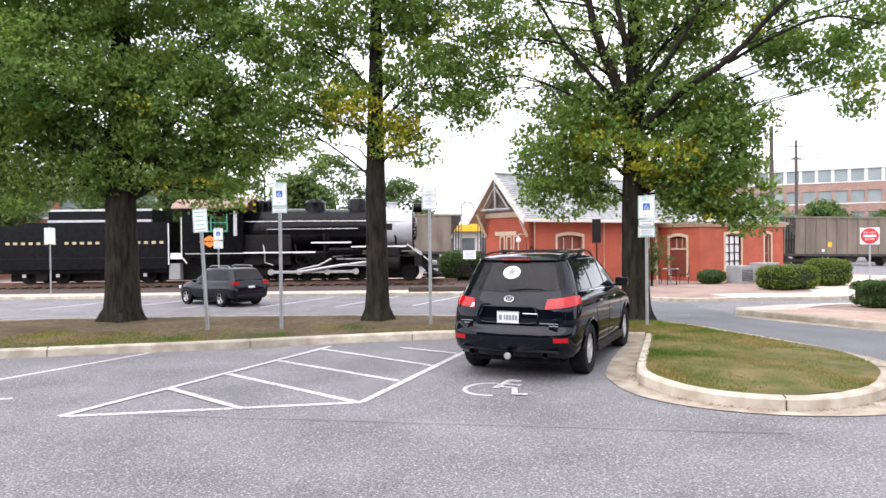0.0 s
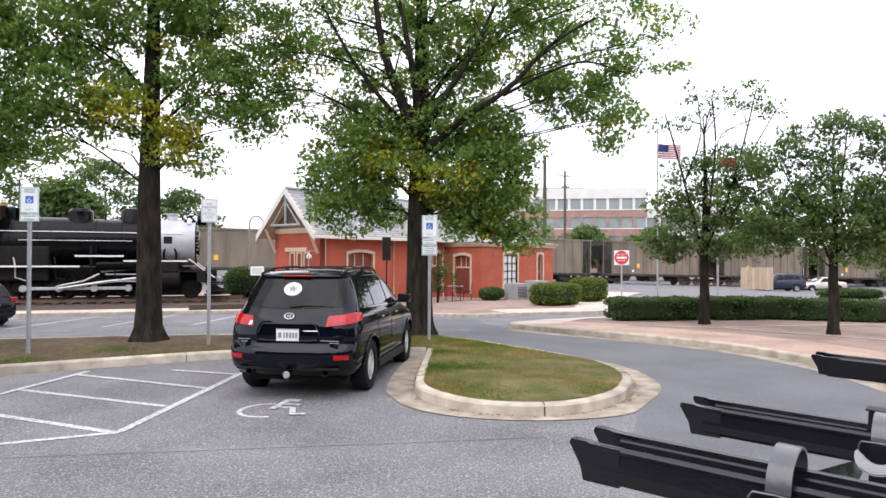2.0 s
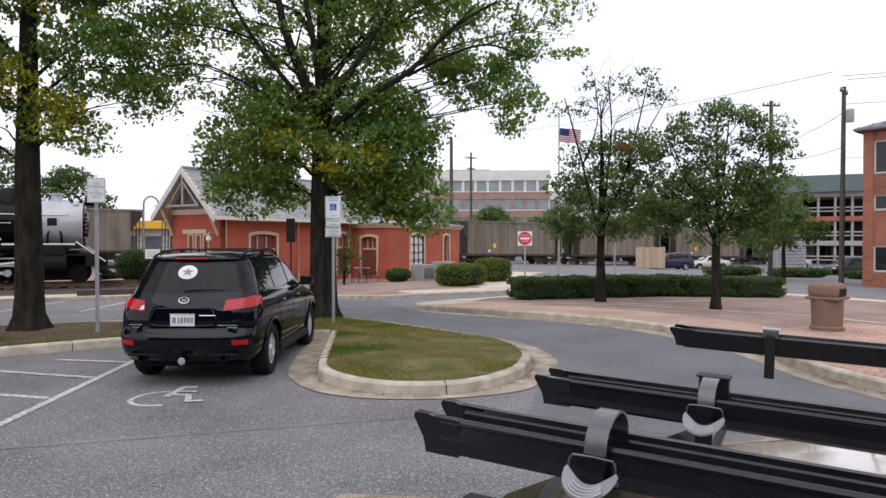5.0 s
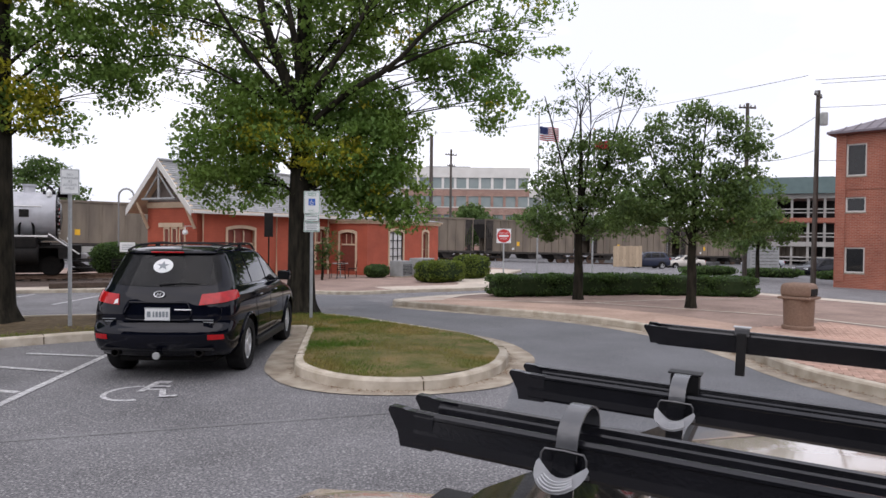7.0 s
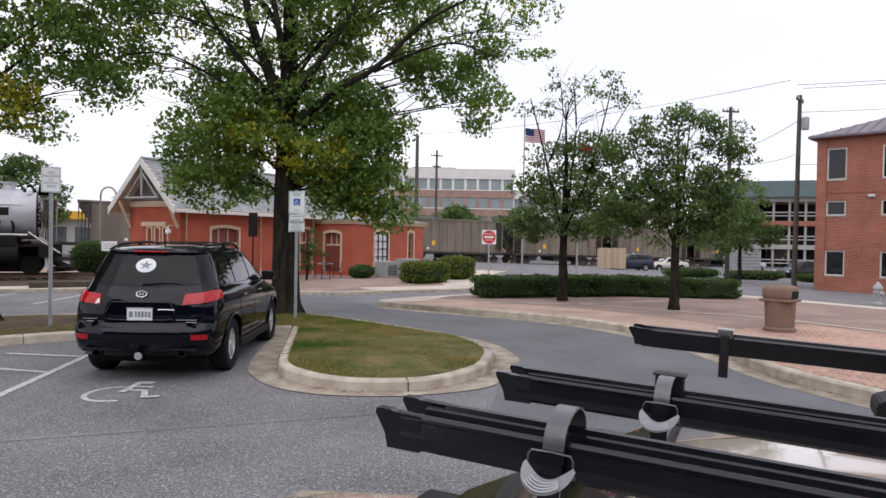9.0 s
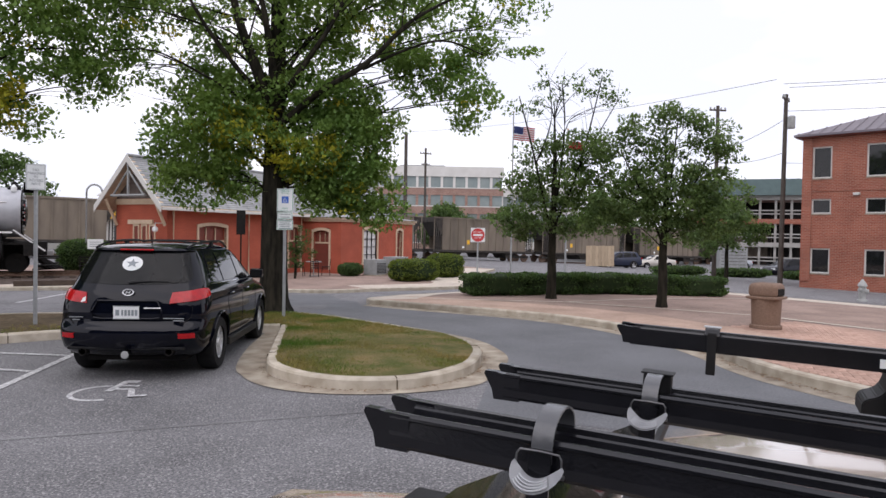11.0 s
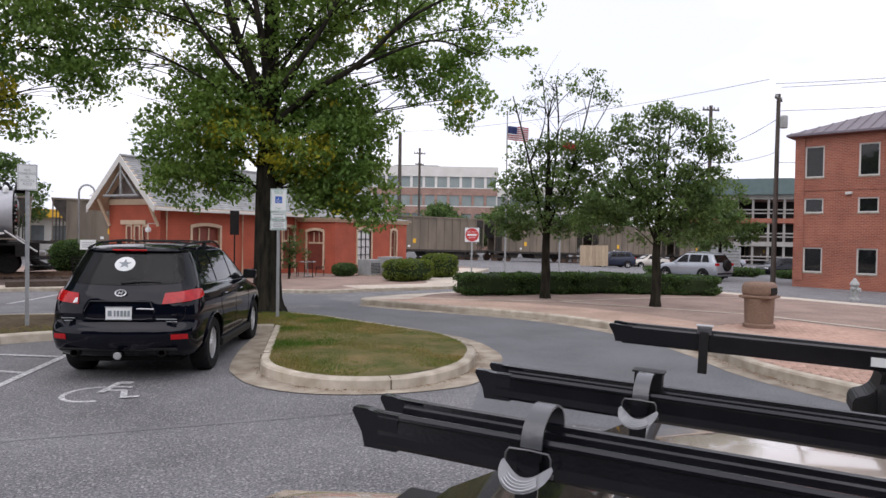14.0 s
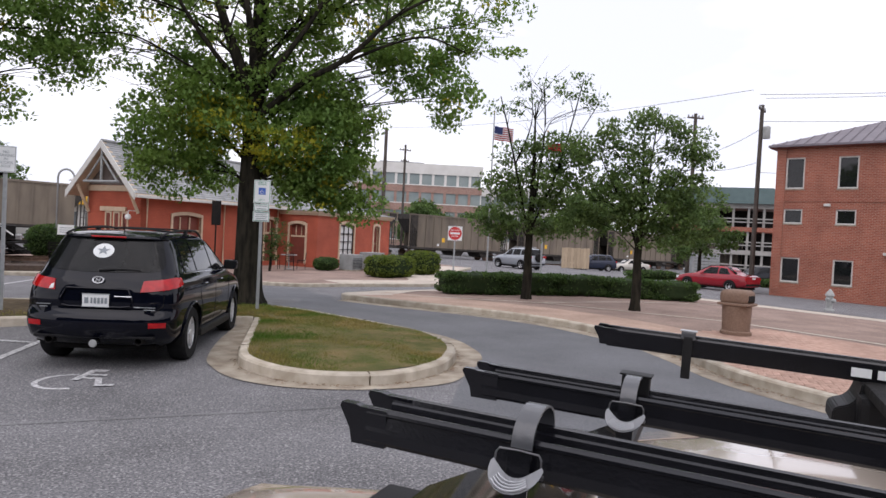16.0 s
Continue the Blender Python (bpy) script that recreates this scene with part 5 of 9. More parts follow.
def wheel(parent, x, y, r, width, side, rim_mat=None, spokes=5):
    """A wheel with its tyre, rim and spokes; side is the outer direction along x."""
    top = empty("wheel", pose(x, y, r))
    top.parent = parent
    w = width / 2
    part("tyre", lathe([(r * 0.62, -w), (r * 0.93, -w), (r, -w * 0.7), (r, w * 0.7), (r * 0.93, w), (r * 0.62, w), (r * 0.60, 0)], 32, "X", cap=False), RUBBER, top, smooth=True)
    o = side * w * 0.86
    bm = lathe([(r * 0.66, o), (r * 0.60, o - side * 0.015), (r * 0.57, o - side * 0.09)], 32, "X", cap=False)
    for k in range(spokes):
        for d in (-0.11, 0.11):
            a = 2 * math.pi * k / spokes + 0.3 + d
            c, s = math.cos(a), math.sin(a)
            t = Vector((0, -s, c)) * r * 0.055
            i, e = Vector((0, c, s)) * r * 0.10, Vector((0, c, s)) * r * 0.61
            ox = Vector((o - side * 0.012, 0, 0))
            vs = [bm.verts.new(v + q) for q in (ox, ox - Vector((side * 0.03, 0, 0))) for v in (i - t * 1.2, e - t, e + t, i + t * 1.2)]
            for f in ((0, 1, 2, 3), (7, 6, 5, 4), (0, 4, 5, 1), (1, 5, 6, 2), (2, 6, 7, 3), (3, 7, 4, 0)):
                bm.faces.new([vs[q] for q in f])
    lathe([(0.001, o + side * 0.004), (r * 0.14, o), (r * 0.16, o - side * 0.03)], 16, "X", bm=bm, cap=False)
    part("rim", bm, rim_mat or ALLOY, top, smooth=True)
    part("brake_disc", lathe([(r * 0.57, o - side * 0.075), (r * 0.57, o - side * 0.085)], 24, "X"), LOCO_DARK, top)
    return top


def arch_trim(parent, x, y, r, side, table=None):
    """The dark opening of a wheel arch on the body's side."""
    bm = bmesh.new()
    pts = [(y + r * math.cos(a), r * 0.96 + r * math.sin(a)) for a in (math.pi * k / 14 for k in range(15))] + [(y - r, 0.32), (y + r, 0.32)]
    xs = [x if table is None else side * (0.005 + float(np.interp(q, [t[0] for t in table], [t[1] for t in table]))) for q, z in pts]
    a = [bm.verts.new((u, q, z)) for u, (q, z) in zip(xs, pts)]
    b = [bm.verts.new((u - side * 0.25, q, z)) for u, (q, z) in zip(xs, pts)]
    bm.faces.new(a)
    bm.faces.new(b[::-1])
    for i in range(len(a)):
        j = (i + 1) % len(a)
        bm.faces.new((a[i], b[i], b[j], a[j]))
    part("wheel_arch", bm, LOCO_DARK, parent)


# Plan outlines of the SUV's body by height: z, half width, rear face, rear corner depth, front face, front corner depth
SUV_RINGS = [(0.27, 0.80, 0.34, 0.30, 4.20, 0.5), (0.32, 0.86, 0.20, 0.34, 4.45, 0.5), (0.40, 0.905, 0.055, 0.40, 4.58, 0.6), (0.50, 0.925, 0.012, 0.42, 4.655, 0.65), (0.60, 0.935, 0.0, 0.42, 4.675, 0.7),
             (0.675, 0.938, 0.012, 0.42, 4.67, 0.7), (0.70, 0.94, 0.055, 0.40, 4.66, 0.7), (0.74, 0.94, 0.088, 0.38, 4.64, 0.7), (0.85, 0.938, 0.088, 0.38, 4.58, 0.75), (0.95, 0.932, 0.098, 0.40, 4.40, 0.9),
             (1.02, 0.922, 0.112, 0.44, 3.95, 0.8), (1.07, 0.912, 0.128, 0.46, 3.52, 0.5), (1.12, 0.895, 0.150, 0.46, 3.33, 0.35), (1.15, 0.872, 0.170, 0.46, 3.26, 0.3), (1.18, 0.852, 0.186, 0.46, 3.20, 0.3),
             (1.24, 0.832, 0.218, 0.46, 3.10, 0.3), (1.34, 0.795, 0.276, 0.46, 2.94, 0.3), (1.44, 0.756, 0.336, 0.45, 2.78, 0.3), (1.54, 0.713, 0.398, 0.42, 2.62, 0.3), (1.60, 0.682, 0.436, 0.40, 2.50, 0.3),
             (1.625, 0.665, 0.400, 0.36, 2.42, 0.3), (1.648, 0.635, 0.405, 0.40, 2.32, 0.3), (1.675, 0.585, 0.50, 0.5, 2.16, 0.35), (1.700, 0.47, 0.68, 0.5, 1.95, 0.4), (1.712, 0.26, 1.0, 0.3, 1.7, 0.3)]


def suv_outline(z, t):
    """A point of the SUV's outline at height z: t runs 0 to 1 round the rear corner, to 2 along the side, to 3 round the front."""
    zs = [r[0] for r in SUV_RINGS]
    w, yr, dr, yf, df = (float(np.interp(z, zs, [r[k] for r in SUV_RINGS])) for k in range(1, 6))
    e = 2 / 3.0
    if t <= 1:
        a = t * math.pi / 2
        x, y = w * max(0.0, math.sin(a)) ** e, yr + dr * (1 - max(0.0, math.cos(a)) ** e)
    elif t <= 2:
        x, y = w, yr + dr + (yf - df - yr - dr) * (t - 1)
    else:
        a = (3 - t) * math.pi / 2
        x, y = w * max(0.0, math.sin(a)) ** e, yf - df * (1 - max(0.0, math.cos(a)) ** e)
    return Vector((x * (1 - 0.012 * (y - 2.1) ** 2), y, z))


def suv_t(z, x=None, y=None):
    """Where on the outline a place lies: by x across the rear, or by y along the side."""
    lo, hi = (0.0, 1.0) if x is not None else (0.0, 3.0)
    for _ in range(30):
        m = (lo + hi) / 2
        p = suv_outline(z, m)
        if (p.x < x) if x is not None else (p.y < y):
            lo = m
        else:
            hi = m
    return (lo + hi) / 2


def suv_patch(edge, side, off=0.004, n=12, m=6, thick=0.003):
    """A panel lying on the body: edge(f, g) gives its outline place (t) and height for f along and g up, each 0 to 1."""
    bm = bmesh.new()
    g = []
    for j in range(m + 1):
        row = []
        for i in range(n + 1):
            t, z = edge(i / n, j / m)
            p = suv_outline(z, t)
            u = suv_outline(z, t + 0.01) - suv_outline(z, max(0.0, t - 0.01))
            v = suv_outline(z + 0.01, t) - suv_outline(z - 0.01, t)
            q = p + u.cross(v).normalized() * off
            row.append(bm.verts.new((side * q.x, q.y, q.z)))
        g.append(row)
    for a, b in zip(g, g[1:]):
        for i in range(n):
            bm.faces.new((a[i], a[i + 1], b[i + 1], b[i]))
    bmesh.ops.remove_doubles(bm, verts=bm.verts[:], dist=0.0004)
    bmesh.ops.solidify(bm, geom=bm.faces[:], thickness=-thick)
    return bm


def suv_line(pts, side, r, off=0.004, seg=6):
    """A thin bar laid on the body through places (x or None, y or None, z)."""
    line = []
    for x, y, z in pts:
        p = suv_outline(z, suv_t(z, x=abs(x)) if x is not None else suv_t(z, y=y))
        line.append((side * (p.x + (off if y is not None else 0)), p.y - (off if x is not None else 0), z))
    return tube(line, r, seg)


def suv():
    yaw = -25.4
    top = tagged(empty("suv", pose(1.713, 9.353, 0.0, 0, 0, yaw)), "glossy blue-black mid-size SUV parked in the accessible bay", "car")
    bm = bmesh.new()
    zs = [r[0] for r in SUV_RINGS]
    zs = [0.27 + 0.03 * k for k in range(27)] + [z for z in zs if z > 1.06]
    zs = sorted(zs + [(a + b) / 2 for a, b in zip(zs, zs[1:]) if a > 1.04])
    ts = [k / 24 for k in range(24)] + [1 + k / 60 for k in range(60)] + [2 + k / 18 for k in range(19)]
    rings = []
    for z in zs:
        half = [suv_outline(z, t) for t in ts]
        loop = half + [Vector((-p.x, p.y, p.z)) for p in half[-2:0:-1]]
        rings.append([bm.verts.new(p) for p in loop])
    n = len(rings[0])
    for a, b in zip(rings, rings[1:]):
        for i in range(n):
            bm.faces.new((a[i], a[(i + 1) % n], b[(i + 1) % n], b[i]))
    bm.faces.new(rings[0][::-1])
    bm.faces.new(rings[-1])
    # wheel arches cut through the sides, their edges drawn to a circle
    for yc in (0.985, 3.685):
        gone = []
        for f in bm.faces:
            c = f.calc_center_median()
            if abs(c.x) > 0.5 and math.hypot(c.y - yc, c.z - 0.37) < 0.40:
                gone.append(f)
        bmesh.ops.delete(bm, geom=gone, context="FACES")
        for v in bm.verts:
            d = math.hypot(v.co.y - yc, v.co.z - 0.37)
            if v.is_boundary and abs(v.co.x) > 0.5 and 0.33 < d < 0.47:
                v.co.y, v.co.z = yc + (v.co.y - yc) * 0.405 / d, 0.37 + (v.co.z - 0.37) * 0.405 / d
    part("body", bm, BLACK_PAINT, top, smooth=True)
    # rear window: curved in plan, rounded at its lower corners
    def rear(f, g):
        z = 1.225 + 0.375 * g - 0.028 * (1 - abs(2 * f - 1) ** 2) * (1 - g)
        w = (0.735 - 0.125 * g) * (1 - 0.10 * max(0.0, 1 - g / 0.22) ** 2)
        return (2 * f - 1) * w, z
    bm = bmesh.new()
    g = []
    for j in range(11):
        row = []
        for i in range(25):
            x, z = rear(i / 24, j / 10)
            p = suv_outline(z, suv_t(z, x=abs(x)))
            row.append(bm.verts.new((x, p.y - 0.006, z + 0.003)))
        g.append(row)
    for a, b in zip(g, g[1:]):
        for i in range(24):
            bm.faces.new((a[i], a[i + 1], b[i + 1], b[i]))
    bmesh.ops.solidify(bm, geom=bm.faces[:], thickness=0.004)
    part("rear_window", bm, GLASS_DARK, top, "dark tinted rear window reflecting the sky", smooth=True)
    part("brake_light", B((-0.21, 0.21, 0.388, 0.41, 1.622, 1.642), bevel=0.006), TAIL_RED, top, "red high brake light strip")
    part("wiper", tube([(-0.02, 0.19, 1.222), (0.12, 0.195, 1.236), (0.26, 0.205, 1.243), (0.46, 0.225, 1.238)], 0.016, 6, r2=0.007), BLACK_PLASTIC, top)
    # oval sticker with a star
    st = part("sticker", lathe([(0.001, 0.004), (0.125, 0.004), (0.125, 0.0)], 28), SIGN_WHITE, top, "white oval sticker with a dark star", pose(-0.03, 0.334, 1.455, 58.0, 0, 0))
    st.scale = (1, 0.82, 1)
    star = bmesh.new()
    star.faces.new([star.verts.new(((0.085 if k % 2 == 0 else 0.035) * math.sin(math.pi * k / 5), (0.085 if k % 2 == 0 else 0.035) * math.cos(math.pi * k / 5), 0.008)) for k in range(10)])
    part("star", star, SIGN_GREY, st)
    for s in (-1, 1):
        def lamp(f, g):
            z0, z1 = 0.968 + 0.055 * f + 0.03 * f ** 4, 1.098 + 0.052 * f - 0.02 * f ** 6
            z = z0 + (z1 - z0) * g
            t0, t1 = suv_t(z, x=0.50 + 0.02 * g), suv_t(z, y=0.50)
            return t0 + (t1 - t0) * f, z
        lens = part("tail_light", suv_patch(lamp, s, 0.012, 16, 6, 0.014), TAIL_RED, top, "red wraparound tail light", smooth=True)
        def clear(f, g):
            z = 0.988 + 0.055 * g - 0.012 * f
            return suv_t(z, x=0.515) + (suv_t(z, x=0.575 - 0.025 * g) - suv_t(z, x=0.515)) * f, z
        part("reversing_lens", suv_patch(clear, s, 0.0145, 4, 4, 0.002), SIGN_WHITE, lens, "clear white reversing lens")
        part("lamp_divider", suv_line([(0.70, None, 0.99), (0.705, None, 1.05), (0.71, None, 1.115)], s, 0.004, 0.012, 5), SIGN_RED, lens)
        def refl(f, g):
            z = 0.545 + 0.06 * g
            return suv_t(z, x=0.625) + (suv_t(z, x=0.80) - suv_t(z, x=0.625)) * f, z
        part("reflector", suv_patch(refl, s, 0.008, 6, 3, 0.01), TAIL_RED, top, "red bumper reflector", smooth=True)
        part("exhaust_tip", lathe([(0.038, 0.0), (0.045, -0.01), (0.050, 0.0), (0.050, 0.16), (0.040, 0.16)], 18, "Y", (s * 0.52, 0.05, 0.375), cap=False), LOCO_DARK, top, smooth=True)
        # panes: quarter, rear door, front door
        for y0, y1, r0, r1 in ((0.78, 1.28, 0.10, 0.0), (1.36, 2.12, 0.0, -0.02), (2.19, 3.02, 0.0, -0.44)):
            def pane(f, g):
                z = 1.20 - 0.022 * (y0 - 0.78) + (0.385 + 0.018 * (y0 - 0.78)) * g
                if y0 > 2:
                    z -= 0.03 * f * (1 - g)
                a, b = y0 + r0 * g, y1 + r1 * g
                return suv_t(z, y=a + (b - a) * f), z
            part("side_window", suv_patch(pane, s, 0.004, 8, 6, 0.003), GLASS_DARK, top, "tinted side window", smooth=True)
        part("window_trim", suv_line([(None, y, 1.182 - 0.022 * (y - 0.7)) for y in (0.72, 1.2, 1.8, 2.4, 3.0)], s, 0.007), CHROME, top)
        part("roof_rail", tube(smooth_line([(s * 0.575, 0.56, 1.65), (s * 0.58, 0.72, 1.685), (s * 0.59, 1.0, 1.718), (s * 0.60, 1.6, 1.738), (s * 0.60, 2.15, 1.725), (s * 0.58, 2.52, 1.63)], 4), 0.015, 8), BLACK_PLASTIC, top, "black roof rail", smooth=True)
        for y in (0.95, 1.95):
            if s > 0:
                part("roof_bar", tube([(-0.59, y, 1.722), (-0.3, y, 1.740), (0.3, y, 1.740), (0.59, y, 1.722)], 0.013, 6), BLACK_PLASTIC, top)
        part("rail_foot", B((-0.02, 0.02, -0.05, 0.05, -0.05, 0.03), bevel=0.01), BLACK_PLASTIC, top, m=pose(s * 0.60, 1.60, 1.71))
        bm = B((-0.11, 0.10, -0.05, 0.07, -0.07, 0.085), bevel=0.04)
        mir = part("door_mirror", bm, BLACK_PAINT, top, m=pose(s * 1.00, 2.84, 1.20), smooth=True)
        part("mirror_glass", B((-0.085, 0.075, -0.056, -0.050, -0.05, 0.065)), GLASS_DARK, mir)
        part("mirror_arm", B((min(s * 0.82, s * 0.93), max(s * 0.82, s * 0.93), 2.82, 2.88, 1.13, 1.17), bevel=0.008), BLACK_PLASTIC, top)
        for y in (1.40, 2.34):
            part("door_handle", tube([(s * 0.920, y, 1.00), (s * 0.947, y + 0.03, 1.005), (s * 0.947, y + 0.17, 1.005), (s * 0.922, y + 0.2, 1.0)], 0.014, 6), BLACK_PAINT, top)
        for y in (1.32, 2.155, 3.10):
            part("door_seam", suv_line([(None, y + (0.10 if y < 1.5 and z < 0.8 else 0), z) for z in (1.16, 1.0, 0.85, 0.70, 0.55, 0.42)], s, 0.0035, 0.001, 4), LOCO_DARK, top)
        part("sill", B((min(s * 0.83, s * 0.925), max(s * 0.83, s * 0.925), 1.42, 3.25, 0.25, 0.36), bevel=0.02), BLACK_PLASTIC, top)
        for y in (0.985, 3.685):
            ow = suv_outline(0.6, suv_t(0.6, y=y)).x
            arch_trim(top, s * (ow - 0.255), y, 0.42, s)
            well = [[(s * (ow - o), y + 0.42 * math.cos(a), 0.37 + 0.42 * math.sin(a)) for a in (math.pi * (k / 16 * 1.16 - 0.08) for k in range(17))] for o in (0.26, 0.02)]
            bm = bmesh.new()
            va, vb = ([bm.verts.new(p) for p in row] for row in well)
            for k in range(16):
                bm.faces.new((va[k], va[k + 1], vb[k + 1], vb[k]))
            part("wheel_liner", bm, LOCO_DARK, top)
            lip = [(s * (suv_outline(z, suv_t(z, y=q)).x + 0.008), q, z) for q, z in ((y + 0.415 * math.cos(a), 0.37 + 0.415 * math.sin(a)) for a in (math.pi * k / 16 for k in range(17)))]
            part("arch_lip", tube(lip, 0.016, 6), BLACK_PAINT, top, smooth=True)
            wheel(top, s * (ow - 0.128), y, 0.362, 0.235, s)
        # exhaust side of the bumper: a step where it wraps to the wheel
        part("bumper_seam", suv_line([(None, 0.56, 0.70), (None, 0.40, 0.715), (0.80, None, 0.71), (0.72, None, 0.705)], s, 0.004, 0.001, 4), LOCO_DARK, top)
    part("bumper_insert", B((-0.70, 0.70, 0.052, 0.12, 0.405, 0.435), bevel=0.008), BLACK_PLASTIC, top, "grey-black bumper trim")
    pts = [(x, suv_outline(z, suv_t(z, x=abs(x))).y - 0.001, z) for x, z in ((-0.76, 0.93), (-0.755, 0.80), (-0.66, 0.715), (0.0, 0.705), (0.66, 0.715), (0.755, 0.80), (0.76, 0.93))]
    part("tailgate_seam", tube(pts, 0.0045, 5), LOCO_DARK, top)
    # moulded frame round the plate
    frame_line = [(-0.40, 0.078, 0.80), (-0.42, 0.085, 0.88), (-0.36, 0.098, 1.005), (0.36, 0.098, 1.005), (0.42, 0.085, 0.88), (0.40, 0.078, 0.80), (0.30, 0.076, 0.785), (-0.30, 0.076, 0.785), (-0.40, 0.078, 0.80)]
    part("plate_surround", tube(frame_line, 0.011, 6), BLACK_PAINT, top, smooth=True)
    plate = part("number_plate", B((-0.155, 0.155, 0.058, 0.068, 0.785, 0.94), bevel=0.003), SIGN_WHITE, top, "white number plate with dark bars")
    for x, hw in ((-0.105, 0.022), (-0.045, 0.010), (-0.005, 0.014), (0.037, 0.014), (0.079, 0.014), (0.121, 0.014)):
        part("plate_bar", B((x - hw, x + hw, 0.052, 0.058, 0.825, 0.895)), SIGN_GREY, plate)
    part("plate_frame", B((-0.16, 0.16, 0.054, 0.066, 0.935, 0.944), (-0.16, 0.16, 0.054, 0.066, 0.781, 0.79)), STEEL, plate)
    part("tailgate_handle", B((0.21, 0.42, 0.062, 0.085, 0.908, 0.924), bevel=0.006), CHROME, top)
    em = part("emblem", lathe([(0.055, -0.004), (0.070, -0.006), (0.070, 0.006), (0.055, 0.004), (0.055, -0.004)], 28, "Y", cap=False), ALLOY, top, "chrome oval emblem", pose(0, 0.118, 1.108, -14, 0, 0))
    em.scale = (1.0, 1, 0.62)
    part("emblem_bar", tube([(-0.028, 0.11, 1.088), (-0.012, 0.11, 1.125)], 0.008, 5, tube([(0.012, 0.11, 1.09), (0.028, 0.11, 1.128)], 0.008, 5, tube([(-0.018, 0.11, 1.104), (0.018, 0.11, 1.111)], 0.007, 5))), ALLOY, top)
    for x0, x1, z in ((0.44, 0.69, 0.79), (0.56, 0.69, 0.762), (-0.69, -0.53, 0.80), (-0.655, -0.565, 0.768)):
        part("badge", B((x0, x1, 0.080, 0.096, z - 0.004, z + 0.004)), STEEL, top, "small chrome badge strip")
    bm = lathe([(0.001, -0.012), (0.04, -0.012), (0.048, 0.0), (0.04, 0.012), (0.001, 0.012)], 22, "Y", (0.03, -0.05, 0.355))
    part("hitch_cover", bm, GREY_METAL, top, "pale round hitch cover", smooth=True)
    part("hitch_bar", B((-0.03, 0.03, -0.04, 0.40, 0.33, 0.38)), LOCO_DARK, top)
    part("underbody", B((-0.62, 0.62, 0.42, 4.3, 0.21, 0.34)), LOCO_DARK, top)
    part("antenna", tube([(0.05, 0.80, 1.68), (0.05, 0.70, 1.93)], 0.006, 6, r2=0.003), BLACK_PLASTIC, top)
    def screen(f, g):
        z = 1.17 + 0.42 * g
        return 2.12 + 0.88 * f, z
    for s in (-1, 1):
        part("windscreen", suv_patch(screen, s, 0.005, 10, 6, 0.003), GLASS_DARK, top, smooth=True)


def plain_car(name, m, T, paint, label, wheels, r, panes, rear_glass, front_glass, lights, plate=True, group="", track=0.78, spare=False, rails=False):
    """A car farther off: body, glass, lamps, wheels and bumpers."""
    top = tagged(empty(name, m), label, "car", group)
    ys = sorted({row[0] for row in T} | {(a[0] + b[0]) / 2 for a, b in zip(T, T[1:])})
    part("body", body_bm(T, ys), paint, top, smooth=True)
    part("rear_window", quad_panel(rear_glass, 0.006), GLASS_DARK, top, "dark rear window")
    part("windscreen", quad_panel(front_glass, 0.006), GLASS_DARK, top, "dark windscreen")
    wm = max(row[1] for row in T)
    for s in (-1, 1):
        for y0, y1, r0, r1 in panes:
            part("side_window", side_pane(T, y0, y1, s, rake0=r0, rake1=r1), GLASS_DARK, top)
        for y in wheels:
            arch_trim(top, s * (wm + 0.006), y, r * 1.13, s)
            wheel(top, s * (wm - 0.068), y, r, 0.2, s)
        for (x0, x1, y0, y1, z0, z1), mt, nm in lights:
            part(nm, B((min(s * x0, s * x1), max(s * x0, s * x1), y0, y1, z0, z1), bevel=0.01), mt, top)
        part("door_mirror", B((-0.09, 0.09, -0.05, 0.05, -0.06, 0.07), bevel=0.03), paint, top, m=pose(s * (wm + 0.07), panes[-1][1] - 0.12, panes_z(T, panes)))
    part("bumper_strip", B((-wm * 0.85, wm * 0.85, -0.02, 0.08, 0.42, 0.52), bevel=0.015), BLACK_PLASTIC, top)
    part("underbody", B((-wm * 0.8, wm * 0.8, 0.3, T[-1][0] - 0.3, 0.18, 0.34)), LOCO_DARK, top)
    if plate:
        part("number_plate", B((-0.16, 0.16, 0.0, 0.02, 0.78, 0.88)), SIGN_WHITE, top)
    if rails:
        for s in (-1, 1):
            zt = max(row[4] for row in T)
            part("roof_rail", tube([(s * 0.56, 0.7, zt - 0.02), (s * 0.56, 0.85, zt + 0.045), (s * 0.56, 2.0, zt + 0.05), (s * 0.56, 2.2, zt - 0.02)], 0.018, 6), STEEL, top)
    return top


def panes_z(T, panes):
    return ring_at(T, panes[-1][1] - 0.3)[8][1] + 0.02


SUV_T = [(0.00, 0.70, 0.42, 0.72, 0.74, 0.5), (0.05, 0.84, 0.34, 1.00, 1.02, 0.55), (0.12, 0.87, 0.30, 1.06, 1.12, 0.60), (0.45, 0.89, 0.28, 1.08, 1.58, 0.62), (0.6, 0.895, 0.27, 1.08, 1.63, 0.63), (1.5, 0.90, 0.26, 1.05, 1.66, 0.64), (2.3, 0.90, 0.26, 1.02, 1.62, 0.63),
         (2.75, 0.90, 0.26, 1.01, 1.36, 0.62), (3.1, 0.895, 0.26, 1.0, 1.08, 0.6), (3.7, 0.87, 0.27, 0.94, 1.0, 0.55), (4.15, 0.80, 0.30, 0.82, 0.86, 0.5), (4.40, 0.62, 0.40, 0.62, 0.64, 0.3)]
SUV_PANES = [(0.55, 1.05, 0.2, -0.02), (1.12, 1.92, 0.0, -0.02), (2.0, 2.85, 0.0, -0.42)]
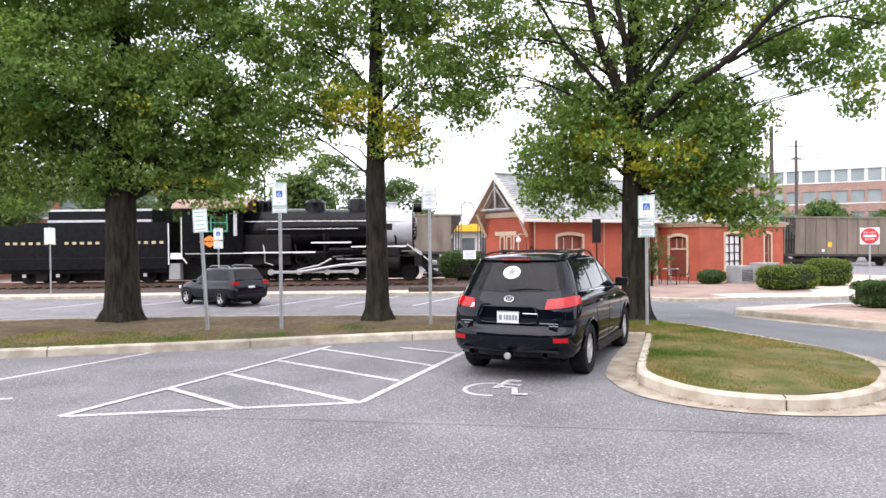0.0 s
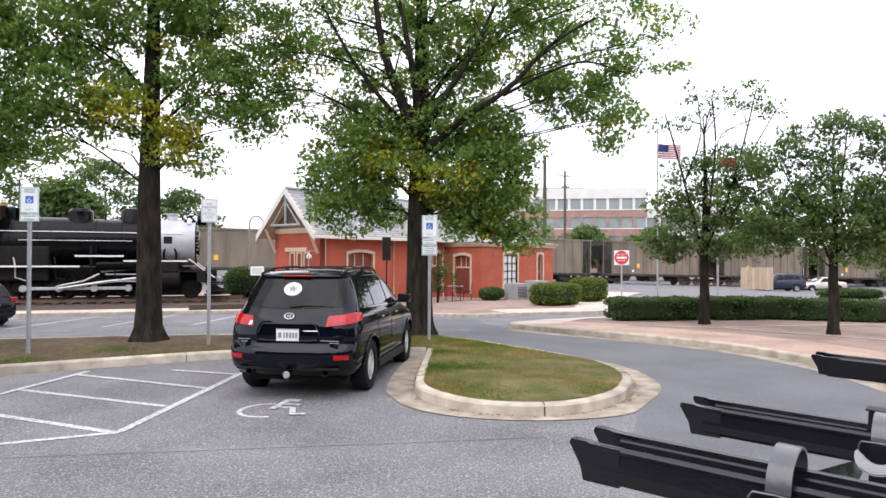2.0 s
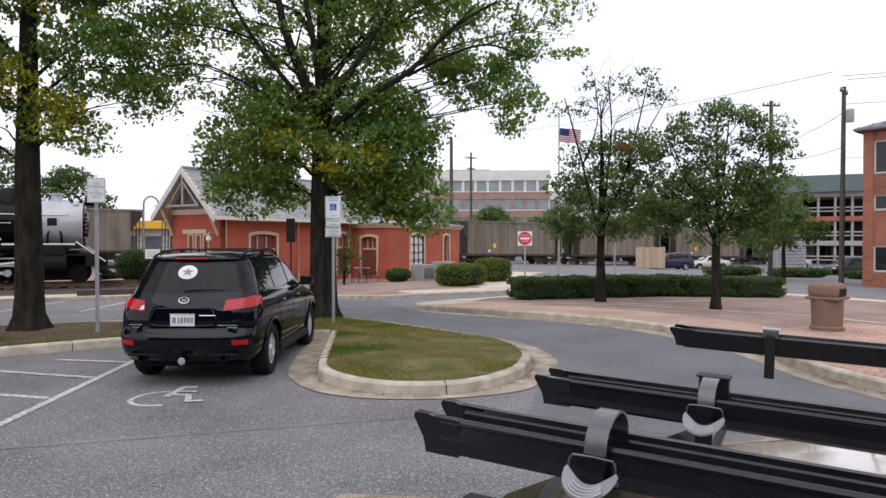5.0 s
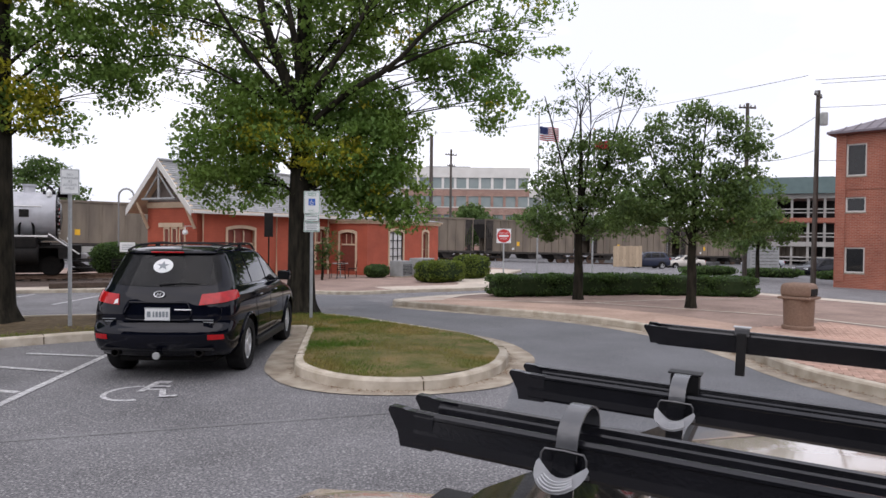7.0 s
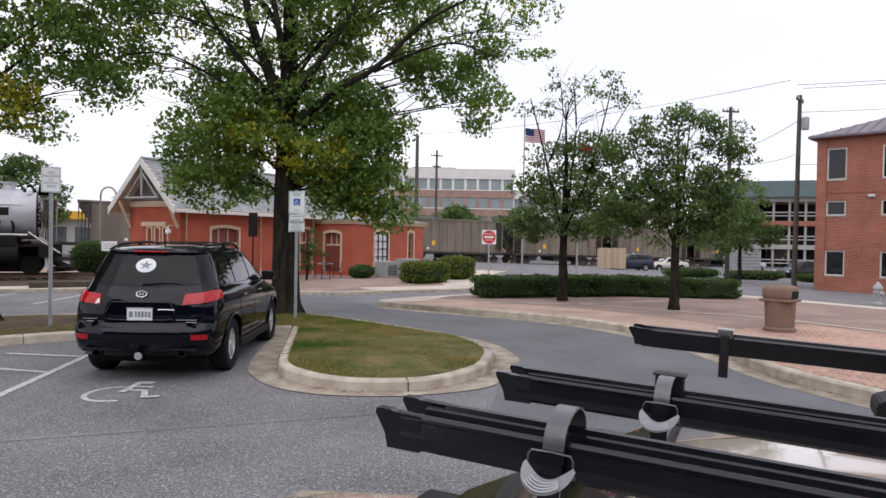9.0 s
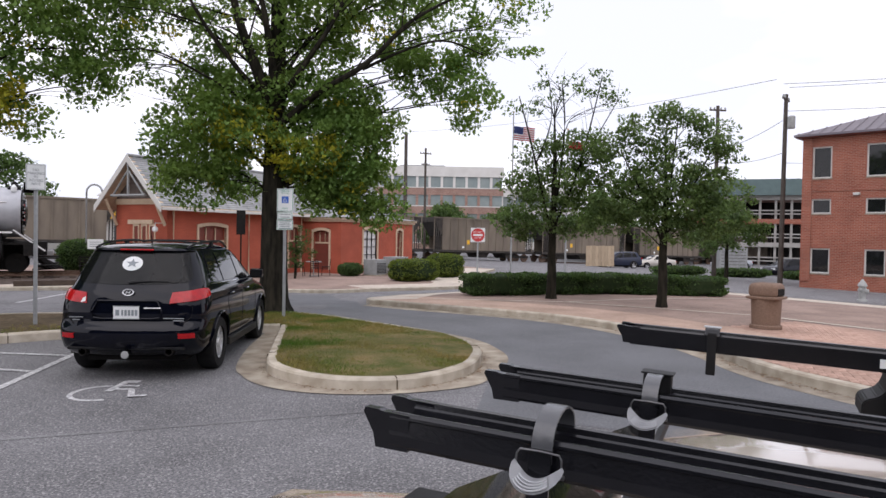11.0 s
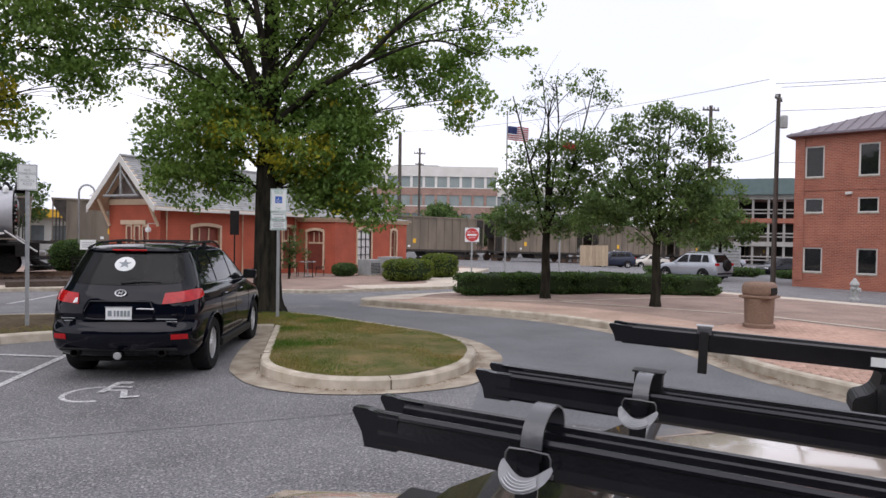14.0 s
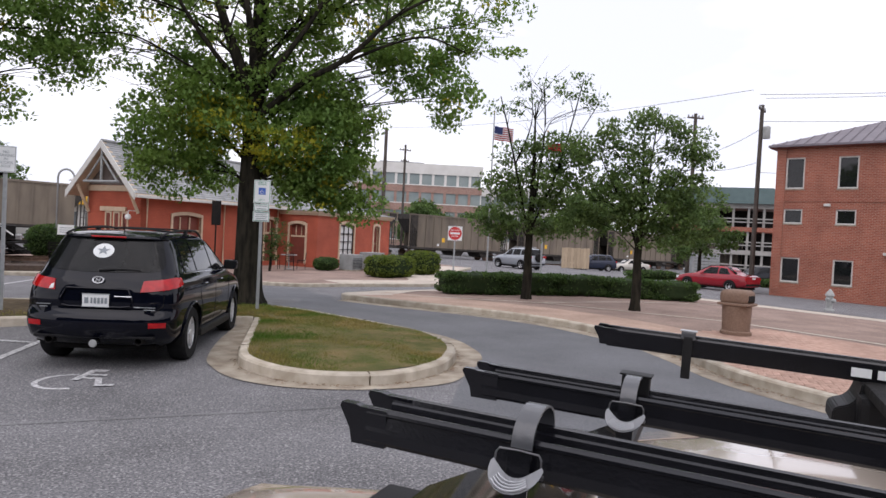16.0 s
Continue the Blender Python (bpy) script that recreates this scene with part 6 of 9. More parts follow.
SUV_REAR = [(-0.70, 0.10, 1.12), (0.70, 0.10, 1.12), (0.58, 0.41, 1.56), (-0.58, 0.41, 1.56)]
SUV_FRONT = [(-0.68, 3.14, 1.06), (0.68, 3.14, 1.06), (0.58, 2.36, 1.60), (-0.58, 2.36, 1.60)]
SUV_LIGHTS = [((0.60, 0.875, 0.02, 0.14, 0.93, 1.08), TAIL_RED, "tail_light"), ((0.50, 0.80, 4.10, 4.26, 0.68, 0.80), SIGN_WHITE, "headlight")]
SEDAN_T = [(0.00, 0.68, 0.42, 0.62, 0.64, 0.4), (0.06, 0.80, 0.34, 0.90, 0.92, 0.5), (0.35, 0.85, 0.28, 0.98, 1.00, 0.55), (0.7, 0.87, 0.25, 0.98, 1.02, 0.58), (1.25, 0.88, 0.24, 0.95, 1.38, 0.58), (1.7, 0.88, 0.24, 0.93, 1.44, 0.59), (2.3, 0.88, 0.24, 0.92, 1.43, 0.59),
           (2.8, 0.88, 0.24, 0.91, 1.22, 0.58), (3.25, 0.875, 0.24, 0.90, 0.97, 0.55), (3.8, 0.85, 0.25, 0.84, 0.90, 0.5), (4.3, 0.78, 0.28, 0.72, 0.76, 0.45), (4.55, 0.60, 0.36, 0.56, 0.58, 0.3)]
SEDAN_PANES = [(0.98, 1.68, 0.28, -0.02), (1.76, 2.75, 0.0, -0.36)]
SEDAN_REAR = [(-0.64, 0.74, 1.03), (0.64, 0.74, 1.03), (0.54, 1.28, 1.395), (-0.54, 1.28, 1.395)]
SEDAN_FRONT = [(-0.66, 3.24, 0.98), (0.66, 3.24, 0.98), (0.54, 2.38, 1.42), (-0.54, 2.38, 1.42)]
SEDAN_LIGHTS = [((0.48, 0.80, 0.04, 0.12, 0.70, 0.86), TAIL_RED, "tail_light"), ((0.48, 0.76, 4.28, 4.42, 0.58, 0.70), SIGN_WHITE, "headlight")]

NAVY = mat("navy_car_paint", (0.022, 0.028, 0.05), (0.026, 0.032, 0.055), 2, 0.15, spec=0.3)
SILVER = mat("silver_car_paint", (0.36, 0.385, 0.42), (0.33, 0.35, 0.385), 2, 0.28, metal=0.4, coat=0.5)
RED_PAINT = mat("red_car_paint", (0.30, 0.010, 0.02), (0.27, 0.010, 0.02), 2, 0.2, coat=0.4)
PALE_PAINT = mat("pale_gold_car_paint", (0.50, 0.47, 0.42), (0.46, 0.43, 0.38), 2, 0.3, metal=0.3, coat=0.5)

suv()
plain_car("car", pose(-6.15, 25.1, gz(-6.15, 25.1), 0, 0, 52) @ Matrix.Scale(0.87, 4), SUV_T, BLACK_PAINT, "black compact SUV parked before the engine", (0.92, 3.5), 0.35, SUV_PANES, SUV_REAR, SUV_FRONT, SUV_LIGHTS, rails=True)


# ---- the beige car with its bicycle carrier ----
def beige_car():
    T = [(-3.05, 0.62, 0.42, 0.70, 0.72, 0.5), (-2.9, 0.82, 0.30, 0.98, 1.00, 0.55), (-2.4, 0.88, 0.26, 1.02, 1.42, 0.58), (-1.8, 0.89, 0.24, 1.0, 1.49, 0.59), (-1.0, 0.89, 0.24, 0.98, 1.505, 0.60), (-0.45, 0.89, 0.24, 0.97, 1.49, 0.59), (-0.28, 0.89, 0.24, 0.96, 1.455, 0.58),
         (0.05, 0.885, 0.24, 1.02, 1.27, 0.60), (0.40, 0.88, 0.24, 1.03, 1.085, 0.62), (0.55, 0.875, 0.25, 1.025, 1.06, 0.6), (1.0, 0.85, 0.26, 0.97, 1.02, 0.55), (1.4, 0.76, 0.30, 0.78, 0.82, 0.5), (1.58, 0.60, 0.40, 0.60, 0.62, 0.3)]
    top = tagged(empty("beige_car", pose(1.782, 1.276, 0, 0, 0, 35.6)), "beige car with three bicycle trays on its roof", "car")
    ys = sorted({r[0] for r in T} | {(a[0] + b[0]) / 2 for a, b in zip(T, T[1:])})
    part("body", body_bm(T, ys), TAN_PAINT, top, smooth=True)
    part("windscreen", quad_panel([(-0.70, 0.36, 1.115), (0.70, 0.36, 1.115), (0.57, -0.25, 1.45), (-0.57, -0.25, 1.45)], 0.008), GLASS_DARK, top, "windscreen reflecting trees")
    part("wiper_cowl", B((-0.72, 0.72, 0.38, 0.50, 1.06, 1.09), bevel=0.01), BLACK_PLASTIC, top)
    for s in (-1, 1):
        for y0, y1, r0, r1 in ((-2.3, -1.55, 0.2, -0.02), (-1.47, -0.1, 0.0, -0.36)):
            part("side_window", side_pane(T, y0, y1, s, rake0=r0, rake1=r1), GLASS_DARK, top)
        for y in (-2.15, 0.62):
            arch_trim(top, s * 0.897, y, 0.37, s)
            wheel(top, s * 0.822, y, 0.325, 0.2, s)
        part("door_mirror", B((-0.09, 0.09, -0.06, 0.05, -0.06, 0.07), bevel=0.03), TAN_PAINT, top, m=pose(s * 0.97, -0.02, 1.0))
        part("tail_light", B((min(s * .55, s * .8), max(s * .55, s * .8), -3.0, -2.88, 0.75, 0.95), bevel=0.02), TAIL_RED, top)
        part("roof_gutter", tube([(s * 0.585, -2.3, 1.45), (s * 0.60, -1.0, 1.487), (s * 0.585, -0.35, 1.462)], 0.012, 6), BLACK_PLASTIC, top)
        part("headlight", B((min(s * .48, s * .74), max(s * .48, s * .74), 1.30, 1.45, 0.60, 0.74), bevel=0.03), SIGN_WHITE, top)
    part("windscreen_trim", tube([(-0.585, -0.27, 1.455), (0, -0.29, 1.475), (0.585, -0.27, 1.455)], 0.010, 6), BLACK_PLASTIC, top)
    # cross bars
    for y in (-0.765, -1.55):
        part("cross_bar", B((-0.66, 0.82, y - 0.03, y + 0.03, 1.565, 1.592), bevel=0.008), LOCO_DARK, top, "black square roof bar")
        for s in (-1, 1):
            part("bar_foot", B((s * 0.60 - 0.05, s * 0.60 + 0.05, y - 0.045, y + 0.045, 1.44, 1.57), bevel=0.02), BLACK_PLASTIC, top)
    return top


def bike_tray(x, y, z, strap_y, name_label, flip=False, bars=False):
    """A bicycle tray of ribbed black channel; x, y is the near wall's tip in the car's frame."""
    carf = pose(1.782, 1.276, 0, 0, 0, 35.6)
    top = tagged(empty("bike_tray", carf @ pose(x, y, z - 0.046, 1.9)), name_label, "bike carrier", "bicycle trays on the beige car")
    L, w, h = 1.38, 0.074, 0.046
    # channel section with ribs, swept along the tray
    half = [(0.0, 0.006), (-0.0018, 0.010), (-0.0018, h * 0.45), (0.0005, h - 0.008), (-0.0015, h - 0.006), (-0.001, h - 0.003), (0.004, h), (0.010, h - 0.001), (0.0115, h - 0.007), (0.0145, h - 0.009), (0.0165, h - 0.018), (0.0205, h - 0.0205), (0.0215, h - 0.028), (0.0265, 0.013)]
    sec = half + [(w - p, q) for p, q in half[::-1]]
    if flip:
        sec = [(0.0, 0.0), (0.0, h - 0.004)] + sec[6:]
    bm = bmesh.new()
    a = [bm.verts.new((p, -0.035, q)) for p, q in sec]
    b = [bm.verts.new((p, -L, q)) for p, q in sec]
    for i in range(len(sec)):
        j = (i + 1) % len(sec)
        bm.faces.new((a[i], a[j], b[j], b[i]))
    bm.faces.new(a[::-1])
    bm.faces.new(b)
    part("channel", bm, TRAY_BLACK, top, "ribbed black aluminium channel")
    for e, yy in ((1, 0.0), (-1, -L)):
        cap = bmesh.new()
        for x0, x1 in ((-0.0012, 0.011), (w - 0.011, w + 0.0012)):
            pts = [(yy - e * 0.060, 0.0035), (yy - e * 0.018, 0.003), (yy - e * 0.014, h * 0.42), (yy, h * 0.92), (yy - e * 0.002, h + 0.0012), (yy - e * 0.020, h + 0.0012), (yy - e * 0.026, h - 0.0005), (yy - e * 0.060, h - 0.001)]
            f0 = [cap.verts.new((x0, p, q)) for p, q in pts]
            f1 = [cap.verts.new((x1, p, q)) for p, q in pts]
            cap.faces.new(f0)
            cap.faces.new(f1[::-1])
            for i in range(len(pts)):
                j = (i + 1) % len(pts)
                cap.faces.new((f0[i], f1[i], f1[j], f0[j]))
        B((0.0, w, min(yy - e * 0.060, yy - e * 0.02), max(yy - e * 0.060, yy - e * 0.02), 0.0035, 0.009), bm=cap)
        part("end_cap", cap, TRAY_BLACK, top, "black moulded end cap")
    sy = strap_y - y
    sw = 0.0112
    # strap looped over the tray, thick enough to read as rubber
    def band(path, y0, y1, t, name, mt, lab, parent=None):
        bm = bmesh.new()
        P = [Vector((px, 0, pz)) for px, pz in path]
        o, i_ = [], []
        for k, p in enumerate(P):
            d = (P[min(k + 1, len(P) - 1)] - P[max(k - 1, 0)]).normalized()
            n = Vector((-d.z, 0, d.x)) * t
            o.append((p + n, p))
        rows = [[bm.verts.new((q.x, yy, q.z)) for q, yy in ((u, y0), (u, y1), (v, y1), (v, y0))] for u, v in o]
        for r0, r1 in zip(rows, rows[1:]):
            for k in range(4):
                bm.faces.new((r0[k], r0[(k + 1) % 4], r1[(k + 1) % 4], r1[k]))
        bm.faces.new(rows[0][::-1])
        bm.faces.new(rows[-1])
        return part(name, bm, mt, top if parent is None else parent, lab, smooth=True)
    if not flip:
        hump = 0.030 if bars is None else 0.024
        loop = [(w + 0.006, 0.01), (w + 0.006, h * 0.9)] + [(w / 2 + (w / 2 + 0.006) * math.cos(a), h * 0.9 + hump * math.sin(a)) for a in (math.pi * k / 12 for k in range(1, 12))] + [(-0.006, h * 0.9), (-0.009, 0.026)]
        band(loop[::-1], sy - sw, sy + sw, 0.003, "strap", STRAP_GREY, "grey rubber strap looped over the tray")
        band([(-0.0185, -0.040), (-0.0165, -0.02), (-0.0135, 0.012), (-0.0125, 0.030), (-0.0095, 0.039)], sy - sw * 1.03, sy + sw * 1.03, 0.003, "ladder", TRAY_BLACK, "black strap end through the buckle")
        # buckle: a wide ribbed lever, curved like a scoop
        bm = bmesh.new()
        sc = [(math.sin(math.pi * k / 12), math.cos(math.pi * k / 12)) for k in range(13)]
        outer = [bm.verts.new((-0.021 - 0.024 * a, sy + 0.0275 * b + 0.003 * a, 0.025 - 0.021 * a)) for a, b in sc]
        inner = [bm.verts.new((-0.019 - 0.007 * a, sy + (0.0165 + 0.0085 * (1 - a) ** 2) * b + 0.001 * a, 0.028 - 0.0135 * a)) for a, b in sc]
        for k in range(12):
            bm.faces.new((outer[k], outer[k + 1], inner[k + 1], inner[k]))
        bmesh.ops.solidify(bm, geom=bm.faces[:], thickness=0.006)
        bk = part("buckle", bm, SILVER_PLASTIC, top, "silver ribbed cam buckle", smooth=True)
        for g in range(4):
            f = 0.30 + 0.17 * g
            arc = [(math.sin(a), math.cos(a)) for a in (math.pi * (0.24 + 0.52 * k / 10) for k in range(11))]
            rib = [(-0.0215 - (0.007 + 0.018 * f) * a, sy + (0.0170 + 0.0095 * f) * b + (0.001 + 0.003 * f) * a, 0.0290 - 0.003 * f - (0.0130 + 0.0085 * f) * a) for a, b in arc]
            part("rib", tube(rib, 0.0011, 5), SILVER_PLASTIC, bk)
        link = [(-0.019, -0.0245, 0.015), (-0.0175, -0.0235, 0.034), (-0.0165, -0.0205, 0.0385), (-0.0160, 0.0, 0.0392), (-0.0165, 0.0205, 0.0385), (-0.0175, 0.0235, 0.034), (-0.019, 0.0245, 0.015)]
        part("wire_link", tube([(px, sy + py, pz) for px, py, pz in link], 0.0011, 6), WIRE_STEEL, bk, "bent steel wire link")
        for e in (-1, 1):
            part("hinge_pin", tube([(-0.020, sy + e * 0.0215, 0.018), (-0.020, sy + e * 0.0275, 0.018)], 0.0026, 7), WIRE_STEEL, bk)
        # collar on the far wall of the second tray
        if bars is not None:
            part("strap_socket", B((w - 0.016, w + 0.008, sy - 0.021, sy + 0.021, h - 0.012, h + 0.019), bevel=0.004), BLACK_PLASTIC, top)
            part("socket_lip", B((w - 0.019, w + 0.010, sy - 0.024, sy + 0.024, h + 0.0185, h + 0.0215), bevel=0.0012), BLACK_PLASTIC, top)
    else:
        part("strap", B((-0.008, -0.002, sy - 0.011, sy + 0.011, -0.054, h + 0.004), bevel=0.0029), BLACK_PLASTIC, top, "black strap end hanging from the tray")
        part("strap_socket", B((-0.006, 0.014, sy - 0.017, sy + 0.017, h - 0.004, h + 0.017), bevel=0.004), STRAP_GREY, top)
        part("socket_lip", B((-0.007, 0.016, sy - 0.020, sy + 0.020, h + 0.0165, h + 0.0195), bevel=0.0012), SILVER_PLASTIC, top)
        for k in range(5):
            y0 = -0.585 - k * 0.052
            part("maker_mark", B((-0.0055, -0.0015, y0 - 0.040, y0, 0.010, 0.030)), SIGN_WHITE, top, "white block of lettering")
        # mount foot: an upright with a toe that flares out at its base
        prof = [(-0.553, -0.100), (-0.553, -0.070), (-0.562, -0.060), (-0.582, -0.053), (-0.596, -0.040), (-0.603, -0.022), (-0.606, -0.001), (-0.690, -0.001), (-0.690, -0.100)]
        bm = bmesh.new()
        f0 = [bm.verts.new((-0.024, p, q)) for p, q in prof]
        f1 = [bm.verts.new((0.095, p, q)) for p, q in prof]
        bm.faces.new(f0)
        bm.faces.new(f1[::-1])
        for k in range(len(prof)):
            n = (k + 1) % len(prof)
            bm.faces.new((f0[k], f1[k], f1[n], f0[n]))
        bmesh.ops.recalc_face_normals(bm, faces=bm.faces[:])
        bmesh.ops.bevel(bm, geom=bm.edges[:], offset=0.003, segments=2, affect='EDGES', clamp_overlap=True)
        part("mount_foot", bm, BLACK_PLASTIC, top, "black moulded mount foot")
    return top


beige_car()
bike_tray(-0.497, -0.051, 1.679, -0.270, "black roof bicycle tray with silver strap buckle", bars=None)
bike_tray(-0.157, -0.066, 1.665, -0.326, "black roof bicycle tray with silver strap buckle")
bike_tray(0.62, -0.125, 1.657, -0.358, "black roof bicycle tray with white lettering blocks on its side", flip=True)


# ---- steam engine and tender ----
def locomotive():
    Y, R0 = 35.6, -0.05
    top = tagged(empty("steam_locomotive", pose(0, Y, R0)), "black steam locomotive with silver smokebox on display", "locomotive")
    n = -1  # near side faces the forecourt
    cz = 2.61
    # boiler with bands
    bm = lathe([(1.06, -9.2), (1.13, -9.1), (1.13, -6.4), (1.09, -5.4), (1.07, -2.9), (1.05, -2.88)], 40, "X", (0, 0, cz))
    part("boiler", bm, LOCO_BLACK, top, "glossy black boiler barrel", smooth=True)
    part("smokebox", lathe([(1.05, -2.88), (1.085, -2.86), (1.085, -0.75), (1.06, -0.68)], 40, "X", (0, 0, cz)), LOCO_GREY, top, "silver graphite smokebox", smooth=True)
    part("smokebox_front", lathe([(1.06, -0.69), (1.05, -0.62), (0.66, -0.60), (0.60, -0.52), (0.25, -0.46), (0.001, -0.46)], 40, "X", (0, 0, cz), cap=False), LOCO_BLACK, top, "black smokebox front with round door", smooth=True)
    for x in (-8.4, -7.3, -6.2, -5.0, -3.9):
        part("boiler_band", lathe([(1.135 if x < -6.3 else 1.10, x - 0.03), (1.145 if x < -6.3 else 1.112, x), (1.135 if x < -6.3 else 1.10, x + 0.03)], 40, "X", (0, 0, cz), cap=False), LOCO_BLACK, top)
    for k in range(14):
        a = 2 * math.pi * k / 14
        part("door_dog", B((-0.62, -0.55, 0.76 * math.cos(a) - 0.04, 0.76 * math.cos(a) + 0.04, cz + 0.76 * math.sin(a) - 0.04, cz + 0.76 * math.sin(a) + 0.04)), LOCO_ROD, top)
    # along the top
    part("chimney", lathe([(0.30, 0.85), (0.24, 0.95), (0.24, 1.30), (0.29, 1.36), (0.29, 1.42), (0.22, 1.42)], 24, "Z", (-1.75, 0, cz)), LOCO_GREY, top, "short silver smokestack", smooth=True)
    for x, r, h, nm in ((-3.55, 0.50, 1.64, "steam_dome"), (-5.75, 0.54, 1.60, "sand_dome")):
        part(nm, lathe([(r * 1.12, 0.80), (r, 1.0), (r * 0.98, h - 0.18), (r * 0.75, h - 0.04), (0.001, h)], 28, "Z", (x, 0, cz), cap=False), LOCO_BLACK, top, "rounded black dome", smooth=True)
    for x in (-8.55, -8.05):
        part("safety_valve", lathe([(0.27, 0.85), (0.27, 1.36), (0.24, 1.52), (0.10, 1.60), (0.001, 1.60)], 18, "Z", (x, n * 0.12, cz), cap=False), LOCO_BLACK, top, smooth=True)
    part("whistle", tube([(-4.7, 0, cz + 0.95), (-4.7, 0, cz + 1.28)], 0.07, 10, r2=0.03), LOCO_BLACK, top)
    part("bell", lathe([(0.04, 1.38), (0.12, 1.30), (0.15, 1.12), (0.22, 1.05), (0.20, 1.05)], 18, "Z", (-0.95, 0, cz)), LOCO_BLACK, top, smooth=True)
    hl = lathe([(0.001, -0.02), (0.24, 0.0), (0.24, 0.40), (0.20, 0.42)], 24, "X", (-0.62, 0, cz + 1.12))
    part("headlight", hl, LOCO_BLACK, top, "black drum headlight", smooth=True)
    part("headlight_lens", lathe([(0.001, 0.42), (0.19, 0.41), (0.19, 0.40)], 20, "X", (-0.62, 0, cz + 1.12), cap=False), SIGN_WHITE, top)
    part("marker_lamp", lathe([(0.05, -0.14), (0.11, -0.10), (0.12, 0.08), (0.06, 0.16), (0.03, 0.2)], 14, "Z", (-0.95, n * 0.62, cz + 1.0)), SIGN_WHITE, top, "white marker lamp", smooth=True)
    part("generator", lathe([(0.14, -0.25), (0.16, -0.2), (0.16, 0.2), (0.14, 0.25)], 16, "X", (-0.95, n * 0.3, cz + 1.0)), LOCO_BLACK, top, smooth=True)
    part("number_panel", B((-2.05, -1.68, n * 1.08 - 0.02, n * 1.08 + 0.05, cz - 0.05, cz + 0.28)), LOCO_DARK, top, "dark panel on the smokebox side")
    bm = bmesh.new()
    tube([(-2.05 + 0.27 * (1 + math.cos(a)), n * 1.0, cz - 0.55 + 0.40 * math.sin(a)) for a in (math.pi * k / 12 for k in range(13))], 0.05, 8, bm)
    tube([(-2.05, n * 1.0, cz - 0.9), (-2.05, n * 1.0, cz - 0.55)], 0.05, 8, bm)
    tube([(-1.51, n * 1.0, cz - 0.9), (-1.51, n * 1.0, cz - 0.55)], 0.05, 8, bm)
    part("steam_pipe", bm, LOCO_BLACK, top, smooth=True)
    # rails and boards down the side
    part("handrail", tube([(-9.1, n * 1.10, cz + 0.45), (-6, n * 1.07, cz + 0.45), (-1.2, n * 1.03, cz + 0.42)], 0.022, 6), LOCO_WHITE, top, "white pipe handrail")
    part("pipe", tube([(-8.0, n * 1.17, cz + 0.05), (-3.4, n * 1.12, cz + 0.05)], 0.018, 6), LOCO_ROD, top)
    for x0, x1, z in ((-12.0, -5.5, 1.53), (-5.7, -3.7, 2.0), (-3.7, -0.95, 1.78)):
        part("running_board", B((x0, x1, n * 1.5, n * 0.9, z - 0.07, z - 0.01)), LOCO_BLACK, top)
        part("board_edge", B((x0, x1, n * 1.515, n * 1.5 - 0.0, z - 0.075, z + 0.0)), LOCO_WHITE, top, "white painted board edge")
    part("air_tank", lathe([(0.001, -4.9), (0.22, -4.85), (0.24, -4.75), (0.24, -3.3), (0.22, -3.2), (0.001, -3.15)], 18, "X", (0, n * 1.2, 1.55), cap=False), LOCO_BLACK, top, smooth=True)
    part("air_pump", lathe([(0.2, 0), (0.2, 0.4), (0.14, 0.42), (0.14, 0.55), (0.22, 0.57), (0.22, 0.95)], 16, "Z", (-5.0, n * 1.1, 1.5)), LOCO_BLACK, top, smooth=True)
    for x in (-8.2, -6.6, -5.2, -4.2, -2.4):
        part("hanging_pipe", tube([(x, n * 1.12, 1.9), (x + 0.1, n * 1.2, 1.45), (x + 0.1, n * 1.2, 1.0), (x + 0.5, n * 1.15, 0.85)], 0.035, 6), LOCO_DARK if x > -7 else LOCO_ROD, top)
    # cab with window openings
    x0, x1 = -12.1, -9.1
    for s in (-1, 1):
        part("cab_side", B((x0, x1, s * 1.5 - 0.03, s * 1.5 + 0.03, 1.5, 2.55), (x0, x0 + 0.55, s * 1.5 - 0.03, s * 1.5 + 0.03, 2.55, 3.75), (x1 - 0.75, x1, s * 1.5 - 0.03, s * 1.5 + 0.03, 2.55, 3.75), (x0 + 0.55, x1 - 0.75, s * 1.5 - 0.03, s * 1.5 + 0.03, 3.45, 3.75)), LOCO_BLACK, top)
        bm = B((x0 + 0.55, x0 + 0.62, s * 1.5 - 0.02, s * 1.5 + 0.045, 2.55, 3.45), (x1 - 0.82, x1 - 0.75, s * 1.5 - 0.02, s * 1.5 + 0.045, 2.55, 3.45), (x0 + 0.62, x1 - 0.82, s * 1.5 - 0.02, s * 1.5 + 0.045, 2.55, 2.62), (x0 + 1.38, x0 + 1.44, s * 1.5 - 0.02, s * 1.5 + 0.04, 2.62, 3.45), (x0 + 0.62, x1 - 0.82, s * 1.5 - 0.02, s * 1.5 + 0.04, 3.0, 3.04))
        part("window_frame", bm, SIGN_GREEN, top, "green painted window frame")
    part("cab_front", B((x1 - 0.06, x1, -1.47, 1.47, 1.5, 3.75)), LOCO_BLACK, top)
    part("cab_floor", B((x0, x1, -1.47, 1.47, 1.3, 1.5)), LOCO_BLACK, top)
    arcp = [(-1.72, 3.72), (-1.4, 3.95), (-0.8, 4.16), (0, 4.25), (0.8, 4.16), (1.4, 3.95), (1.72, 3.72)]
    bm = bmesh.new()
    va = [[bm.verts.new((xx, y, z + dz)) for y, z in arcp] for xx in (x0 - 0.5, x1 + 0.25) for dz in (0, 0.06)]
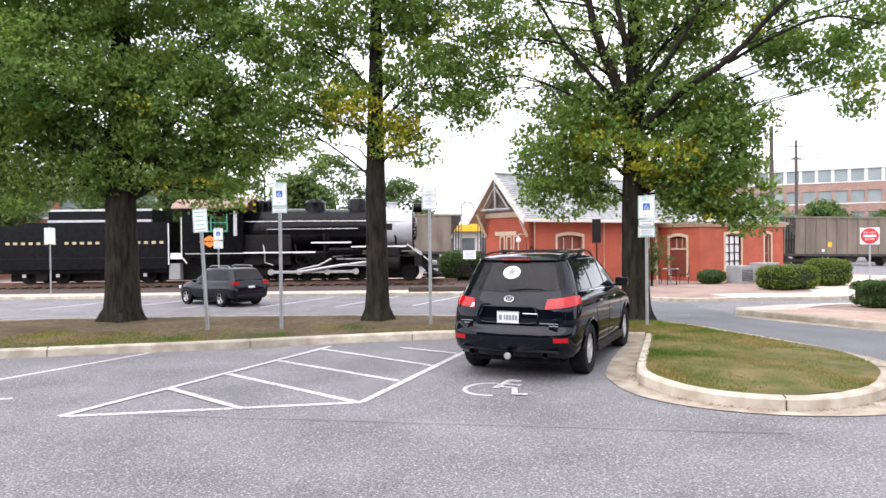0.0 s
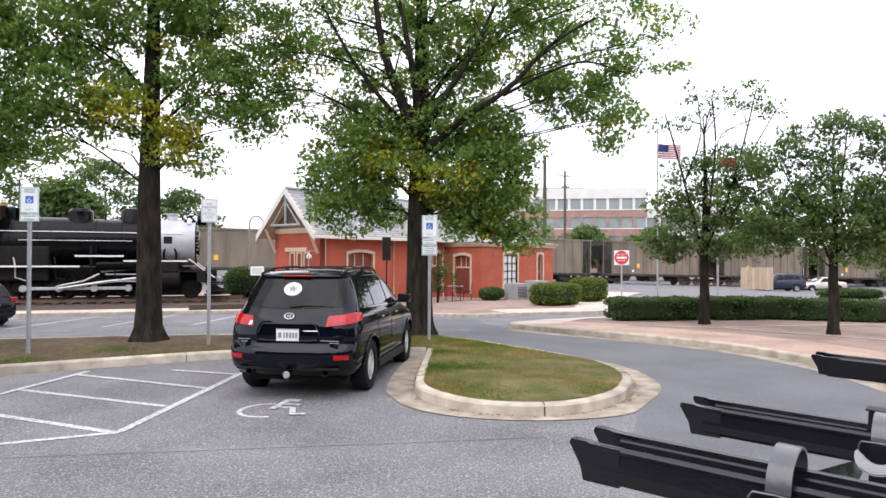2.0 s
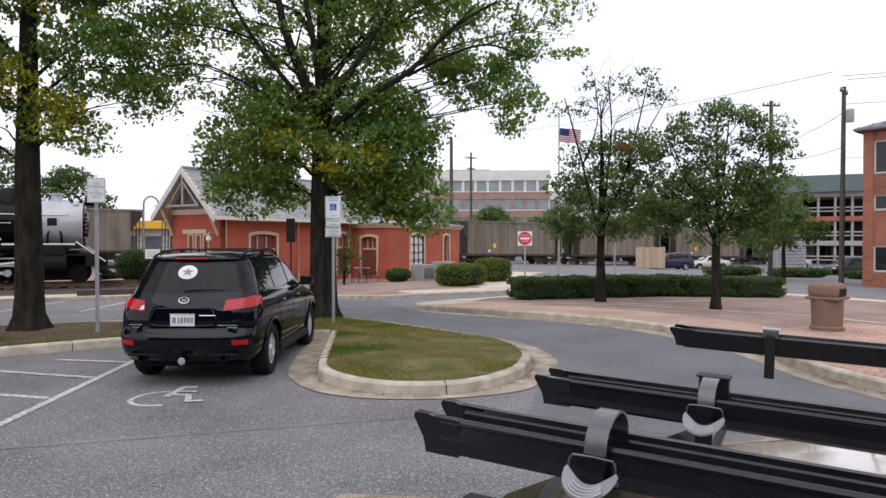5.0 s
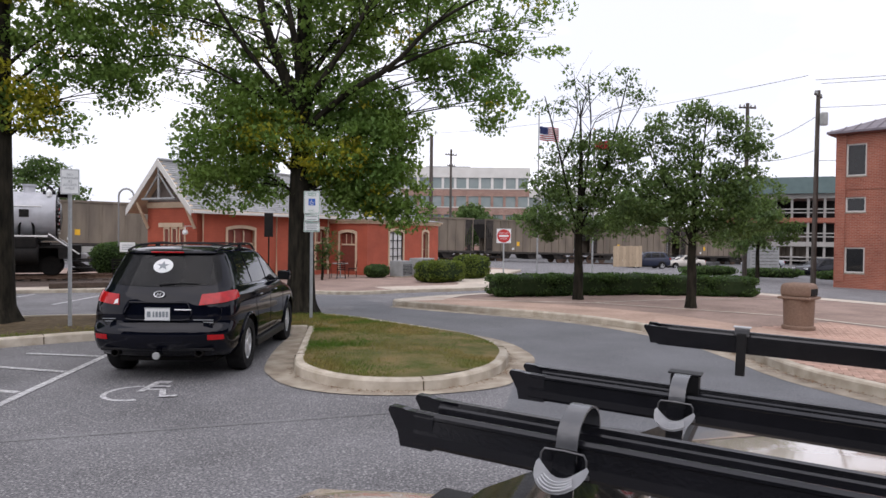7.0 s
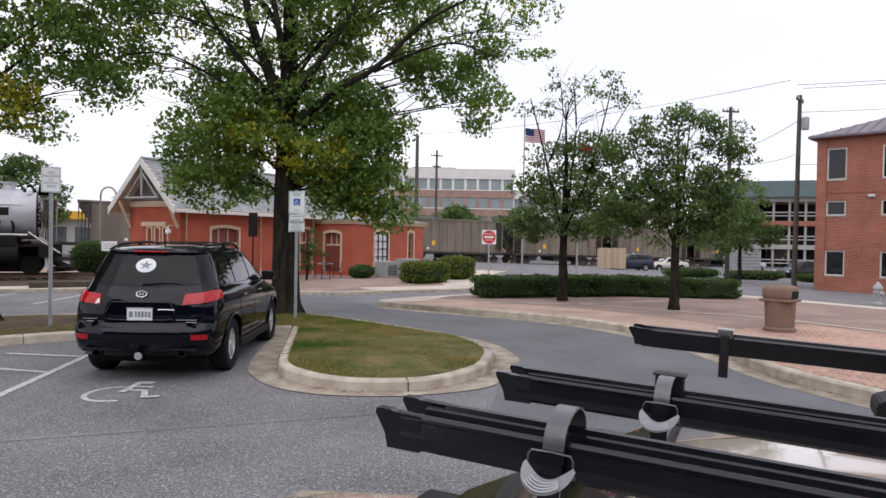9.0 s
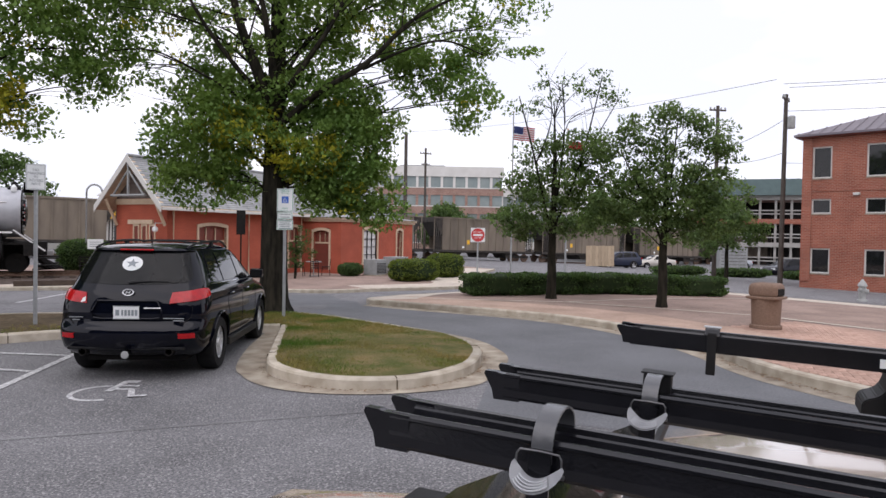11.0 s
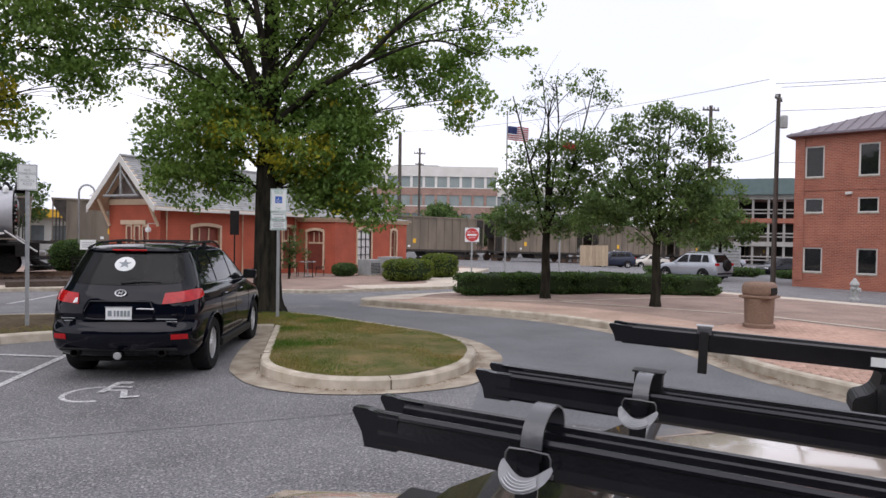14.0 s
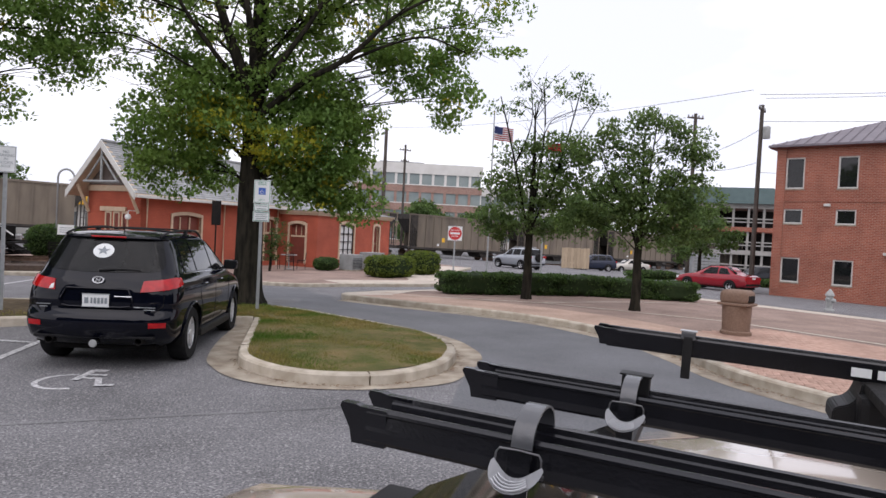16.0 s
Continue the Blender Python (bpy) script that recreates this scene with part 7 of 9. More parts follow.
    for a, b in ((0, 2), (1, 3), (0, 1), (2, 3)):
        for i in range(6):
            bm.faces.new((va[a][i], va[a][i + 1], va[b][i + 1], va[b][i]))
    for i in (0, 6):
        bm.faces.new((va[0][i], va[1][i], va[3][i], va[2][i]))
    part("cab_roof", bm, CAB_RED, top, "faded red curved cab roof", smooth=True)
    part("grab_rail", tube([(x0 - 0.05, n * 1.56, 3.3), (x0 - 0.05, n * 1.56, 1.35), (x0 + 0.2, n * 1.56, 1.0)], 0.03, 6), LOCO_WHITE, top)
    part("grab_rail", B((-9.55, -9.38, n * 1.56, n * 1.53, 2.35, 3.6)), LOCO_ROD, top, "bright step ladder strip")
    d = bmesh.new()
    d.faces.new([d.verts.new((-10.75 + a, n * 1.545, 2.08 + b)) for a, b in ((-0.55, 0), (0, -0.30), (0.55, 0), (0, 0.30))])
    d.faces.new([d.verts.new((-10.75 + a, n * 1.535, 2.08 + b)) for a, b in ((-0.55, 0), (0, -0.30), (0.55, 0), (0, 0.30))])
    em = part("emblem", d, ORANGE, top, "orange diamond emblem with dark bars")
    for x in (-0.2, 0.0, 0.2):
        part("emblem_bar", B((-10.75 + x - 0.06, -10.75 + x + 0.06, n * 1.56, n * 1.55, 2.045, 2.115)), LOCO_DARK, em)
    # frame, firebox and cylinders
    part("frame", B((-11.8, 0.3, -0.55, 0.55, 0.75, 1.35)), LOCO_DARK, top)
    part("firebox", B((-9.2, -6.8, -1.15, 1.15, 0.85, 2.4), bevel=0.08), LOCO_DARK, top)
    for s in (-1, 1):
        part("cylinder", lathe([(0.40, -2.75), (0.44, -2.7), (0.44, -1.35), (0.40, -1.3)], 24, "X", (0, s * 1.2, 0.95)), LOCO_DARK, top, smooth=True)
        part("valve_chest", B((-2.7, -1.35, s * 1.2 - 0.38, s * 1.2 + 0.38, 1.2, 1.72), bevel=0.08), LOCO_DARK, top)
    # wheels: pilot pair and four pairs of drivers
    for x, r in ((-0.85, 0.42), (-3.55, 0.66), (-4.98, 0.66), (-6.41, 0.66), (-7.84, 0.66)):
        for s in (-1, 1):
            bm = lathe([(r * 0.86, -0.07), (r, -0.06), (r, 0.05), (r + 0.03, 0.06), (r + 0.03, 0.08), (r * 0.86, 0.08)], 32, "Y", (x, s * 0.76, r), cap=False)
            lathe([(0.16, -0.10), (0.16, 0.10)], 16, "Y", (x, s * 0.76, r), bm=bm)
            spokes = []
            for k in range(12 if r > 0.5 else 1):
                a = 2 * math.pi * k / 12
                if r > 0.5:
                    spokes.append(tube([(x + 0.12 * math.cos(a), s * 0.76, r + 0.12 * math.sin(a)), (x + r * 0.88 * math.cos(a), s * 0.76, r + r * 0.88 * math.sin(a))], 0.04, 5))
            if r > 0.5:
                a0 = radians(200)
                lathe([(0.22, -0.06), (0.22, 0.06)], 14, "Y", (x - 0.3, s * 0.76, r - 0.12), bm=bm)
            else:
                lathe([(r * 0.86, -0.04), (r * 0.86, 0.04)], 24, "Y", (x, s * 0.76, r), bm=bm)
            wh = part("driving_wheel" if r > 0.5 else "pilot_wheel", bm, LOCO_DARK, top)
            for q in spokes:
                part("spoke", q, LOCO_DARK, wh)
    # rods on the near side
    y = n * 1.02
    part("side_rod", B((-8.0, -3.4, y - 0.04, y + 0.04, 0.42, 0.56), bevel=0.02), LOCO_ROD, top, "bright steel side rod")
    for x in (-3.55, -4.98, -6.41, -7.84):
        part("rod_knuckle", lathe([(0.14, -0.07), (0.16, -0.05), (0.16, 0.05), (0.14, 0.07)], 16, "Y", (x, y, 0.49)), LOCO_ROD, top, smooth=True)
    y2 = n * 1.14
    bm = tube([(-6.41, y2, 0.49), (-4.4, y2, 0.80), (-2.9, y2, 0.97)], 0.075, 6)
    part("main_rod", bm, LOCO_ROD, top, "bright steel main rod")
    part("eccentric_rod", tube([(-6.35, y2 - 0.05, 0.62), (-5.4, y2 - 0.05, 0.82), (-4.75, y2 - 0.05, 1.15)], 0.05, 6), LOCO_ROD, top)
    part("valve_rod", tube([(-4.7, y2, 1.25), (-2.7, y2, 1.42)], 0.035, 6), LOCO_ROD, top)
    part("crosshead_guide", B((-4.5, -2.75, y2 - 0.06, y2 + 0.06, 1.10, 1.16), (-4.5, -2.75, y2 - 0.06, y2 + 0.06, 0.78, 0.83)), LOCO_ROD, top)
    # pilot deck, steps and cowcatcher
    part("pilot_beam", B((-0.55, -0.2, -1.45, 1.45, 0.75, 1.25)), LOCO_DARK, top)
    part("pilot_deck", B((-1.3, -0.1, -1.3, 1.3, 1.22, 1.3)), LOCO_DARK, top)
    cow = part("cowcatcher", tube([(-0.2, -1.3, 0.16), (0.9, 0, 0.16), (-0.2, 1.3, 0.16)], 0.05, 5), LOCO_DARK, top, "black slatted cowcatcher")
    for k in range(9):
        t = -1.3 + 2.6 * k / 8
        part("slat", tube([(-0.2, t, 0.8), (0.9 - abs(t) * 0.45, t * 0.75, 0.16)], 0.045, 5), LOCO_DARK, cow)
    for s in (-1, 1):
        part("pilot_rail", tube([(-0.95, s * 1.2, 1.85), (0.25, s * 1.2, 0.95)], 0.035, 6), LOCO_WHITE, top, "white sloping handrail")
        part("front_step", B((-0.15, 0.75, s * 1.15 - 0.22, s * 1.15 + 0.22, 0.62, 0.68), (-0.15, 0.75, s * 1.15 - 0.22, s * 1.15 + 0.22, 0.32, 0.36)), LOCO_DARK, top)
    part("coupler", B((-0.2, 0.55, -0.14, 0.14, 0.72, 0.98), bevel=0.05), LOCO_ROD, top)
    for k in range(5):
        part("signal_flag_stripe", B((-0.56, -0.53, n * 0.75 - 0.05, n * 0.75 + 0.05, 2.25 + k * 0.16, 2.33 + k * 0.16)), SIGN_RED if k % 2 == 0 else SIGN_WHITE, top)

    # dark block added between the wheels for the shade under the engine
    part("shade_filler", B((-12.8, -0.9, -0.62, 0.62, 0.12, 1.45)), LOCO_DARK, top, "dark block added for the shade under the engine")
    tender = tagged(empty("tender", pose(0, Y, R0)), "black coal tender with gold lettering blocks", "tender")
    x0, x1 = -21.3, -12.9
    side = [(x0, 0.75), (x1, 0.75), (x1, 3.10), (-19.9, 3.10), (-20.3, 2.95), (x0, 2.95)]
    part("tank", prism_y(side, -1.5, 1.5), LOCO_BLACK, tender, "black riveted tank")
    part("coal_bunker", B((-18.9, -13.7, -1.3, 1.3, 3.10, 3.72)), LOCO_BLACK, tender)
    part("bunker_edge", B((-18.9, -13.7, -1.32, -1.30, 3.66, 3.76), (-18.9, -13.7, -1.40, -1.30, 3.10, 3.22)), LOCO_ROD, tender, "pale edge of the bunker boards")
    part("underframe", B((x0 - 0.2, x1 + 0.3, -1.2, 1.2, 0.55, 0.75)), LOCO_DARK, tender)
    # the same dark filler for the shade under the tender
    part("shade_filler", B((x0, x1, -0.55, 0.55, 0.12, 0.55)), LOCO_DARK, tender)
    part("tank_seam", tube([(x0, -1.51, 1.30), (x1, -1.51, 1.30)], 0.02, 5), LOCO_DARK, tender)
    for x in (x0 - 0.1, x1 + 0.1):
        part("grab_rail", tube([(x, -1.55, 3.0), (x, -1.55, 0.95)], 0.035, 6), LOCO_WHITE, tender, "white grab rail")
    # lettering stands as plain gold blocks
    x = -20.95
    for word in (7, 5, 1, 6):
        for k in range(word):
            part("lettering", B((x, x + 0.20, -1.512, -1.5, 2.0, 2.13)), OLD_GOLD, tender)
            x += 0.385
        x += 0.25
    for cx in (-19.4, -15.0):
        for dx in (-0.85, 0.85):
            for s in (-1, 1):
                bm = lathe([(0.42, -0.07), (0.42, 0.05), (0.45, 0.06), (0.45, 0.08), (0.001, 0.04)], 24, "Y", (cx + dx, s * 0.76, 0.42))
                part("wheel", bm, LOCO_DARK, tender)
                part("axle_box", B((cx + dx - 0.14, cx + dx + 0.14, s * 1.08 - 0.08, s * 1.08 + 0.08, 0.30, 0.56), bevel=0.02), LOCO_DARK, tender)
                part("axle_cap", B((cx + dx - 0.09, cx + dx + 0.09, s * 1.17 - 0.01, s * 1.17 + 0.01, 0.36, 0.52)), LOCO_ROD, tender)
        for s in (-1, 1):
            part("truck_frame", B((cx - 1.25, cx + 1.25, s * 1.06 - 0.06, s * 1.06 + 0.06, 0.55, 0.72), (cx - 0.3, cx + 0.3, s * 1.06 - 0.06, s * 1.06 + 0.06, 0.2, 0.55)), LOCO_DARK, tender)
    part("notice_board", B((-12.72, -12.15, -1.55, -1.5, 1.22, 1.52)), SIGN_WHITE, tender, "small white notice board")
    part("steps", B((-12.85, -12.3, -1.4, -1.0, 0.2, 1.0)), GREY_METAL, tender)


locomotive()


# ---- passing freight train ----
def hopper():
    """A ribbed coal hopper; local x along the train, its middle at the origin, z from the rail."""
    top = tagged(empty("hopper_car"), "weathered brown ribbed coal hopper car rolling past", "railcar", "hopper cars of the freight train")
    L, H0, H1 = 6.25, 1.12, 4.45
    for a, b in ((-1.48, -1.42), (1.42, 1.48)):
        part("side", B((-L + 1.1, L - 1.1, a, b, H0, H1)), HOPPER, top, "weathered brown side sheets")
    for s in (-1, 1):
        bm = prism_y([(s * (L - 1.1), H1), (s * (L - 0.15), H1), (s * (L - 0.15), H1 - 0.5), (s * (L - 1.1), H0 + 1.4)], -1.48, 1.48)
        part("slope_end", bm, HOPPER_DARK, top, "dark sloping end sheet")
        for k in range(5):
            x = s * (L - 0.12 - 0.24 * k)
            part("end_post", B((x - 0.05, x + 0.05, -1.5, -1.42, H0, H1)), HOPPER if k in (0, 4) else HOPPER_DARK, top)
        part("end_sill", B((min(s * (L - 1.1), s * L), max(s * (L - 1.1), s * L), -1.45, 1.45, H0 - 0.15, H0 + 0.05)), HOPPER_DARK, top)
        for k in range(6):
            part("rung", tube([(s * (L - 0.15), -1.52, H0 + 0.3 + k * 0.5), (s * (L - 0.65), -1.52, H0 + 0.3 + k * 0.5)], 0.02, 5), HOPPER_DARK, top)
        part("coupler", B((min(s * L, s * (L + 0.62)), max(s * L, s * (L + 0.62)), -0.12, 0.12, 0.85, 1.1)), HOPPER_DARK, top)
        for dx in (-0.87, 0.87):
            for e in (-1, 1):
                part("wheel", lathe([(0.42, -0.06), (0.42, 0.05), (0.45, 0.06), (0.45, 0.08)], 16, "Y", (s * (L - 1.5) + dx, e * 0.76, 0.42)), RAIL_STEEL, top)
        for a, b in ((-1.1, -0.98), (0.98, 1.1)):
            part("truck_frame", B((s * (L - 1.5) - 1.2, s * (L - 1.5) + 1.2, a, b, 0.42, 0.66)), HOPPER_DARK, top)
    n = 11
    for k in range(n + 1):
        x = (-L + 1.1) + (2 * L - 2.2) * k / n
        part("rib", B((x - 0.06, x + 0.06, -1.56, -1.48, H0, H1)), HOPPER, top)
    for a, b in ((-1.57, -1.42), (1.42, 1.57)):
        part("top_chord", B((-L, L, a, b, H1 - 0.12, H1 + 0.04)), HOPPER, top)
        part("side_sill", B((-L, L, a, b, H0 - 0.18, H0 + 0.02)), HOPPER_DARK, top)
    part("load", B((-L + 0.8, L - 0.8, -1.40, 1.40, H1 - 0.35, H1 - 0.15)), HOPPER_DARK, top, "dark coal load")
    for c in (-3.4, 0.0, 3.4):
        part("chute", prism_y([(c - 1.0, H0 + 0.2), (c + 1.0, H0 + 0.2), (c + 0.4, 0.4), (c - 0.4, 0.4)], -1.2, 1.2), HOPPER_DARK, top)
    part("centre_sill", B((-L, L, -0.3, 0.3, 0.85, H0)), HOPPER_DARK, top)
    part("yellow_mark", B((-2.3, -1.9, -1.50, -1.48, 1.75, 2.2)), YELLOW, top, "small yellow reflector panel")
    part("white_mark", B((-2.8, -2.55, -1.50, -1.48, 1.35, 1.55)), SIGN_WHITE, top)
    return top


CAR_PITCH, TRAIN_SPEED, TRAIN_X0 = 13.74, 16.44, 51.31
HOPPERS = [hopper()]
for k in range(1, 30):
    HOPPERS.append(copy_thing(HOPPERS[0], pose(-CAR_PITCH * k, 0, 0)))


# ---- signs, posts and street things ----
def sign_post(x, y, height, plates, label, turn=0.0, base=0.13, lean=0.0, r=0.032):
    """A steel post with plates: (width, height, top, kind)."""
    top = tagged(empty("sign_post", pose(x, y, gz(x, y) + base, 0, lean, turn)), label, "sign", "parking signs")
    bm = B((-r, r, -0.008, 0.008, -0.1, height), (-r, -r + 0.008, -0.028, -0.008, -0.1, height), (r - 0.008, r, -0.028, -0.008, -0.1, height))
    part("post", bm, STEEL, top, "galvanised channel post")
    for w, h, z, kind in plates:
        pl = part("plate", B((-w / 2, w / 2, -0.040, -0.034, z - h, z), bevel=0.0), SIGN_WHITE, top, "white sign plate")
        part("plate_back", B((-w / 2, w / 2, -0.0335, -0.030, z - h, z)), STEEL, pl)
        e = -0.0425
        edge = SIGN_GREEN if kind in ("access", "strip", "green") else SIGN_GREY
        t = 0.008
        part("border", B((-w / 2 + 0.01, w / 2 - 0.01, e, -0.0405, z - 0.01 - t, z - 0.01), (-w / 2 + 0.01, w / 2 - 0.01, e, -0.0405, z - h + 0.01, z - h + 0.01 + t),
                         (-w / 2 + 0.01, -w / 2 + 0.01 + t, e, -0.0405, z - h + 0.01 + t, z - 0.01 - t), (w / 2 - 0.01 - t, w / 2 - 0.01, e, -0.0405, z - h + 0.01 + t, z - 0.01 - t)), edge, pl)
        face = Matrix.Translation((0, e, 0)) @ pose(0, 0, 0, 90, 0, 0)
        if kind == "access":
            s = w * 0.42
            zc = z - h * 0.48
            part("blue_field", B((-s / 2, s / 2, e, -0.0405, zc - s / 2, zc + s / 2)), SIGN_BLUE, pl)
            bm = bmesh.new()
            q = s * 0.045
            tube([(s * 0.24 * math.cos(a) - 0.02 * s, e - 0.001, zc - 0.13 * s + s * 0.24 * math.sin(a)) for a in (radians(120 + k * 20) for k in range(11))], q, 5, bm)
            tube([(-0.04 * s, e - 0.001, zc + 0.30 * s), (-0.02 * s, e - 0.001, zc - 0.05 * s), (0.16 * s, e - 0.001, zc - 0.05 * s), (0.28 * s, e - 0.001, zc - 0.3 * s)], q, 5, bm)
            part("wheelchair_figure", bm, SIGN_WHITE, pl)
            words("lettering", "RESERVED\nPARKING", h * 0.085, SIGN_GREEN, pl, pose(0, e, z - h * 0.15) @ pose(0, 0, 0, 90), depth=0.001)
            words("lettering", "ONLY", h * 0.10, SIGN_GREEN, pl, pose(0, e, z - h * 0.86) @ pose(0, 0, 0, 90), depth=0.001)
        elif kind == "noparking":
            words("lettering", "NO\nPARKING\nIN\nACCESS\nAISLE", h * 0.135, SIGN_GREY, pl, pose(0, e, z - h * 0.5) @ pose(0, 0, 0, 90), depth=0.001)
        elif kind == "noenter":
            part("disc", lathe([(0.001, -0.003), (w * 0.46, -0.003), (w * 0.46, 0.0)], 32, "Y", (0, e, z - h / 2), cap=False), SIGN_RED, pl, "red disc")
            part("bar", B((-w * 0.33, w * 0.33, e - 0.006, e - 0.003, z - h / 2 - 0.055, z - h / 2 + 0.055)), SIGN_WHITE, pl)
            words("lettering", "DO NOT", h * 0.16, SIGN_WHITE, pl, pose(0, e - 0.004, z - h * 0.30) @ pose(0, 0, 0, 90), depth=0.001)
            words("lettering", "ENTER", h * 0.16, SIGN_WHITE, pl, pose(0, e - 0.004, z - h * 0.70) @ pose(0, 0, 0, 90), depth=0.001)
        else:
            nb = 2 if h < 0.16 else 5
            for k in range(nb):
                zz = z - h * (k + 0.75) / (nb + 0.5)
                wd = w * (0.6 if k % 2 else 0.72)
                part("text_bar", B((-wd / 2, wd / 2, e, -0.0405, zz - 0.007, zz + 0.007)), SIGN_GREY if kind == "strip" else edge, pl)
    return top


sign_post(-3.90, 13.95, 2.50, [(0.31, 0.47, 2.48, "green")], "leaning steel post with a green-lettered white sign", lean=-3.0, turn=-8)
sign_post(-2.42, 14.0, 3.0, [(0.31, 0.47, 2.99, "access"), (0.31, 0.13, 2.51, "strip")], "steel post with a blue wheelchair parking sign", turn=-6)
sign_post(0.60, 14.4, 2.90, [(0.31, 0.46, 2.90, "noparking")], "steel post with a white no-parking notice", turn=-2)
sign_post(5.05, 14.15, 2.68, [(0.33, 0.47, 2.66, "access"), (0.31, 0.145, 2.175, "strip"), (0.33, 0.21, 2.02, "strip")], "steel post with a blue wheelchair parking sign and two lower plates", turn=-16)
sign_post(-16.7, 30.6, 3.05, [(0.46, 0.72, 3.0, "strip")], "steel post with a small white sign at the far kerb", base=0.1, turn=10)
sign_post(-9.1, 30.4, 2.95, [(0.42, 0.52, 2.9, "access"), (0.42, 0.35, 2.34, "strip")], "steel post with a blue wheelchair sign at the far kerb", base=0.1)
sign_post(22.3, 34.3, 2.75, [(0.85, 0.85, 2.72, "noenter")], "red and white no-entry sign on a steel post", turn=-32, base=0.05, r=0.045)


def board_post(x, y, h, w, bh, label, dark=False, turn=0.0):
    top = tagged(empty("notice_sign", pose(x, y, gz(x, y) + 0.11, 0, 0, turn)), label, "sign")
    part("post", tube([(0, 0.02, 0), (0, 0.02, h)], 0.035, 8), LOCO_DARK, top)
    part("board", B((-w / 2, w / 2, -0.03, -0.012, h - bh, h), bevel=0.006), LOCO_DARK if dark else SIGN_WHITE, top)
    if not dark:
        for k in range(3):
            part("text_bar", B((-w * 0.36, w * 0.36, -0.034, -0.0305, h - bh * (0.3 + 0.22 * k) - 0.012, h - bh * (0.3 + 0.22 * k) + 0.012)), SIGN_GREY, top)


board_post(2.15, 33.0, 1.75, 0.62, 0.42, "white notice board on a dark post beside the engine", turn=-10)
board_post(3.75, 30.2, 1.15, 0.65, 0.45, "low white information board on a dark post", turn=-10)
board_post(8.0, 31.7, 3.15, 0.40, 1.1, "dark sign back on a post before the station", dark=True, turn=-20)


def gooseneck(x, y):
    top = tagged(empty("lamp_post", pose(x, y, gz(x, y) + 0.1)), "dark gooseneck lamp post by the engine", "lamp post")
    arc = [(0.35 * (1 - math.cos(a)), 0, 4.0 + 0.4 * math.sin(a)) for a in (math.pi * k / 8 for k in range(9))]
    part("pole", tube([(0, 0, 0)] + arc, 0.045, 8), GREY_METAL, top, smooth=True)
    part("shade", lathe([(0.05, 0.12), (0.10, 0.08), (0.26, -0.05), (0.24, -0.06)], 18, "Z", (0.7, 0, 3.92)), OFFICE_WHITE, top, smooth=True)


gooseneck(1.9, 38.0)


def litter_bin(x, y):
    top = tagged(empty("litter_bin", pose(x, y, gz(x, y) + 0.15, 0, 0, -75)), "brown pebbled litter bin with domed hood on the plaza", "bin")
    part("bin_body", lathe([(0.30, 0), (0.30, 0.06), (0.265, 0.08), (0.285, 0.58), (0.27, 0.60)], 28), CAN_BROWN, top, smooth=True)
    part("rim", B((-0.30, 0.30, -0.30, 0.30, 0.585, 0.64), bevel=0.025), CAN_BROWN, top, "flared rim under the hood")
    bm = B((-0.275, 0.275, -0.275, 0.275, 0.60, 0.90))
    bmesh.ops.bevel(bm, geom=bm.edges[:], offset=0.10, segments=4, affect="EDGES", profile=0.5)
    part("hood", bm, CAN_BROWN, top, "rounded brown hood", smooth=True)
    for s in (-1, 1):
        part("opening", B((min(s * 0.285, s * 0.20), max(s * 0.285, s * 0.20), -0.17, 0.17, 0.66, 0.80), bevel=0.02), LOCO_DARK, top, "dark opening of the hood")


litter_bin(13.3, 8.9)


def hydrant(x, y):
    top = tagged(empty("hydrant", pose(x, y, gz(x, y) + 0.14)), "small pale grey fire hydrant beside the street", "hydrant")
    part("barrel", lathe([(0.17, 0), (0.17, 0.05), (0.11, 0.07), (0.11, 0.5), (0.15, 0.52), (0.15, 0.56), (0.12, 0.62), (0.06, 0.70), (0.03, 0.76)], 18), GREY_PALE, top, smooth=True)
    for s in (-1, 1):
        part("outlet", lathe([(0.06, 0.0), (0.06, 0.09), (0.04, 0.1)], 12, "X", (s * 0.1, 0, 0.40)) if s > 0 else lathe([(0.06, 0.0), (0.06, -0.09), (0.04, -0.1)], 12, "X", (-0.1, 0, 0.40)), GREY_PALE, top, smooth=True)
    part("front_outlet", lathe([(0.075, 0.0), (0.075, -0.1), (0.05, -0.12)], 12, "Y", (0, -0.09, 0.36)), GREY_PALE, top, smooth=True)


hydrant(25.0, 13.6)


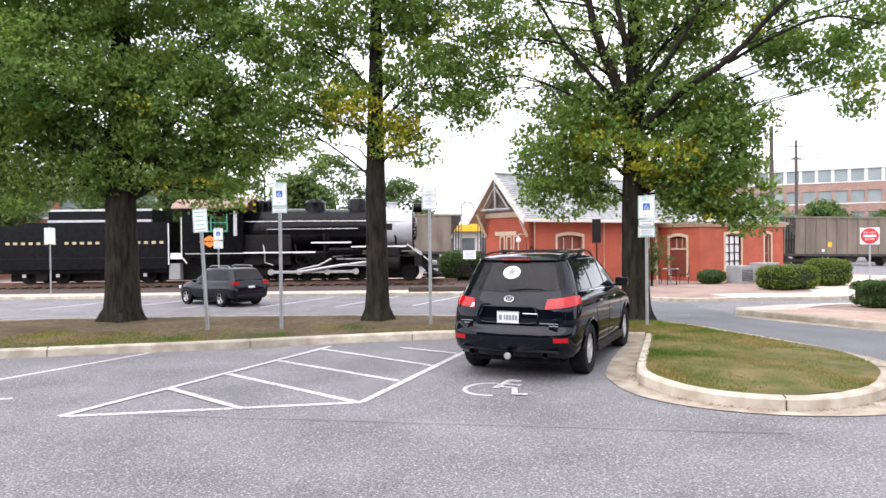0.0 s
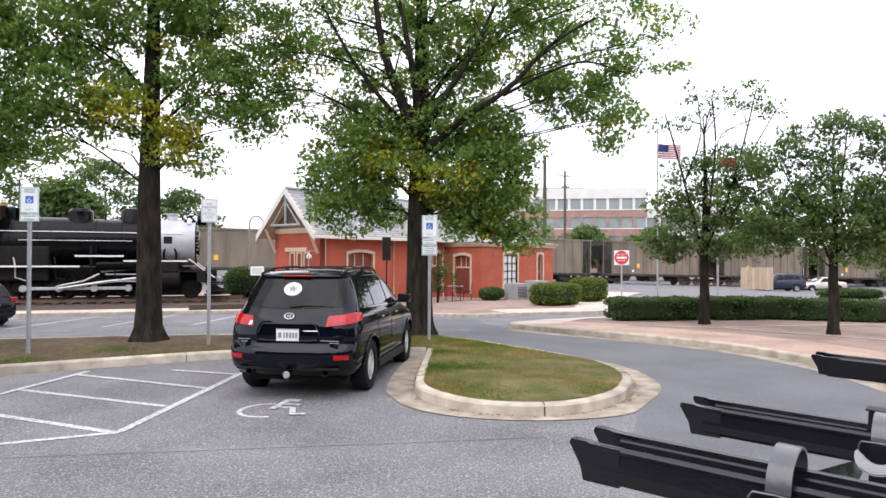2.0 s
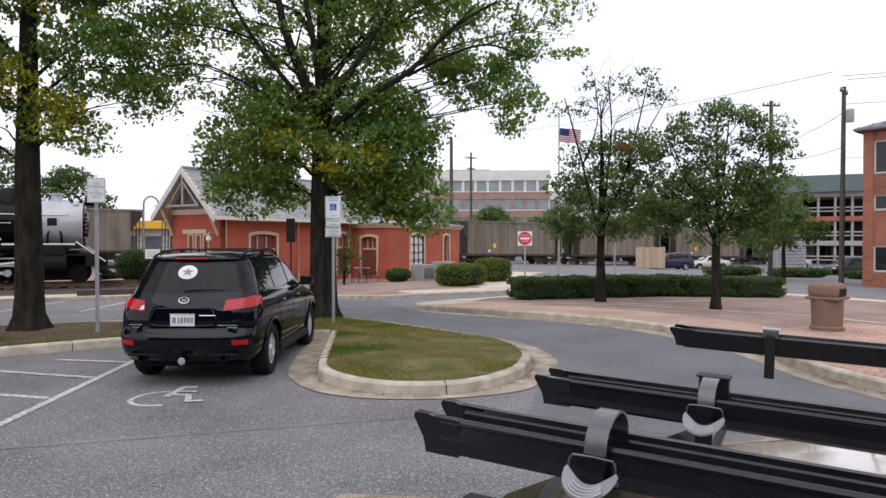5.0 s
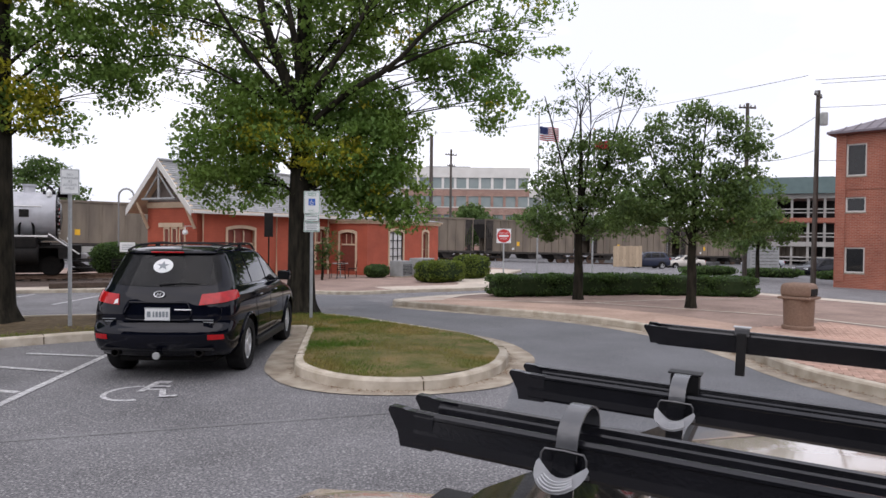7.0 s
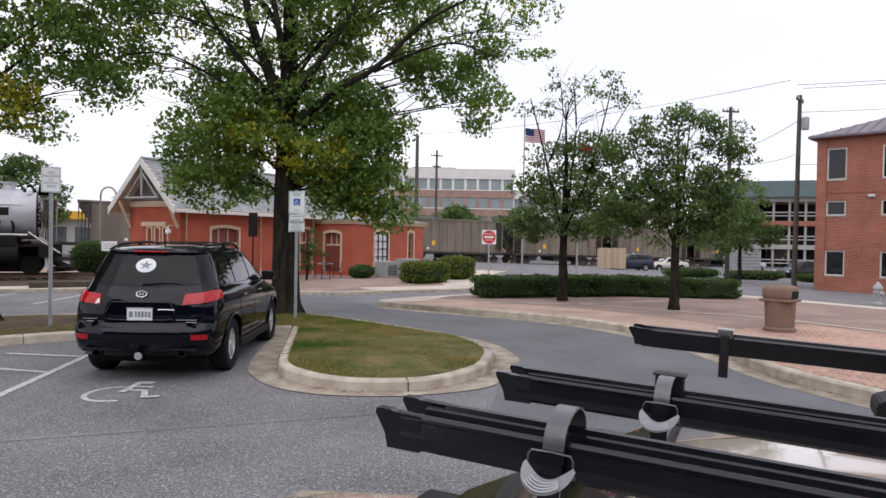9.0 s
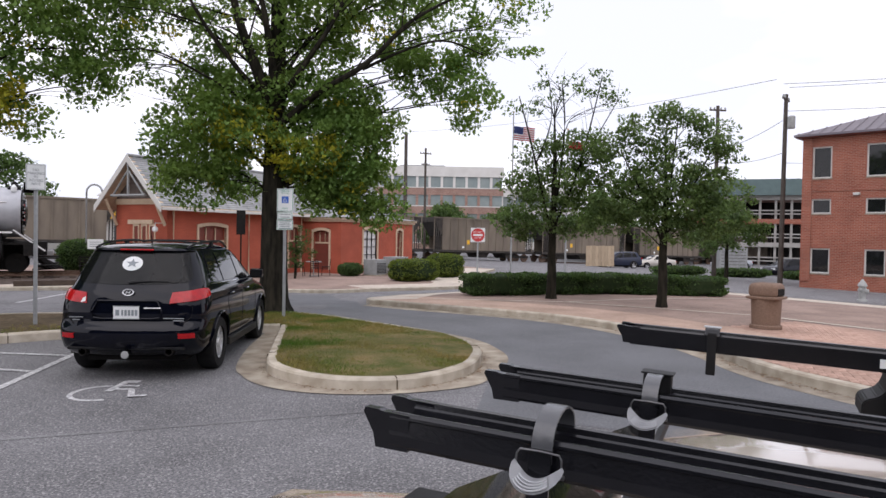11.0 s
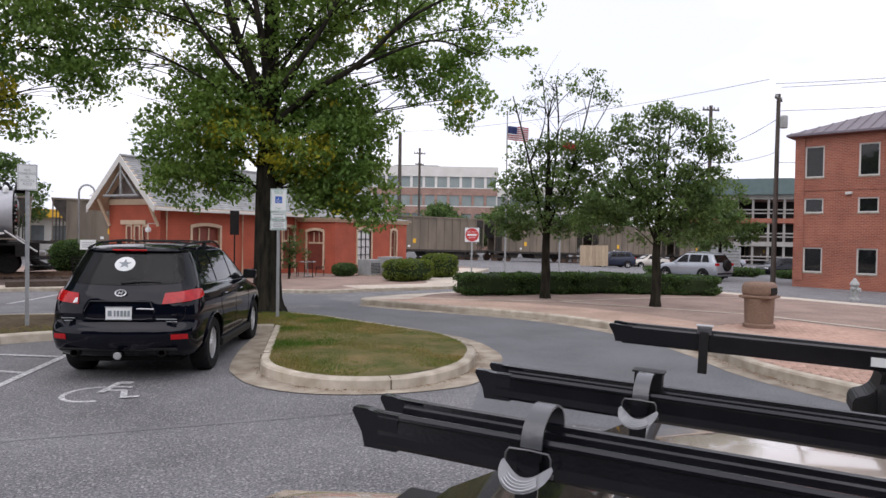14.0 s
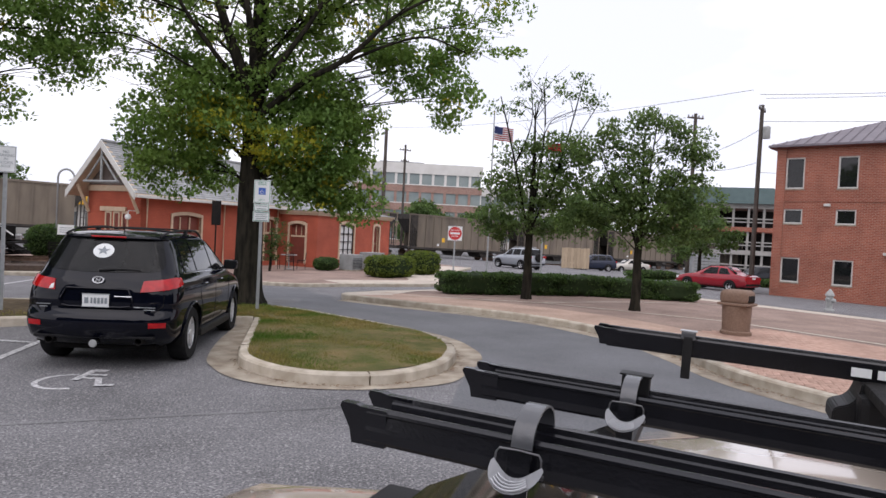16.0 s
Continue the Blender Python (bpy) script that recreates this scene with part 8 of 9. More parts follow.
def cafe_set(x, y):
    base = gz(x, y) + 0.12
    t = tagged(empty("cafe_table", pose(x, y, base)), "small dark metal cafe table before the station", "table")
    part("tabletop", lathe([(0.38, 0.70), (0.40, 0.71), (0.40, 0.73), (0.38, 0.74)], 20), GREY_METAL, t)
    part("stem", tube([(0, 0, 0.03), (0, 0, 0.70)], 0.03, 8), GREY_METAL, t)
    part("foot", lathe([(0.25, 0), (0.25, 0.02), (0.05, 0.05)], 16), GREY_METAL, t)
    c = tagged(empty("cafe_chair", pose(x - 0.75, y - 0.1, base, 0, 0, 60)), "dark metal cafe chair", "chair", "chairs round the cafe table")
    part("seat", B((-0.2, 0.2, -0.2, 0.2, 0.44, 0.465), bevel=0.01), LOCO_DARK, c)
    for sx in (-1, 1):
        for sy in (-1, 1):
            part("leg", tube([(sx * 0.18, sy * 0.18, 0.44), (sx * 0.21, sy * 0.21, 0)], 0.014, 6), LOCO_DARK, c)
    part("backrest", tube([(-0.19, 0.19, 0.45), (-0.19, 0.24, 0.85), (0.19, 0.24, 0.85), (0.19, 0.19, 0.45)], 0.016, 6), LOCO_DARK, c)
    for k in range(3):
        part("back_slat", B((-0.18, 0.18, 0.22, 0.235, 0.55 + k * 0.1, 0.58 + k * 0.1)), LOCO_DARK, c)
    copy_thing(c, pose(x + 0.7, y + 0.15, base, 0, 0, -110))
    copy_thing(c, pose(x - 0.2, y - 0.75, base, 0, 0, 160))


cafe_set(12.0, 33.4)


def cabinet(x, y, w, d, h, turn):
    top = tagged(empty("air_conditioner", pose(x, y, gz(x, y) + 0.11, 0, 0, turn)), "grey slatted metal cabinet on a concrete base", "appliance", "units by the wall")
    part("casing", B((-w / 2, w / 2, -d / 2, d / 2, 0.05, h), bevel=0.02), GREY_METAL, top)
    for k in range(7):
        part("slat", B((-w * 0.44, w * 0.44, -d / 2 - 0.012, -d / 2 - 0.001, 0.15 + k * (h - 0.3) / 7, 0.18 + k * (h - 0.3) / 7)), LOCO_DARK, top)
    part("base", B((-w / 2 - 0.05, w / 2 + 0.05, -d / 2 - 0.05, d / 2 + 0.05, 0.0, 0.05)), CONCRETE, top)


# the two air conditioners beside the station wall
cabinet(15.35, 33.35, 1.0, 0.8, 0.85, 34)
cabinet(17.0, 34.3, 1.2, 0.9, 0.95, 34)
# utility cabinet across the street, made with the same casing
cabinet(53.5, 41.2, 2.4, 1.4, 2.3, -35)


def bench(x, y, turn):
    top = tagged(empty("bench", pose(x, y, gz(x, y) + 0.11, 0, 0, turn)), "black metal bench near the engine", "bench")
    for k in range(4):
        part("seat_slat", B((-0.75, 0.75, -0.22 + k * 0.11, -0.13 + k * 0.11, 0.43, 0.46)), LOCO_DARK, top)
    for k in range(3):
        part("back_slat", B((-0.75, 0.75, 0.24 + k * 0.03, 0.265 + k * 0.03, 0.55 + k * 0.12, 0.63 + k * 0.12)), LOCO_DARK, top)
    for s in (-0.68, 0.68):
        part("leg", tube([(s, -0.2, 0), (s, -0.2, 0.44), (s, 0.22, 0.44), (s, 0.33, 0.9)], 0.025, 6), LOCO_DARK, top)
        part("leg", tube([(s, 0.22, 0.44), (s, 0.25, 0)], 0.025, 6), LOCO_DARK, top)


bench(2.3, 36.4, 0)
bench(20.0, 35.6, 34)

tie = tagged(part("timber_tie", B((-1.25, 1.25, -0.13, 0.13, 0, 0.2), bevel=0.015), TIE_WOOD, m=pose(0.6, 29.9, -0.27, 0, 0, 2)), "dark timber tie lying along the walk", "timber")


def pole(x, y, h, r, label, arms=(), box=0.0, lean=0.0, name="utility_pole"):
    top = tagged(empty(name, pose(x, y, gz(x, y), 0, lean, 0)), label, "pole", "poles along the street")
    part("shaft", tube([(0, 0, -0.2), (0, 0, h)], r, 10, r2=r * 0.72), WOOD_POLE, top, smooth=True)
    for z, a, ln in arms:
        d = Vector((math.cos(radians(a)), math.sin(radians(a)), 0)) * ln / 2
        part("crossarm", tube([(-d.x, -d.y, z), (d.x, d.y, z)], 0.06, 6), WOOD_POLE, top)
        for s in (-0.9, -0.4, 0.4, 0.9):
            part("insulator", lathe([(0.05, 0), (0.06, 0.05), (0.03, 0.16)], 8, "Z", (d.x * s, d.y * s, z + 0.05)), GREY_METAL, top)
    if box:
        part("transformer", lathe([(0.19, 0), (0.21, 0.04), (0.21, 0.66), (0.15, 0.72)], 16, "Z", (0.05, -0.34, box)), GREY_PALE, top, "grey drum transformer", smooth=True)
    return top


pole(37.2, 25.1, 11.0, 0.155, "tall dark utility pole with transformer", [(10.7, 20, 1.3)], 9.0, 0.6)
pole(40.0, 32.0, 11.8, 0.16, "tall dark utility pole with brackets", [(11.5, -20, 1.2), (9.6, 10, 0.9)])
pole(33.0, 66.5, 13.3, 0.24, "tall dark pole behind the tracks")
pole(35.4, 66.5, 12.0, 0.16, "slim grey pole behind the tracks", [(11.4, 0, 1.4), (10.2, 0, 1.0)])


def wire(a, b, sag, label="black overhead wire between the poles"):
    a, b = Vector(a), Vector(b)
    pts = [a.lerp(b, k / 12) - Vector((0, 0, sag * 4 * (k / 12) * (1 - k / 12))) for k in range(13)]
    tagged(part("overhead_wire", tube(pts, 0.014, 5), LOCO_DARK), label, "cable", "overhead wires")


for dz, o in ((0.16, 0.55), (0.16, -0.55), (-1.3, 0.0)):
    wire((37.31 + o, 25.1 + 0.36 * o, 10.7 + dz), (52, 2.0, 11.5 + dz), 0.5)
wire((37.2, 25.1, 8.9), (40.0, 32.0, 8.0), 0.2)
wire((37.2, 25.1, 7.0), (40.0, 32.0, 7.2), 0.25)
wire((36.4, 25.1, 11.1), (33.0, 66.5, 13.0), 0.6)
wire((37.2, 25.1, 6.4), (52, 2.0, 6.7), 0.4)


def flagpole(x, y, h):
    top = tagged(empty("flagpole", pose(x, y, gz(x, y))), "slim grey flagpole near the crossing", "flagpole")
    part("shaft", tube([(0, 0, 0), (0, 0, h)], 0.06, 8, r2=0.035), GREY_METAL, top)
    part("finial", lathe([(0.001, -0.07), (0.07, 0), (0.001, 0.07)], 10, "Z", (0, 0, h + 0.05), cap=False), GOLD, top)
    return top


flagpole(25.1, 34.9, 9.9)
flagpole(28.4, 33.7, 9.0)


def flag(x, y, z, turn, label, w=1.9, h=1.15, plain=False):
    """A flag of narrow stiff lengths, each set at its own slant as the cloth folds."""
    top = tagged(empty("flag", pose(x, y, z, 0, 0, turn)), label, "flag")
    n = 9
    px, py = 0.05, 0.0
    for k in range(n):
        a = 0.75 * math.sin(k * 1.25)
        qx, qy = px + w / n * math.cos(a), py + w / n * math.sin(a)
        drop = 0.10 * (k / n) ** 1.3 * h
        m = 13
        for i in range(m):
            if plain:
                mt = FLAG_RED if i < 8 else SIGN_WHITE
            else:
                mt = FLAG_RED if i % 2 == 0 else SIGN_WHITE
                if k < 4 and i < 7:
                    mt = FLAG_BLUE
            z0, z1 = -drop - h * i / m, -drop - h * (i + 1) / m
            bm = bmesh.new()
            f = bm.faces.new([bm.verts.new(v) for v in ((px, py, z0), (qx, qy, z0), (qx, qy, z1), (px, py, z1))])
            bmesh.ops.solidify(bm, geom=[f], thickness=0.006)
            part("stripe", bm, mt, top)
        px, py = qx, qy
    return top


FLAG_A = flag(25.1, 34.9, 8.7, -25, "striped red, white and blue flag on the flagpole", 1.45, 0.85)
FLAG_B = flag(28.4, 33.7, 7.9, -25, "red flag on the second flagpole", 1.1, 0.9, True)


# ---- buildings round about ----
def brick_block():
    """The three-storey brick building over the street; local x along its street face."""
    top = tagged(empty("brick_building", pose(36.2, 23.2, -0.75, 0, 0, -73)), "three-storey red brick building with dark windows and metal hip roof", "building")
    L, D, H = 15.0, 11.0, 8.25
    cols = [(0.45 + 2.55 * k, 1.40 + 2.55 * k) for k in range(6)]
    rows = [(0.95, 2.30), (4.15, 4.95), (6.05, 7.75)]
    bx, x = [], 0.0
    for a, b in cols:
        bx.append((x, a, 0, 0.35, 0, H))
        z = 0.0
        for z0, z1 in rows:
            bx.append((a, b, 0, 0.35, z, z0))
            z = z1
        bx.append((a, b, 0, 0.35, z, H))
        x = b
    bx.append((x, L, 0, 0.35, 0, H))
    part("street_wall", B(*bx), RED_BRICK, top)
    part("end_wall", B((0, 0.35, 0.35, D, 0, H)), RED_BRICK, top)
    part("end_wall", B((L - 0.35, L, 0.35, D, 0, H)), RED_BRICK, top)
    part("rear_wall", B((0.35, L - 0.35, D - 0.35, D, 0, H)), RED_BRICK, top)
    for a, b in cols:
        for i, (z0, z1) in enumerate(rows):
            w = tagged(empty("window", pose(a, 0, z0)), "")
            w.parent = top
            ww, hh = b - a, z1 - z0
            t = 0.075
            part("frame", B((0, t, 0.06, 0.16, 0, hh), (ww - t, ww, 0.06, 0.16, 0, hh), (t, ww - t, 0.06, 0.16, 0, t), (t, ww - t, 0.06, 0.16, hh - t, hh)), OFFICE_WHITE, w)
            part("pane", B((t, ww - t, 0.12, 0.13, t, hh - t)), GLASS_DARK, w)
            part("sill", B((-0.03, ww + 0.03, -0.03, 0.06, -0.06, 0.0)), CONCRETE, w)
            if i == 2:
                part("blind", B((t, ww - t, 0.14, 0.15, hh * 0.55, hh - t)), GREY_METAL, w)
    # soldier course, belt and eaves
    part("belt_course", B((-0.03, L + 0.03, -0.035, -0.001, 5.35, 5.5)), RED_BRICK, top)
    part("eaves_board", B((-0.35, L + 0.35, -0.35, D + 0.35, H, H + 0.16), bevel=0.02), DOOR_RED, top, "dark red eaves board")
    part("gutter", B((-0.40, L + 0.40, -0.44, -0.352, H + 0.04, H + 0.17), bevel=0.02), METAL_ROOF, top)
    bm = bmesh.new()
    q = [(-0.4, -0.4), (L + 0.4, -0.4), (L + 0.4, D + 0.4), (-0.4, D + 0.4)]
    lo = [bm.verts.new((x, y, H + 0.163)) for x, y in q]
    hi = [bm.verts.new((x, D / 2, H + 2.3)) for x in (5.0, L - 5.0)]
    for f in ((lo[0], lo[1], hi[1], hi[0]), (lo[1], lo[2], hi[1]), (lo[2], lo[3], hi[0], hi[1]), (lo[3], lo[0], hi[0])):
        bm.faces.new(f)
    bm.faces.new(lo[::-1])
    part("roof", bm, METAL_ROOF, top, "grey standing-seam metal hip roof")
    for k in range(30):
        x = -0.2 + k * 0.53
        if x > L:
            break
        run = min(1.0, (x + 0.4) / 5.4, (L + 0.4 - x) / 5.4)
        part("roof_seam", tube([(x, -0.4, H + 0.19), (x, -0.4 + run * (D / 2 + 0.4), H + 0.19 + run * 2.137)], 0.028, 4), METAL_ROOF, top)
    part("chimney", B((5.6, 6.4, 3.2, 4.0, H + 1.0, H + 2.6)), RED_BRICK, top)
    for x, z in ((2.6, 5.1), (5.4, 2.65), (8.6, 5.1)):
        part("wall_lamp", B((x - 0.15, x + 0.15, -0.18, -0.002, z, z + 0.14), bevel=0.02), OFFICE_WHITE, top)
    part("plinth", B((-0.03, L + 0.03, -0.04, -0.001, 0, 0.5)), RED_BRICK, top)
    part("pilaster", B((-0.02, 0.45, -0.09, -0.001, 0.5, H)), RED_BRICK, top)


brick_block()


OLD_BRICK = brick_mat("dull_brown_brick", (0.27, 0.16, 0.125), (0.31, 0.19, 0.15), (0.36, 0.29, 0.25), 0.4, 0.14)
# pale greenish base colour stands in for reflections on far windows
RIBBON_GLASS = mat("sky_tinted_ribbon_glass", (0.17, 0.22, 0.22), (0.24, 0.28, 0.27), 0.4, 0.08, spec=0.6)


def office(x, y, turn, w, h, storeys, label, band=OLD_BRICK, d=20.0, white_top=True, base_z=-1.0, bays=12):
    """A far office block with ribbon windows between spandrels."""
    top = tagged(empty("office_building", pose(x, y, base_z, 0, 0, turn)), label, "building", "far office buildings")
    fl = h / storeys
    part("core", B((-w / 2 + 0.3, w / 2 - 0.3, 0.5, d, 0, h - 0.2)), OFFICE_WHITE, top)
    for k in range(storeys):
        z = k * fl
        up = OFFICE_WHITE if (white_top and k == storeys - 1) else band
        part("spandrel", B((-w / 2, w / 2, 0, 0.5, z, z + fl * 0.42)), band, top)
        part("sill_band", B((-w / 2 - 0.02, w / 2 + 0.02, -0.06, 0, z + fl * 0.37, z + fl * 0.42)), OFFICE_WHITE, top)
        for b in range(bays):
            x0 = -w / 2 + w * b / bays
            part("window", B((x0 + 0.25, x0 + w / bays - 0.25, 0.25, 0.30, z + fl * 0.42, z + fl)), RIBBON_GLASS, top)
            part("pier", B((x0 - 0.25, x0 + 0.25, 0, 0.5, z + fl * 0.42, z + fl)), up, top)
    part("parapet", B((-w / 2 - 0.1, w / 2 + 0.1, -0.1, d, h, h + 2.0)), OFFICE_WHITE, top, "white parapet")
    return top


ob = office(63.0, 118.0, -28, 29, 14.4, 4, "far office block with ribbon windows, brick bands and white parapet")
part("penthouse", B((-6, 3, 4, 12, 15.2, 17.0)), GREY_METAL, ob)
office(92, 128, -38, 26, 12.0, 3, "far pale office block behind the trees", OFFICE_WHITE, bays=9)
office(-27.5, 50, 20, 14, 6.2, 2, "brick building behind the tender", RED_BRICK, d=8, white_top=False, base_z=-0.4, bays=4)


def garage():
    top = tagged(empty("parking_garage", pose(80, 60, -1.6, 0, 0, -52)), "open parking deck with pale beams under a green roof", "building")
    w = 15
    for k in range(3):
        z = 0.2 + k * 3.1
        part("deck", B((-w / 2, w / 2, 0, 16, z + 2.5, z + 3.1)), RED_BRICK if k == 1 else GARAGE_GREY, top)
        for i in range(9):
            x = -w / 2 + w * i / 8
            part("column", B((x - 0.14, x + 0.14, 0.2, 0.7, z, z + 2.5)), GARAGE_GREY, top)
        part("guard_rail", B((-w / 2, w / 2, 0.05, 0.15, z + 0.6, z + 0.75), (-w / 2, w / 2, 0.05, 0.15, z + 1.05, z + 1.2)), GARAGE_GREY, top)
    part("inner_wall", B((-w / 2, w / 2, 7, 7.4, 0, 9.4)), LOCO_DARK, top)
    part("roof", prism_y([(-w / 2 - 1, 9.5), (w / 2 + 1, 9.5), (w / 2 + 1, 9.8), (w / 2 - 1, 11.6), (-w / 2 + 1, 11.6), (-w / 2 - 1, 9.8)], -0.8, 16), GREEN_ROOF, top, "green metal roof")


garage()


def yellow_shop():
    top = tagged(empty("roadside_shop", pose(4.0, 84, -0.3, 0, 0, 5)), "far white shop with a yellow canopy", "building")
    part("wall", B((-7, 7, 0, 6, 0, 3.4)), OFFICE_WHITE, top)
    part("canopy", B((-7.3, 7.3, -1.2, 6.2, 3.4, 4.3), bevel=0.05), YELLOW, top, "yellow canopy band")
    for k in range(5):
        part("window", B((-6.2 + k * 2.6, -4.4 + k * 2.6, -0.04, -0.001, 0.8, 2.6)), GLASS_DEEP, top)


yellow_shop()


def fence(x, y, n, turn):
    top = tagged(empty("board_fence", pose(x, y, gz(x, y), 0, 0, turn)), "pale upright board fence of an enclosure", "fence")
    for k in range(n):
        part("board", B((k * 0.3 + 0.01, k * 0.3 + 0.29, 0, 0.03, 0.05, 2.0 + 0.02 * (k % 3))), WOOD_FENCE, top)
    part("rail", B((0, n * 0.3, 0.031, 0.08, 0.5, 0.6), (0, n * 0.3, 0.031, 0.08, 1.5, 1.6)), WOOD_FENCE, top)


fence(44.6, 50.5, 9, -30)


# ---- far trees ----
def far_tree(x, y, h, r, seed, label="leafy green tree beyond the tracks", mat_leaf=None):
    rng = random.Random(seed)
    top = tagged(empty("far_tree", pose(x, y, gz(x, y))), label, "tree", "trees beyond the tracks")
    bm = tube([(0, 0, -0.2), (0.1, 0, h * 0.3), (0, 0.1, h * 0.75)], 0.28, 8, r2=0.08)
    clumps = []
    for k in range(5):
        a = k * 1.3
        tube([(0, 0, h * 0.3), (math.cos(a) * r * 0.5, math.sin(a) * r * 0.5, h * 0.55)], 0.1, 6, bm, r2=0.04)
    part("trunk", bm, BARK, top)
    for k in range(120):
        u = rng.random()
        a = rng.uniform(0, 6.28)
        hh = h * (0.28 + 0.72 * u)
        rr = r * math.sin(math.pi * min(0.97, 0.22 + 0.74 * u)) ** 0.7 * rng.uniform(0.35, 1.0)
        clumps.append(((math.cos(a) * rr, math.sin(a) * rr, hh), rng.uniform(0.6, 1.3), 60, 0))
    c = new("crown", leaves_mesh("crown", clumps, [mat_leaf or LEAF_FAR], seed, 0.34, 0.0))
    c.parent = top


for k, (x, y, h, r) in enumerate([(-46, 70, 13, 6), (-36, 74, 12, 5.5), (-27, 72, 11, 5), (-19, 76, 13, 6), (-11, 74, 11.5, 5), (-4, 76, 9, 4), (-15, 44, 7.5, 3.0), (-8.5, 45, 6.5, 2.6), (-22, 46, 7, 3.2),
                                  (13, 100, 6.5, 4), (48, 84, 7, 4), (54, 80, 6, 3.5), (60, 86, 7.5, 4), (66, 80, 6, 4), (44, 78, 6, 3.2), (-60, 80, 14, 7), (-30, 45, 8, 3.6), (110, 100, 9, 5), (120, 90, 10, 6), (66, 72, 8.5, 4.5), (74, 77, 9.5, 5), (59, 66, 7, 3.8)]):
    far_tree(x, y, h, r, 100 + k)

# far parked cars in the lot across the street
for k, (x, y, a, T, pt, lb) in enumerate([(58.5, 52.5, 75, SEDAN_T, PALE_PAINT, "pale gold sedan parked across the street"), (50.5, 49.5, 70, SUV_T, NAVY, "dark car parked across the street"),
                                          (60.0, 38.5, 80, SUV_T, BLACK_PAINT, "black SUV parked across the street"), (69, 51, 75, SEDAN_T, SILVER, "silver sedan parked across the street"), (64.5, 40.5, 80, SEDAN_T, NAVY, "dark sedan parked across the street")]):
    if T is SUV_T:
        plain_car("parked_car", pose(x, y, gz(x, y), 0, 0, a), T, pt, lb, (0.92, 3.5), 0.35, SUV_PANES, SUV_REAR, SUV_FRONT, SUV_LIGHTS, group="parked cars")
    else:
        plain_car("parked_car", pose(x, y, gz(x, y), 0, 0, a), T, pt, lb, (0.95, 3.6), 0.32, SEDAN_PANES, SEDAN_REAR, SEDAN_FRONT, SEDAN_LIGHTS, group="parked cars")
for k, (x, y, sx) in enumerate([(40.5, 35.5, 2.2), (45.5, 34.0, 2.4), (50, 31.5, 2.2)]):
    bushy("shrub", x, y, gz(x, y), sx, 0.8, 0.35, -20, LEAF_DARK, 70 + k, "low planting bed along the street", "shrub", "street planting", 0.10, 120, 0.3)

# the two cars that drive by
PASSING_SUV = plain_car("passing_car", Matrix(), SUV_T, SILVER, "silver compact SUV driving along the street", (0.92, 3.5), 0.35, SUV_PANES, SUV_REAR, SUV_FRONT, SUV_LIGHTS, rails=True)
part("spare_wheel", lathe([(0.001, -0.20), (0.30, -0.19), (0.34, -0.10), (0.34, 0.0)], 24, "Y", (0.05, 0.03, 0.95), cap=False), LOCO_DARK, PASSING_SUV, "black covered spare wheel", smooth=True)
PASSING_SEDAN = plain_car("passing_car", Matrix(), SEDAN_T, RED_PAINT, "red sedan driving along the street", (0.95, 3.6), 0.32, SEDAN_PANES, SEDAN_REAR, SEDAN_FRONT, SEDAN_LIGHTS)


pavers(PLAZA_TOP)


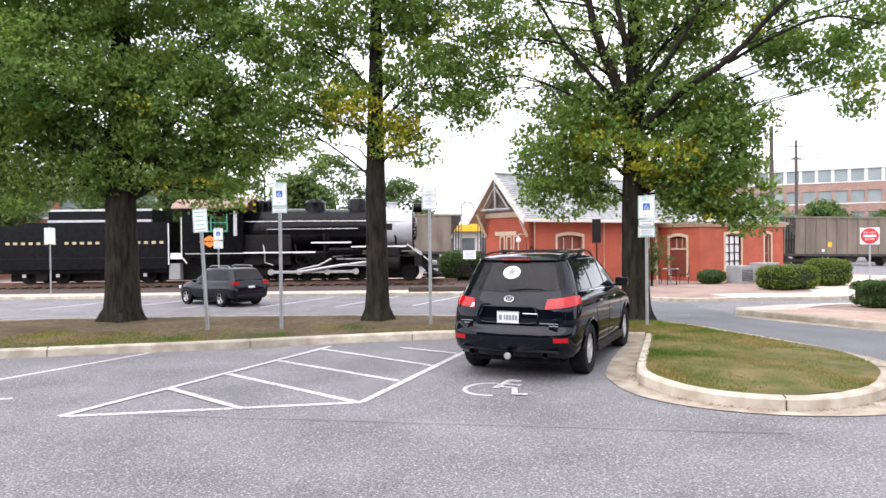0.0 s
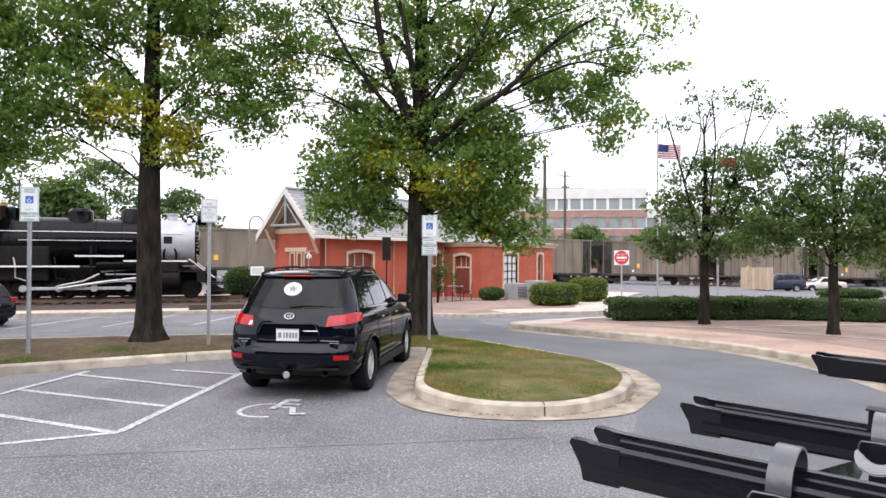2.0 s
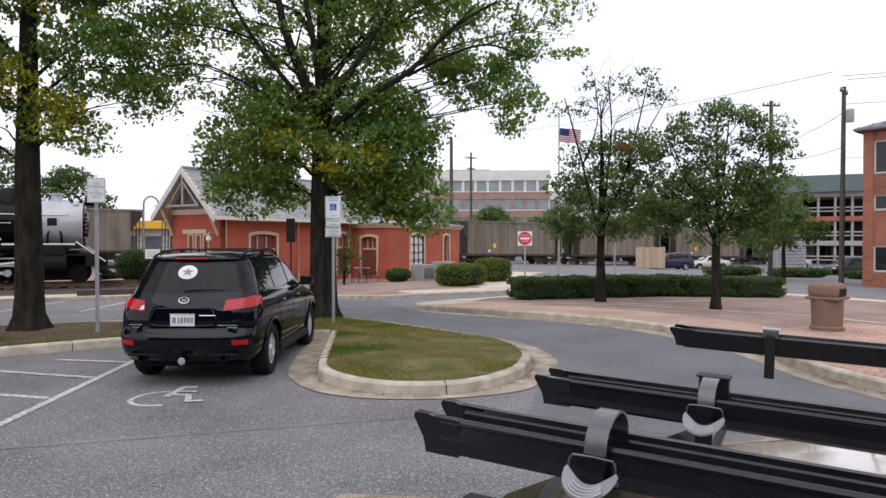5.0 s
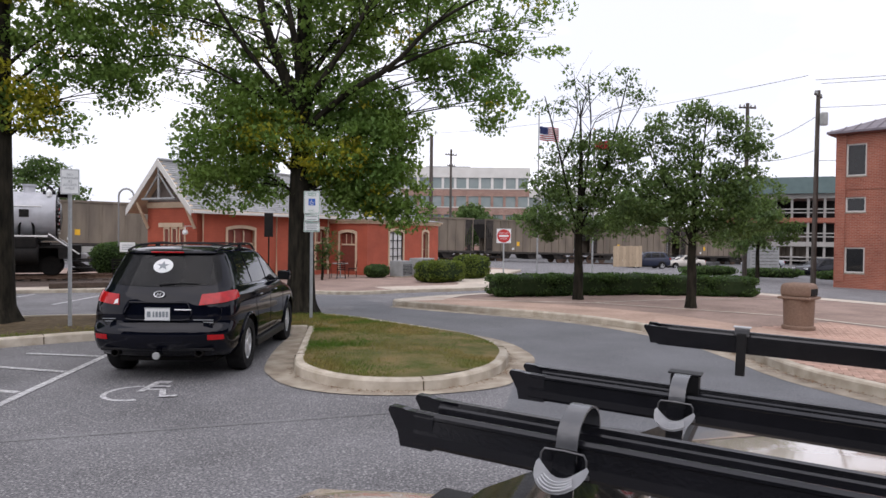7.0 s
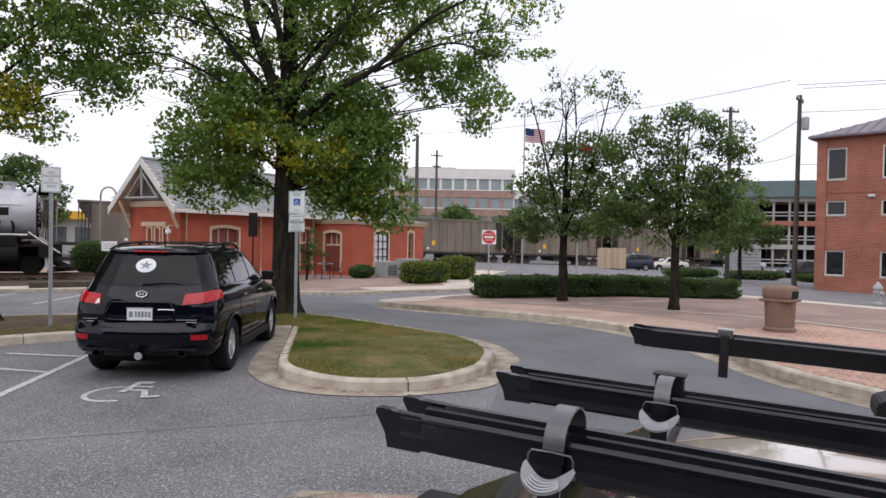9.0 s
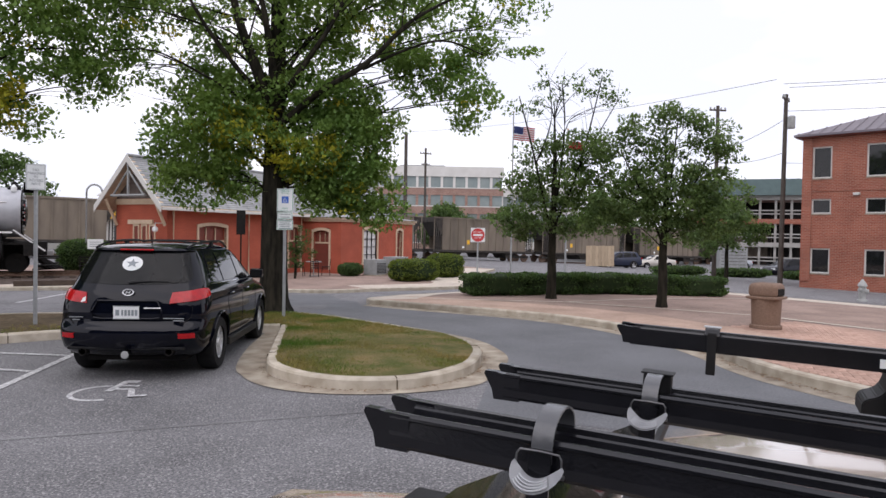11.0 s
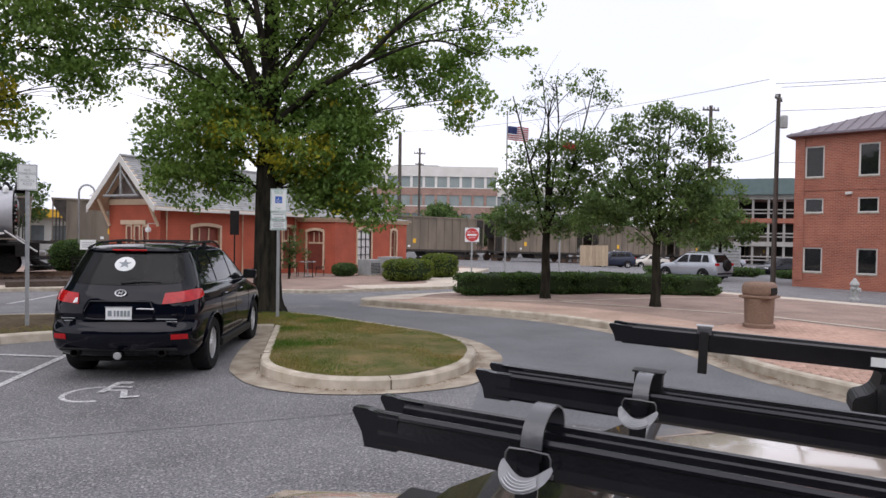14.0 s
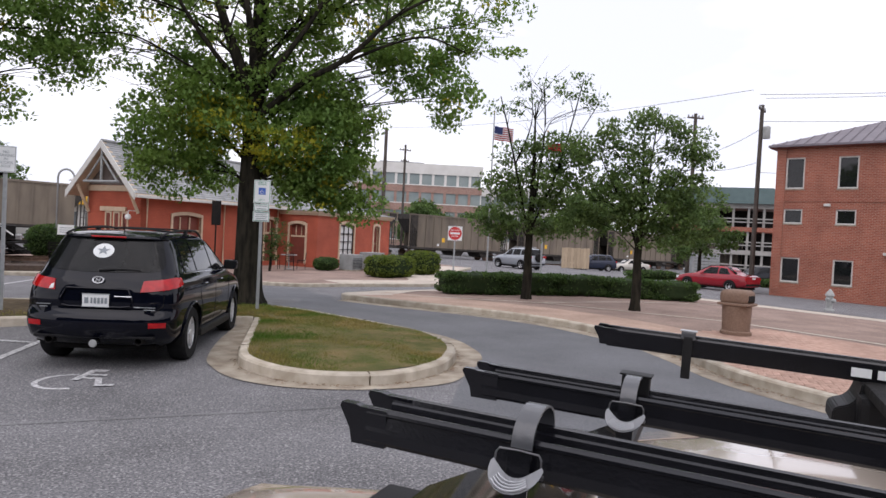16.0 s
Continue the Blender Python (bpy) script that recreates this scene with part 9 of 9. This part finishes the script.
def leaf_litter():
    """Dry leaves and grit gathered in the gutters."""
    rs = random.Random(12)
    V, F = [], []

    def scatter(line, off, n, spread):
        for _ in range(n):
            i = rs.randrange(len(line) - 1)
            p = line[i].lerp(line[i + 1], rs.random())
            d = (line[i + 1] - line[i]).normalized()
            o = off + abs(rs.gauss(0, spread)) * (1 if off > 0 else -1)
            x, y, r, a = p.x - d.y * o, p.y + d.x * o, rs.uniform(0.008, 0.026), rs.uniform(0, 6.28)
            b0 = len(V)
            for k, (e, q) in enumerate(((1, 0), (0.45, 1.57), (1, 3.14), (0.45, 4.71))):
                V.append((x + r * e * math.cos(a + q), y + r * e * math.sin(a + q), 0.024 + (0.008 if k % 2 else rs.uniform(0, 0.012))))
            F.append((b0, b0 + 1, b0 + 2, b0 + 3))
    edge = smooth_line(v2(PLAZA), 6)
    scatter([p for p in edge if 3.5 < p.y < 9.5], 0.03, 420, 0.09)
    scatter([p for p in edge if p.y > 9], 0.03, 120, 0.06)
    isle = smooth_line(v2(ISLAND), 7)
    scatter([p for p in isle if p.y < 8.3], -0.02, 150, 0.05)
    scatter([p for p in isle if p.x > 5.9 and p.y < 9.6], -0.02, 90, 0.06)
    scatter([p for p in isle if p.x < 3.8 and p.y < 10.5], -0.02, 50, 0.06)
    me = bpy.data.meshes.new("leaf_litter")
    me.from_pydata(V, [], F)
    me.materials.append(mat("dry_leaf", (0.20, 0.11, 0.05), (0.11, 0.065, 0.035), 9, 0.8, rand=0.4, spec=0.15))
    tagged(new("leaf_litter", me), "dry brown leaves gathered along the gutter", "leaf litter", kind="stuff")


leaf_litter()


# ---- what moves ----
def road_pose(y):
    """The pose of a car on the street's eastern lane, by how far along it is."""
    x = 35.6 - 0.105 * (y - 21.0)
    return pose(x, y, gz(x, y), 0, 0, 6.0)


def motions():
    dense = [0, 0.1, 0.3] + [k * 0.5 for k in range(1, 32)] + [15.7, 15.9, 16.0]
    for k, car in enumerate(HOPPERS):
        rows = []
        for t in dense:
            x = TRAIN_X0 - CAR_PITCH * k + TRAIN_SPEED * t
            rows.append((t, pose(x, TRACK_Y, track_z(x), 0, math.degrees(math.atan(0.0173)), 0)))
        walk(car, rows)
    walk(PASSING_SUV, [(t, road_pose(y)) for t, y in ((0, -70), (11.0, 8.0), (11.5, 13.2), (11.9, 16.4), (12.2, 17.9), (12.5, 19.3), (12.8, 20.6), (13.1, 22.0), (13.4, 23.7), (13.8, 25.6), (14.2, 27.7), (14.6, 30.1), (15.0, 32.5), (15.4, 35.0), (15.5, 37.6), (16.0, 40.4))])
    walk(PASSING_SEDAN, [(t, road_pose(y)) for t, y in ((0, -170), (14.8, 6.0), (15.1, 11.8), (15.2, 13.3), (15.3, 14.3), (15.4, 14.9), (15.5, 21.4), (15.6, 21.95), (15.7, 22.4), (15.8, 22.75), (15.9, 23.1), (16.0, 23.6))])
    for f, x, y, z, s in ((FLAG_A, 25.1, 34.9, 8.7, 0), (FLAG_B, 28.4, 33.7, 7.9, 2)):
        walk(f, [(t * 0.8, pose(x, y, z, 0, 4 * math.sin(t * 1.1 + s), -25 + 14 * math.sin(t * 1.7 + s))) for t in range(21)])


motions()
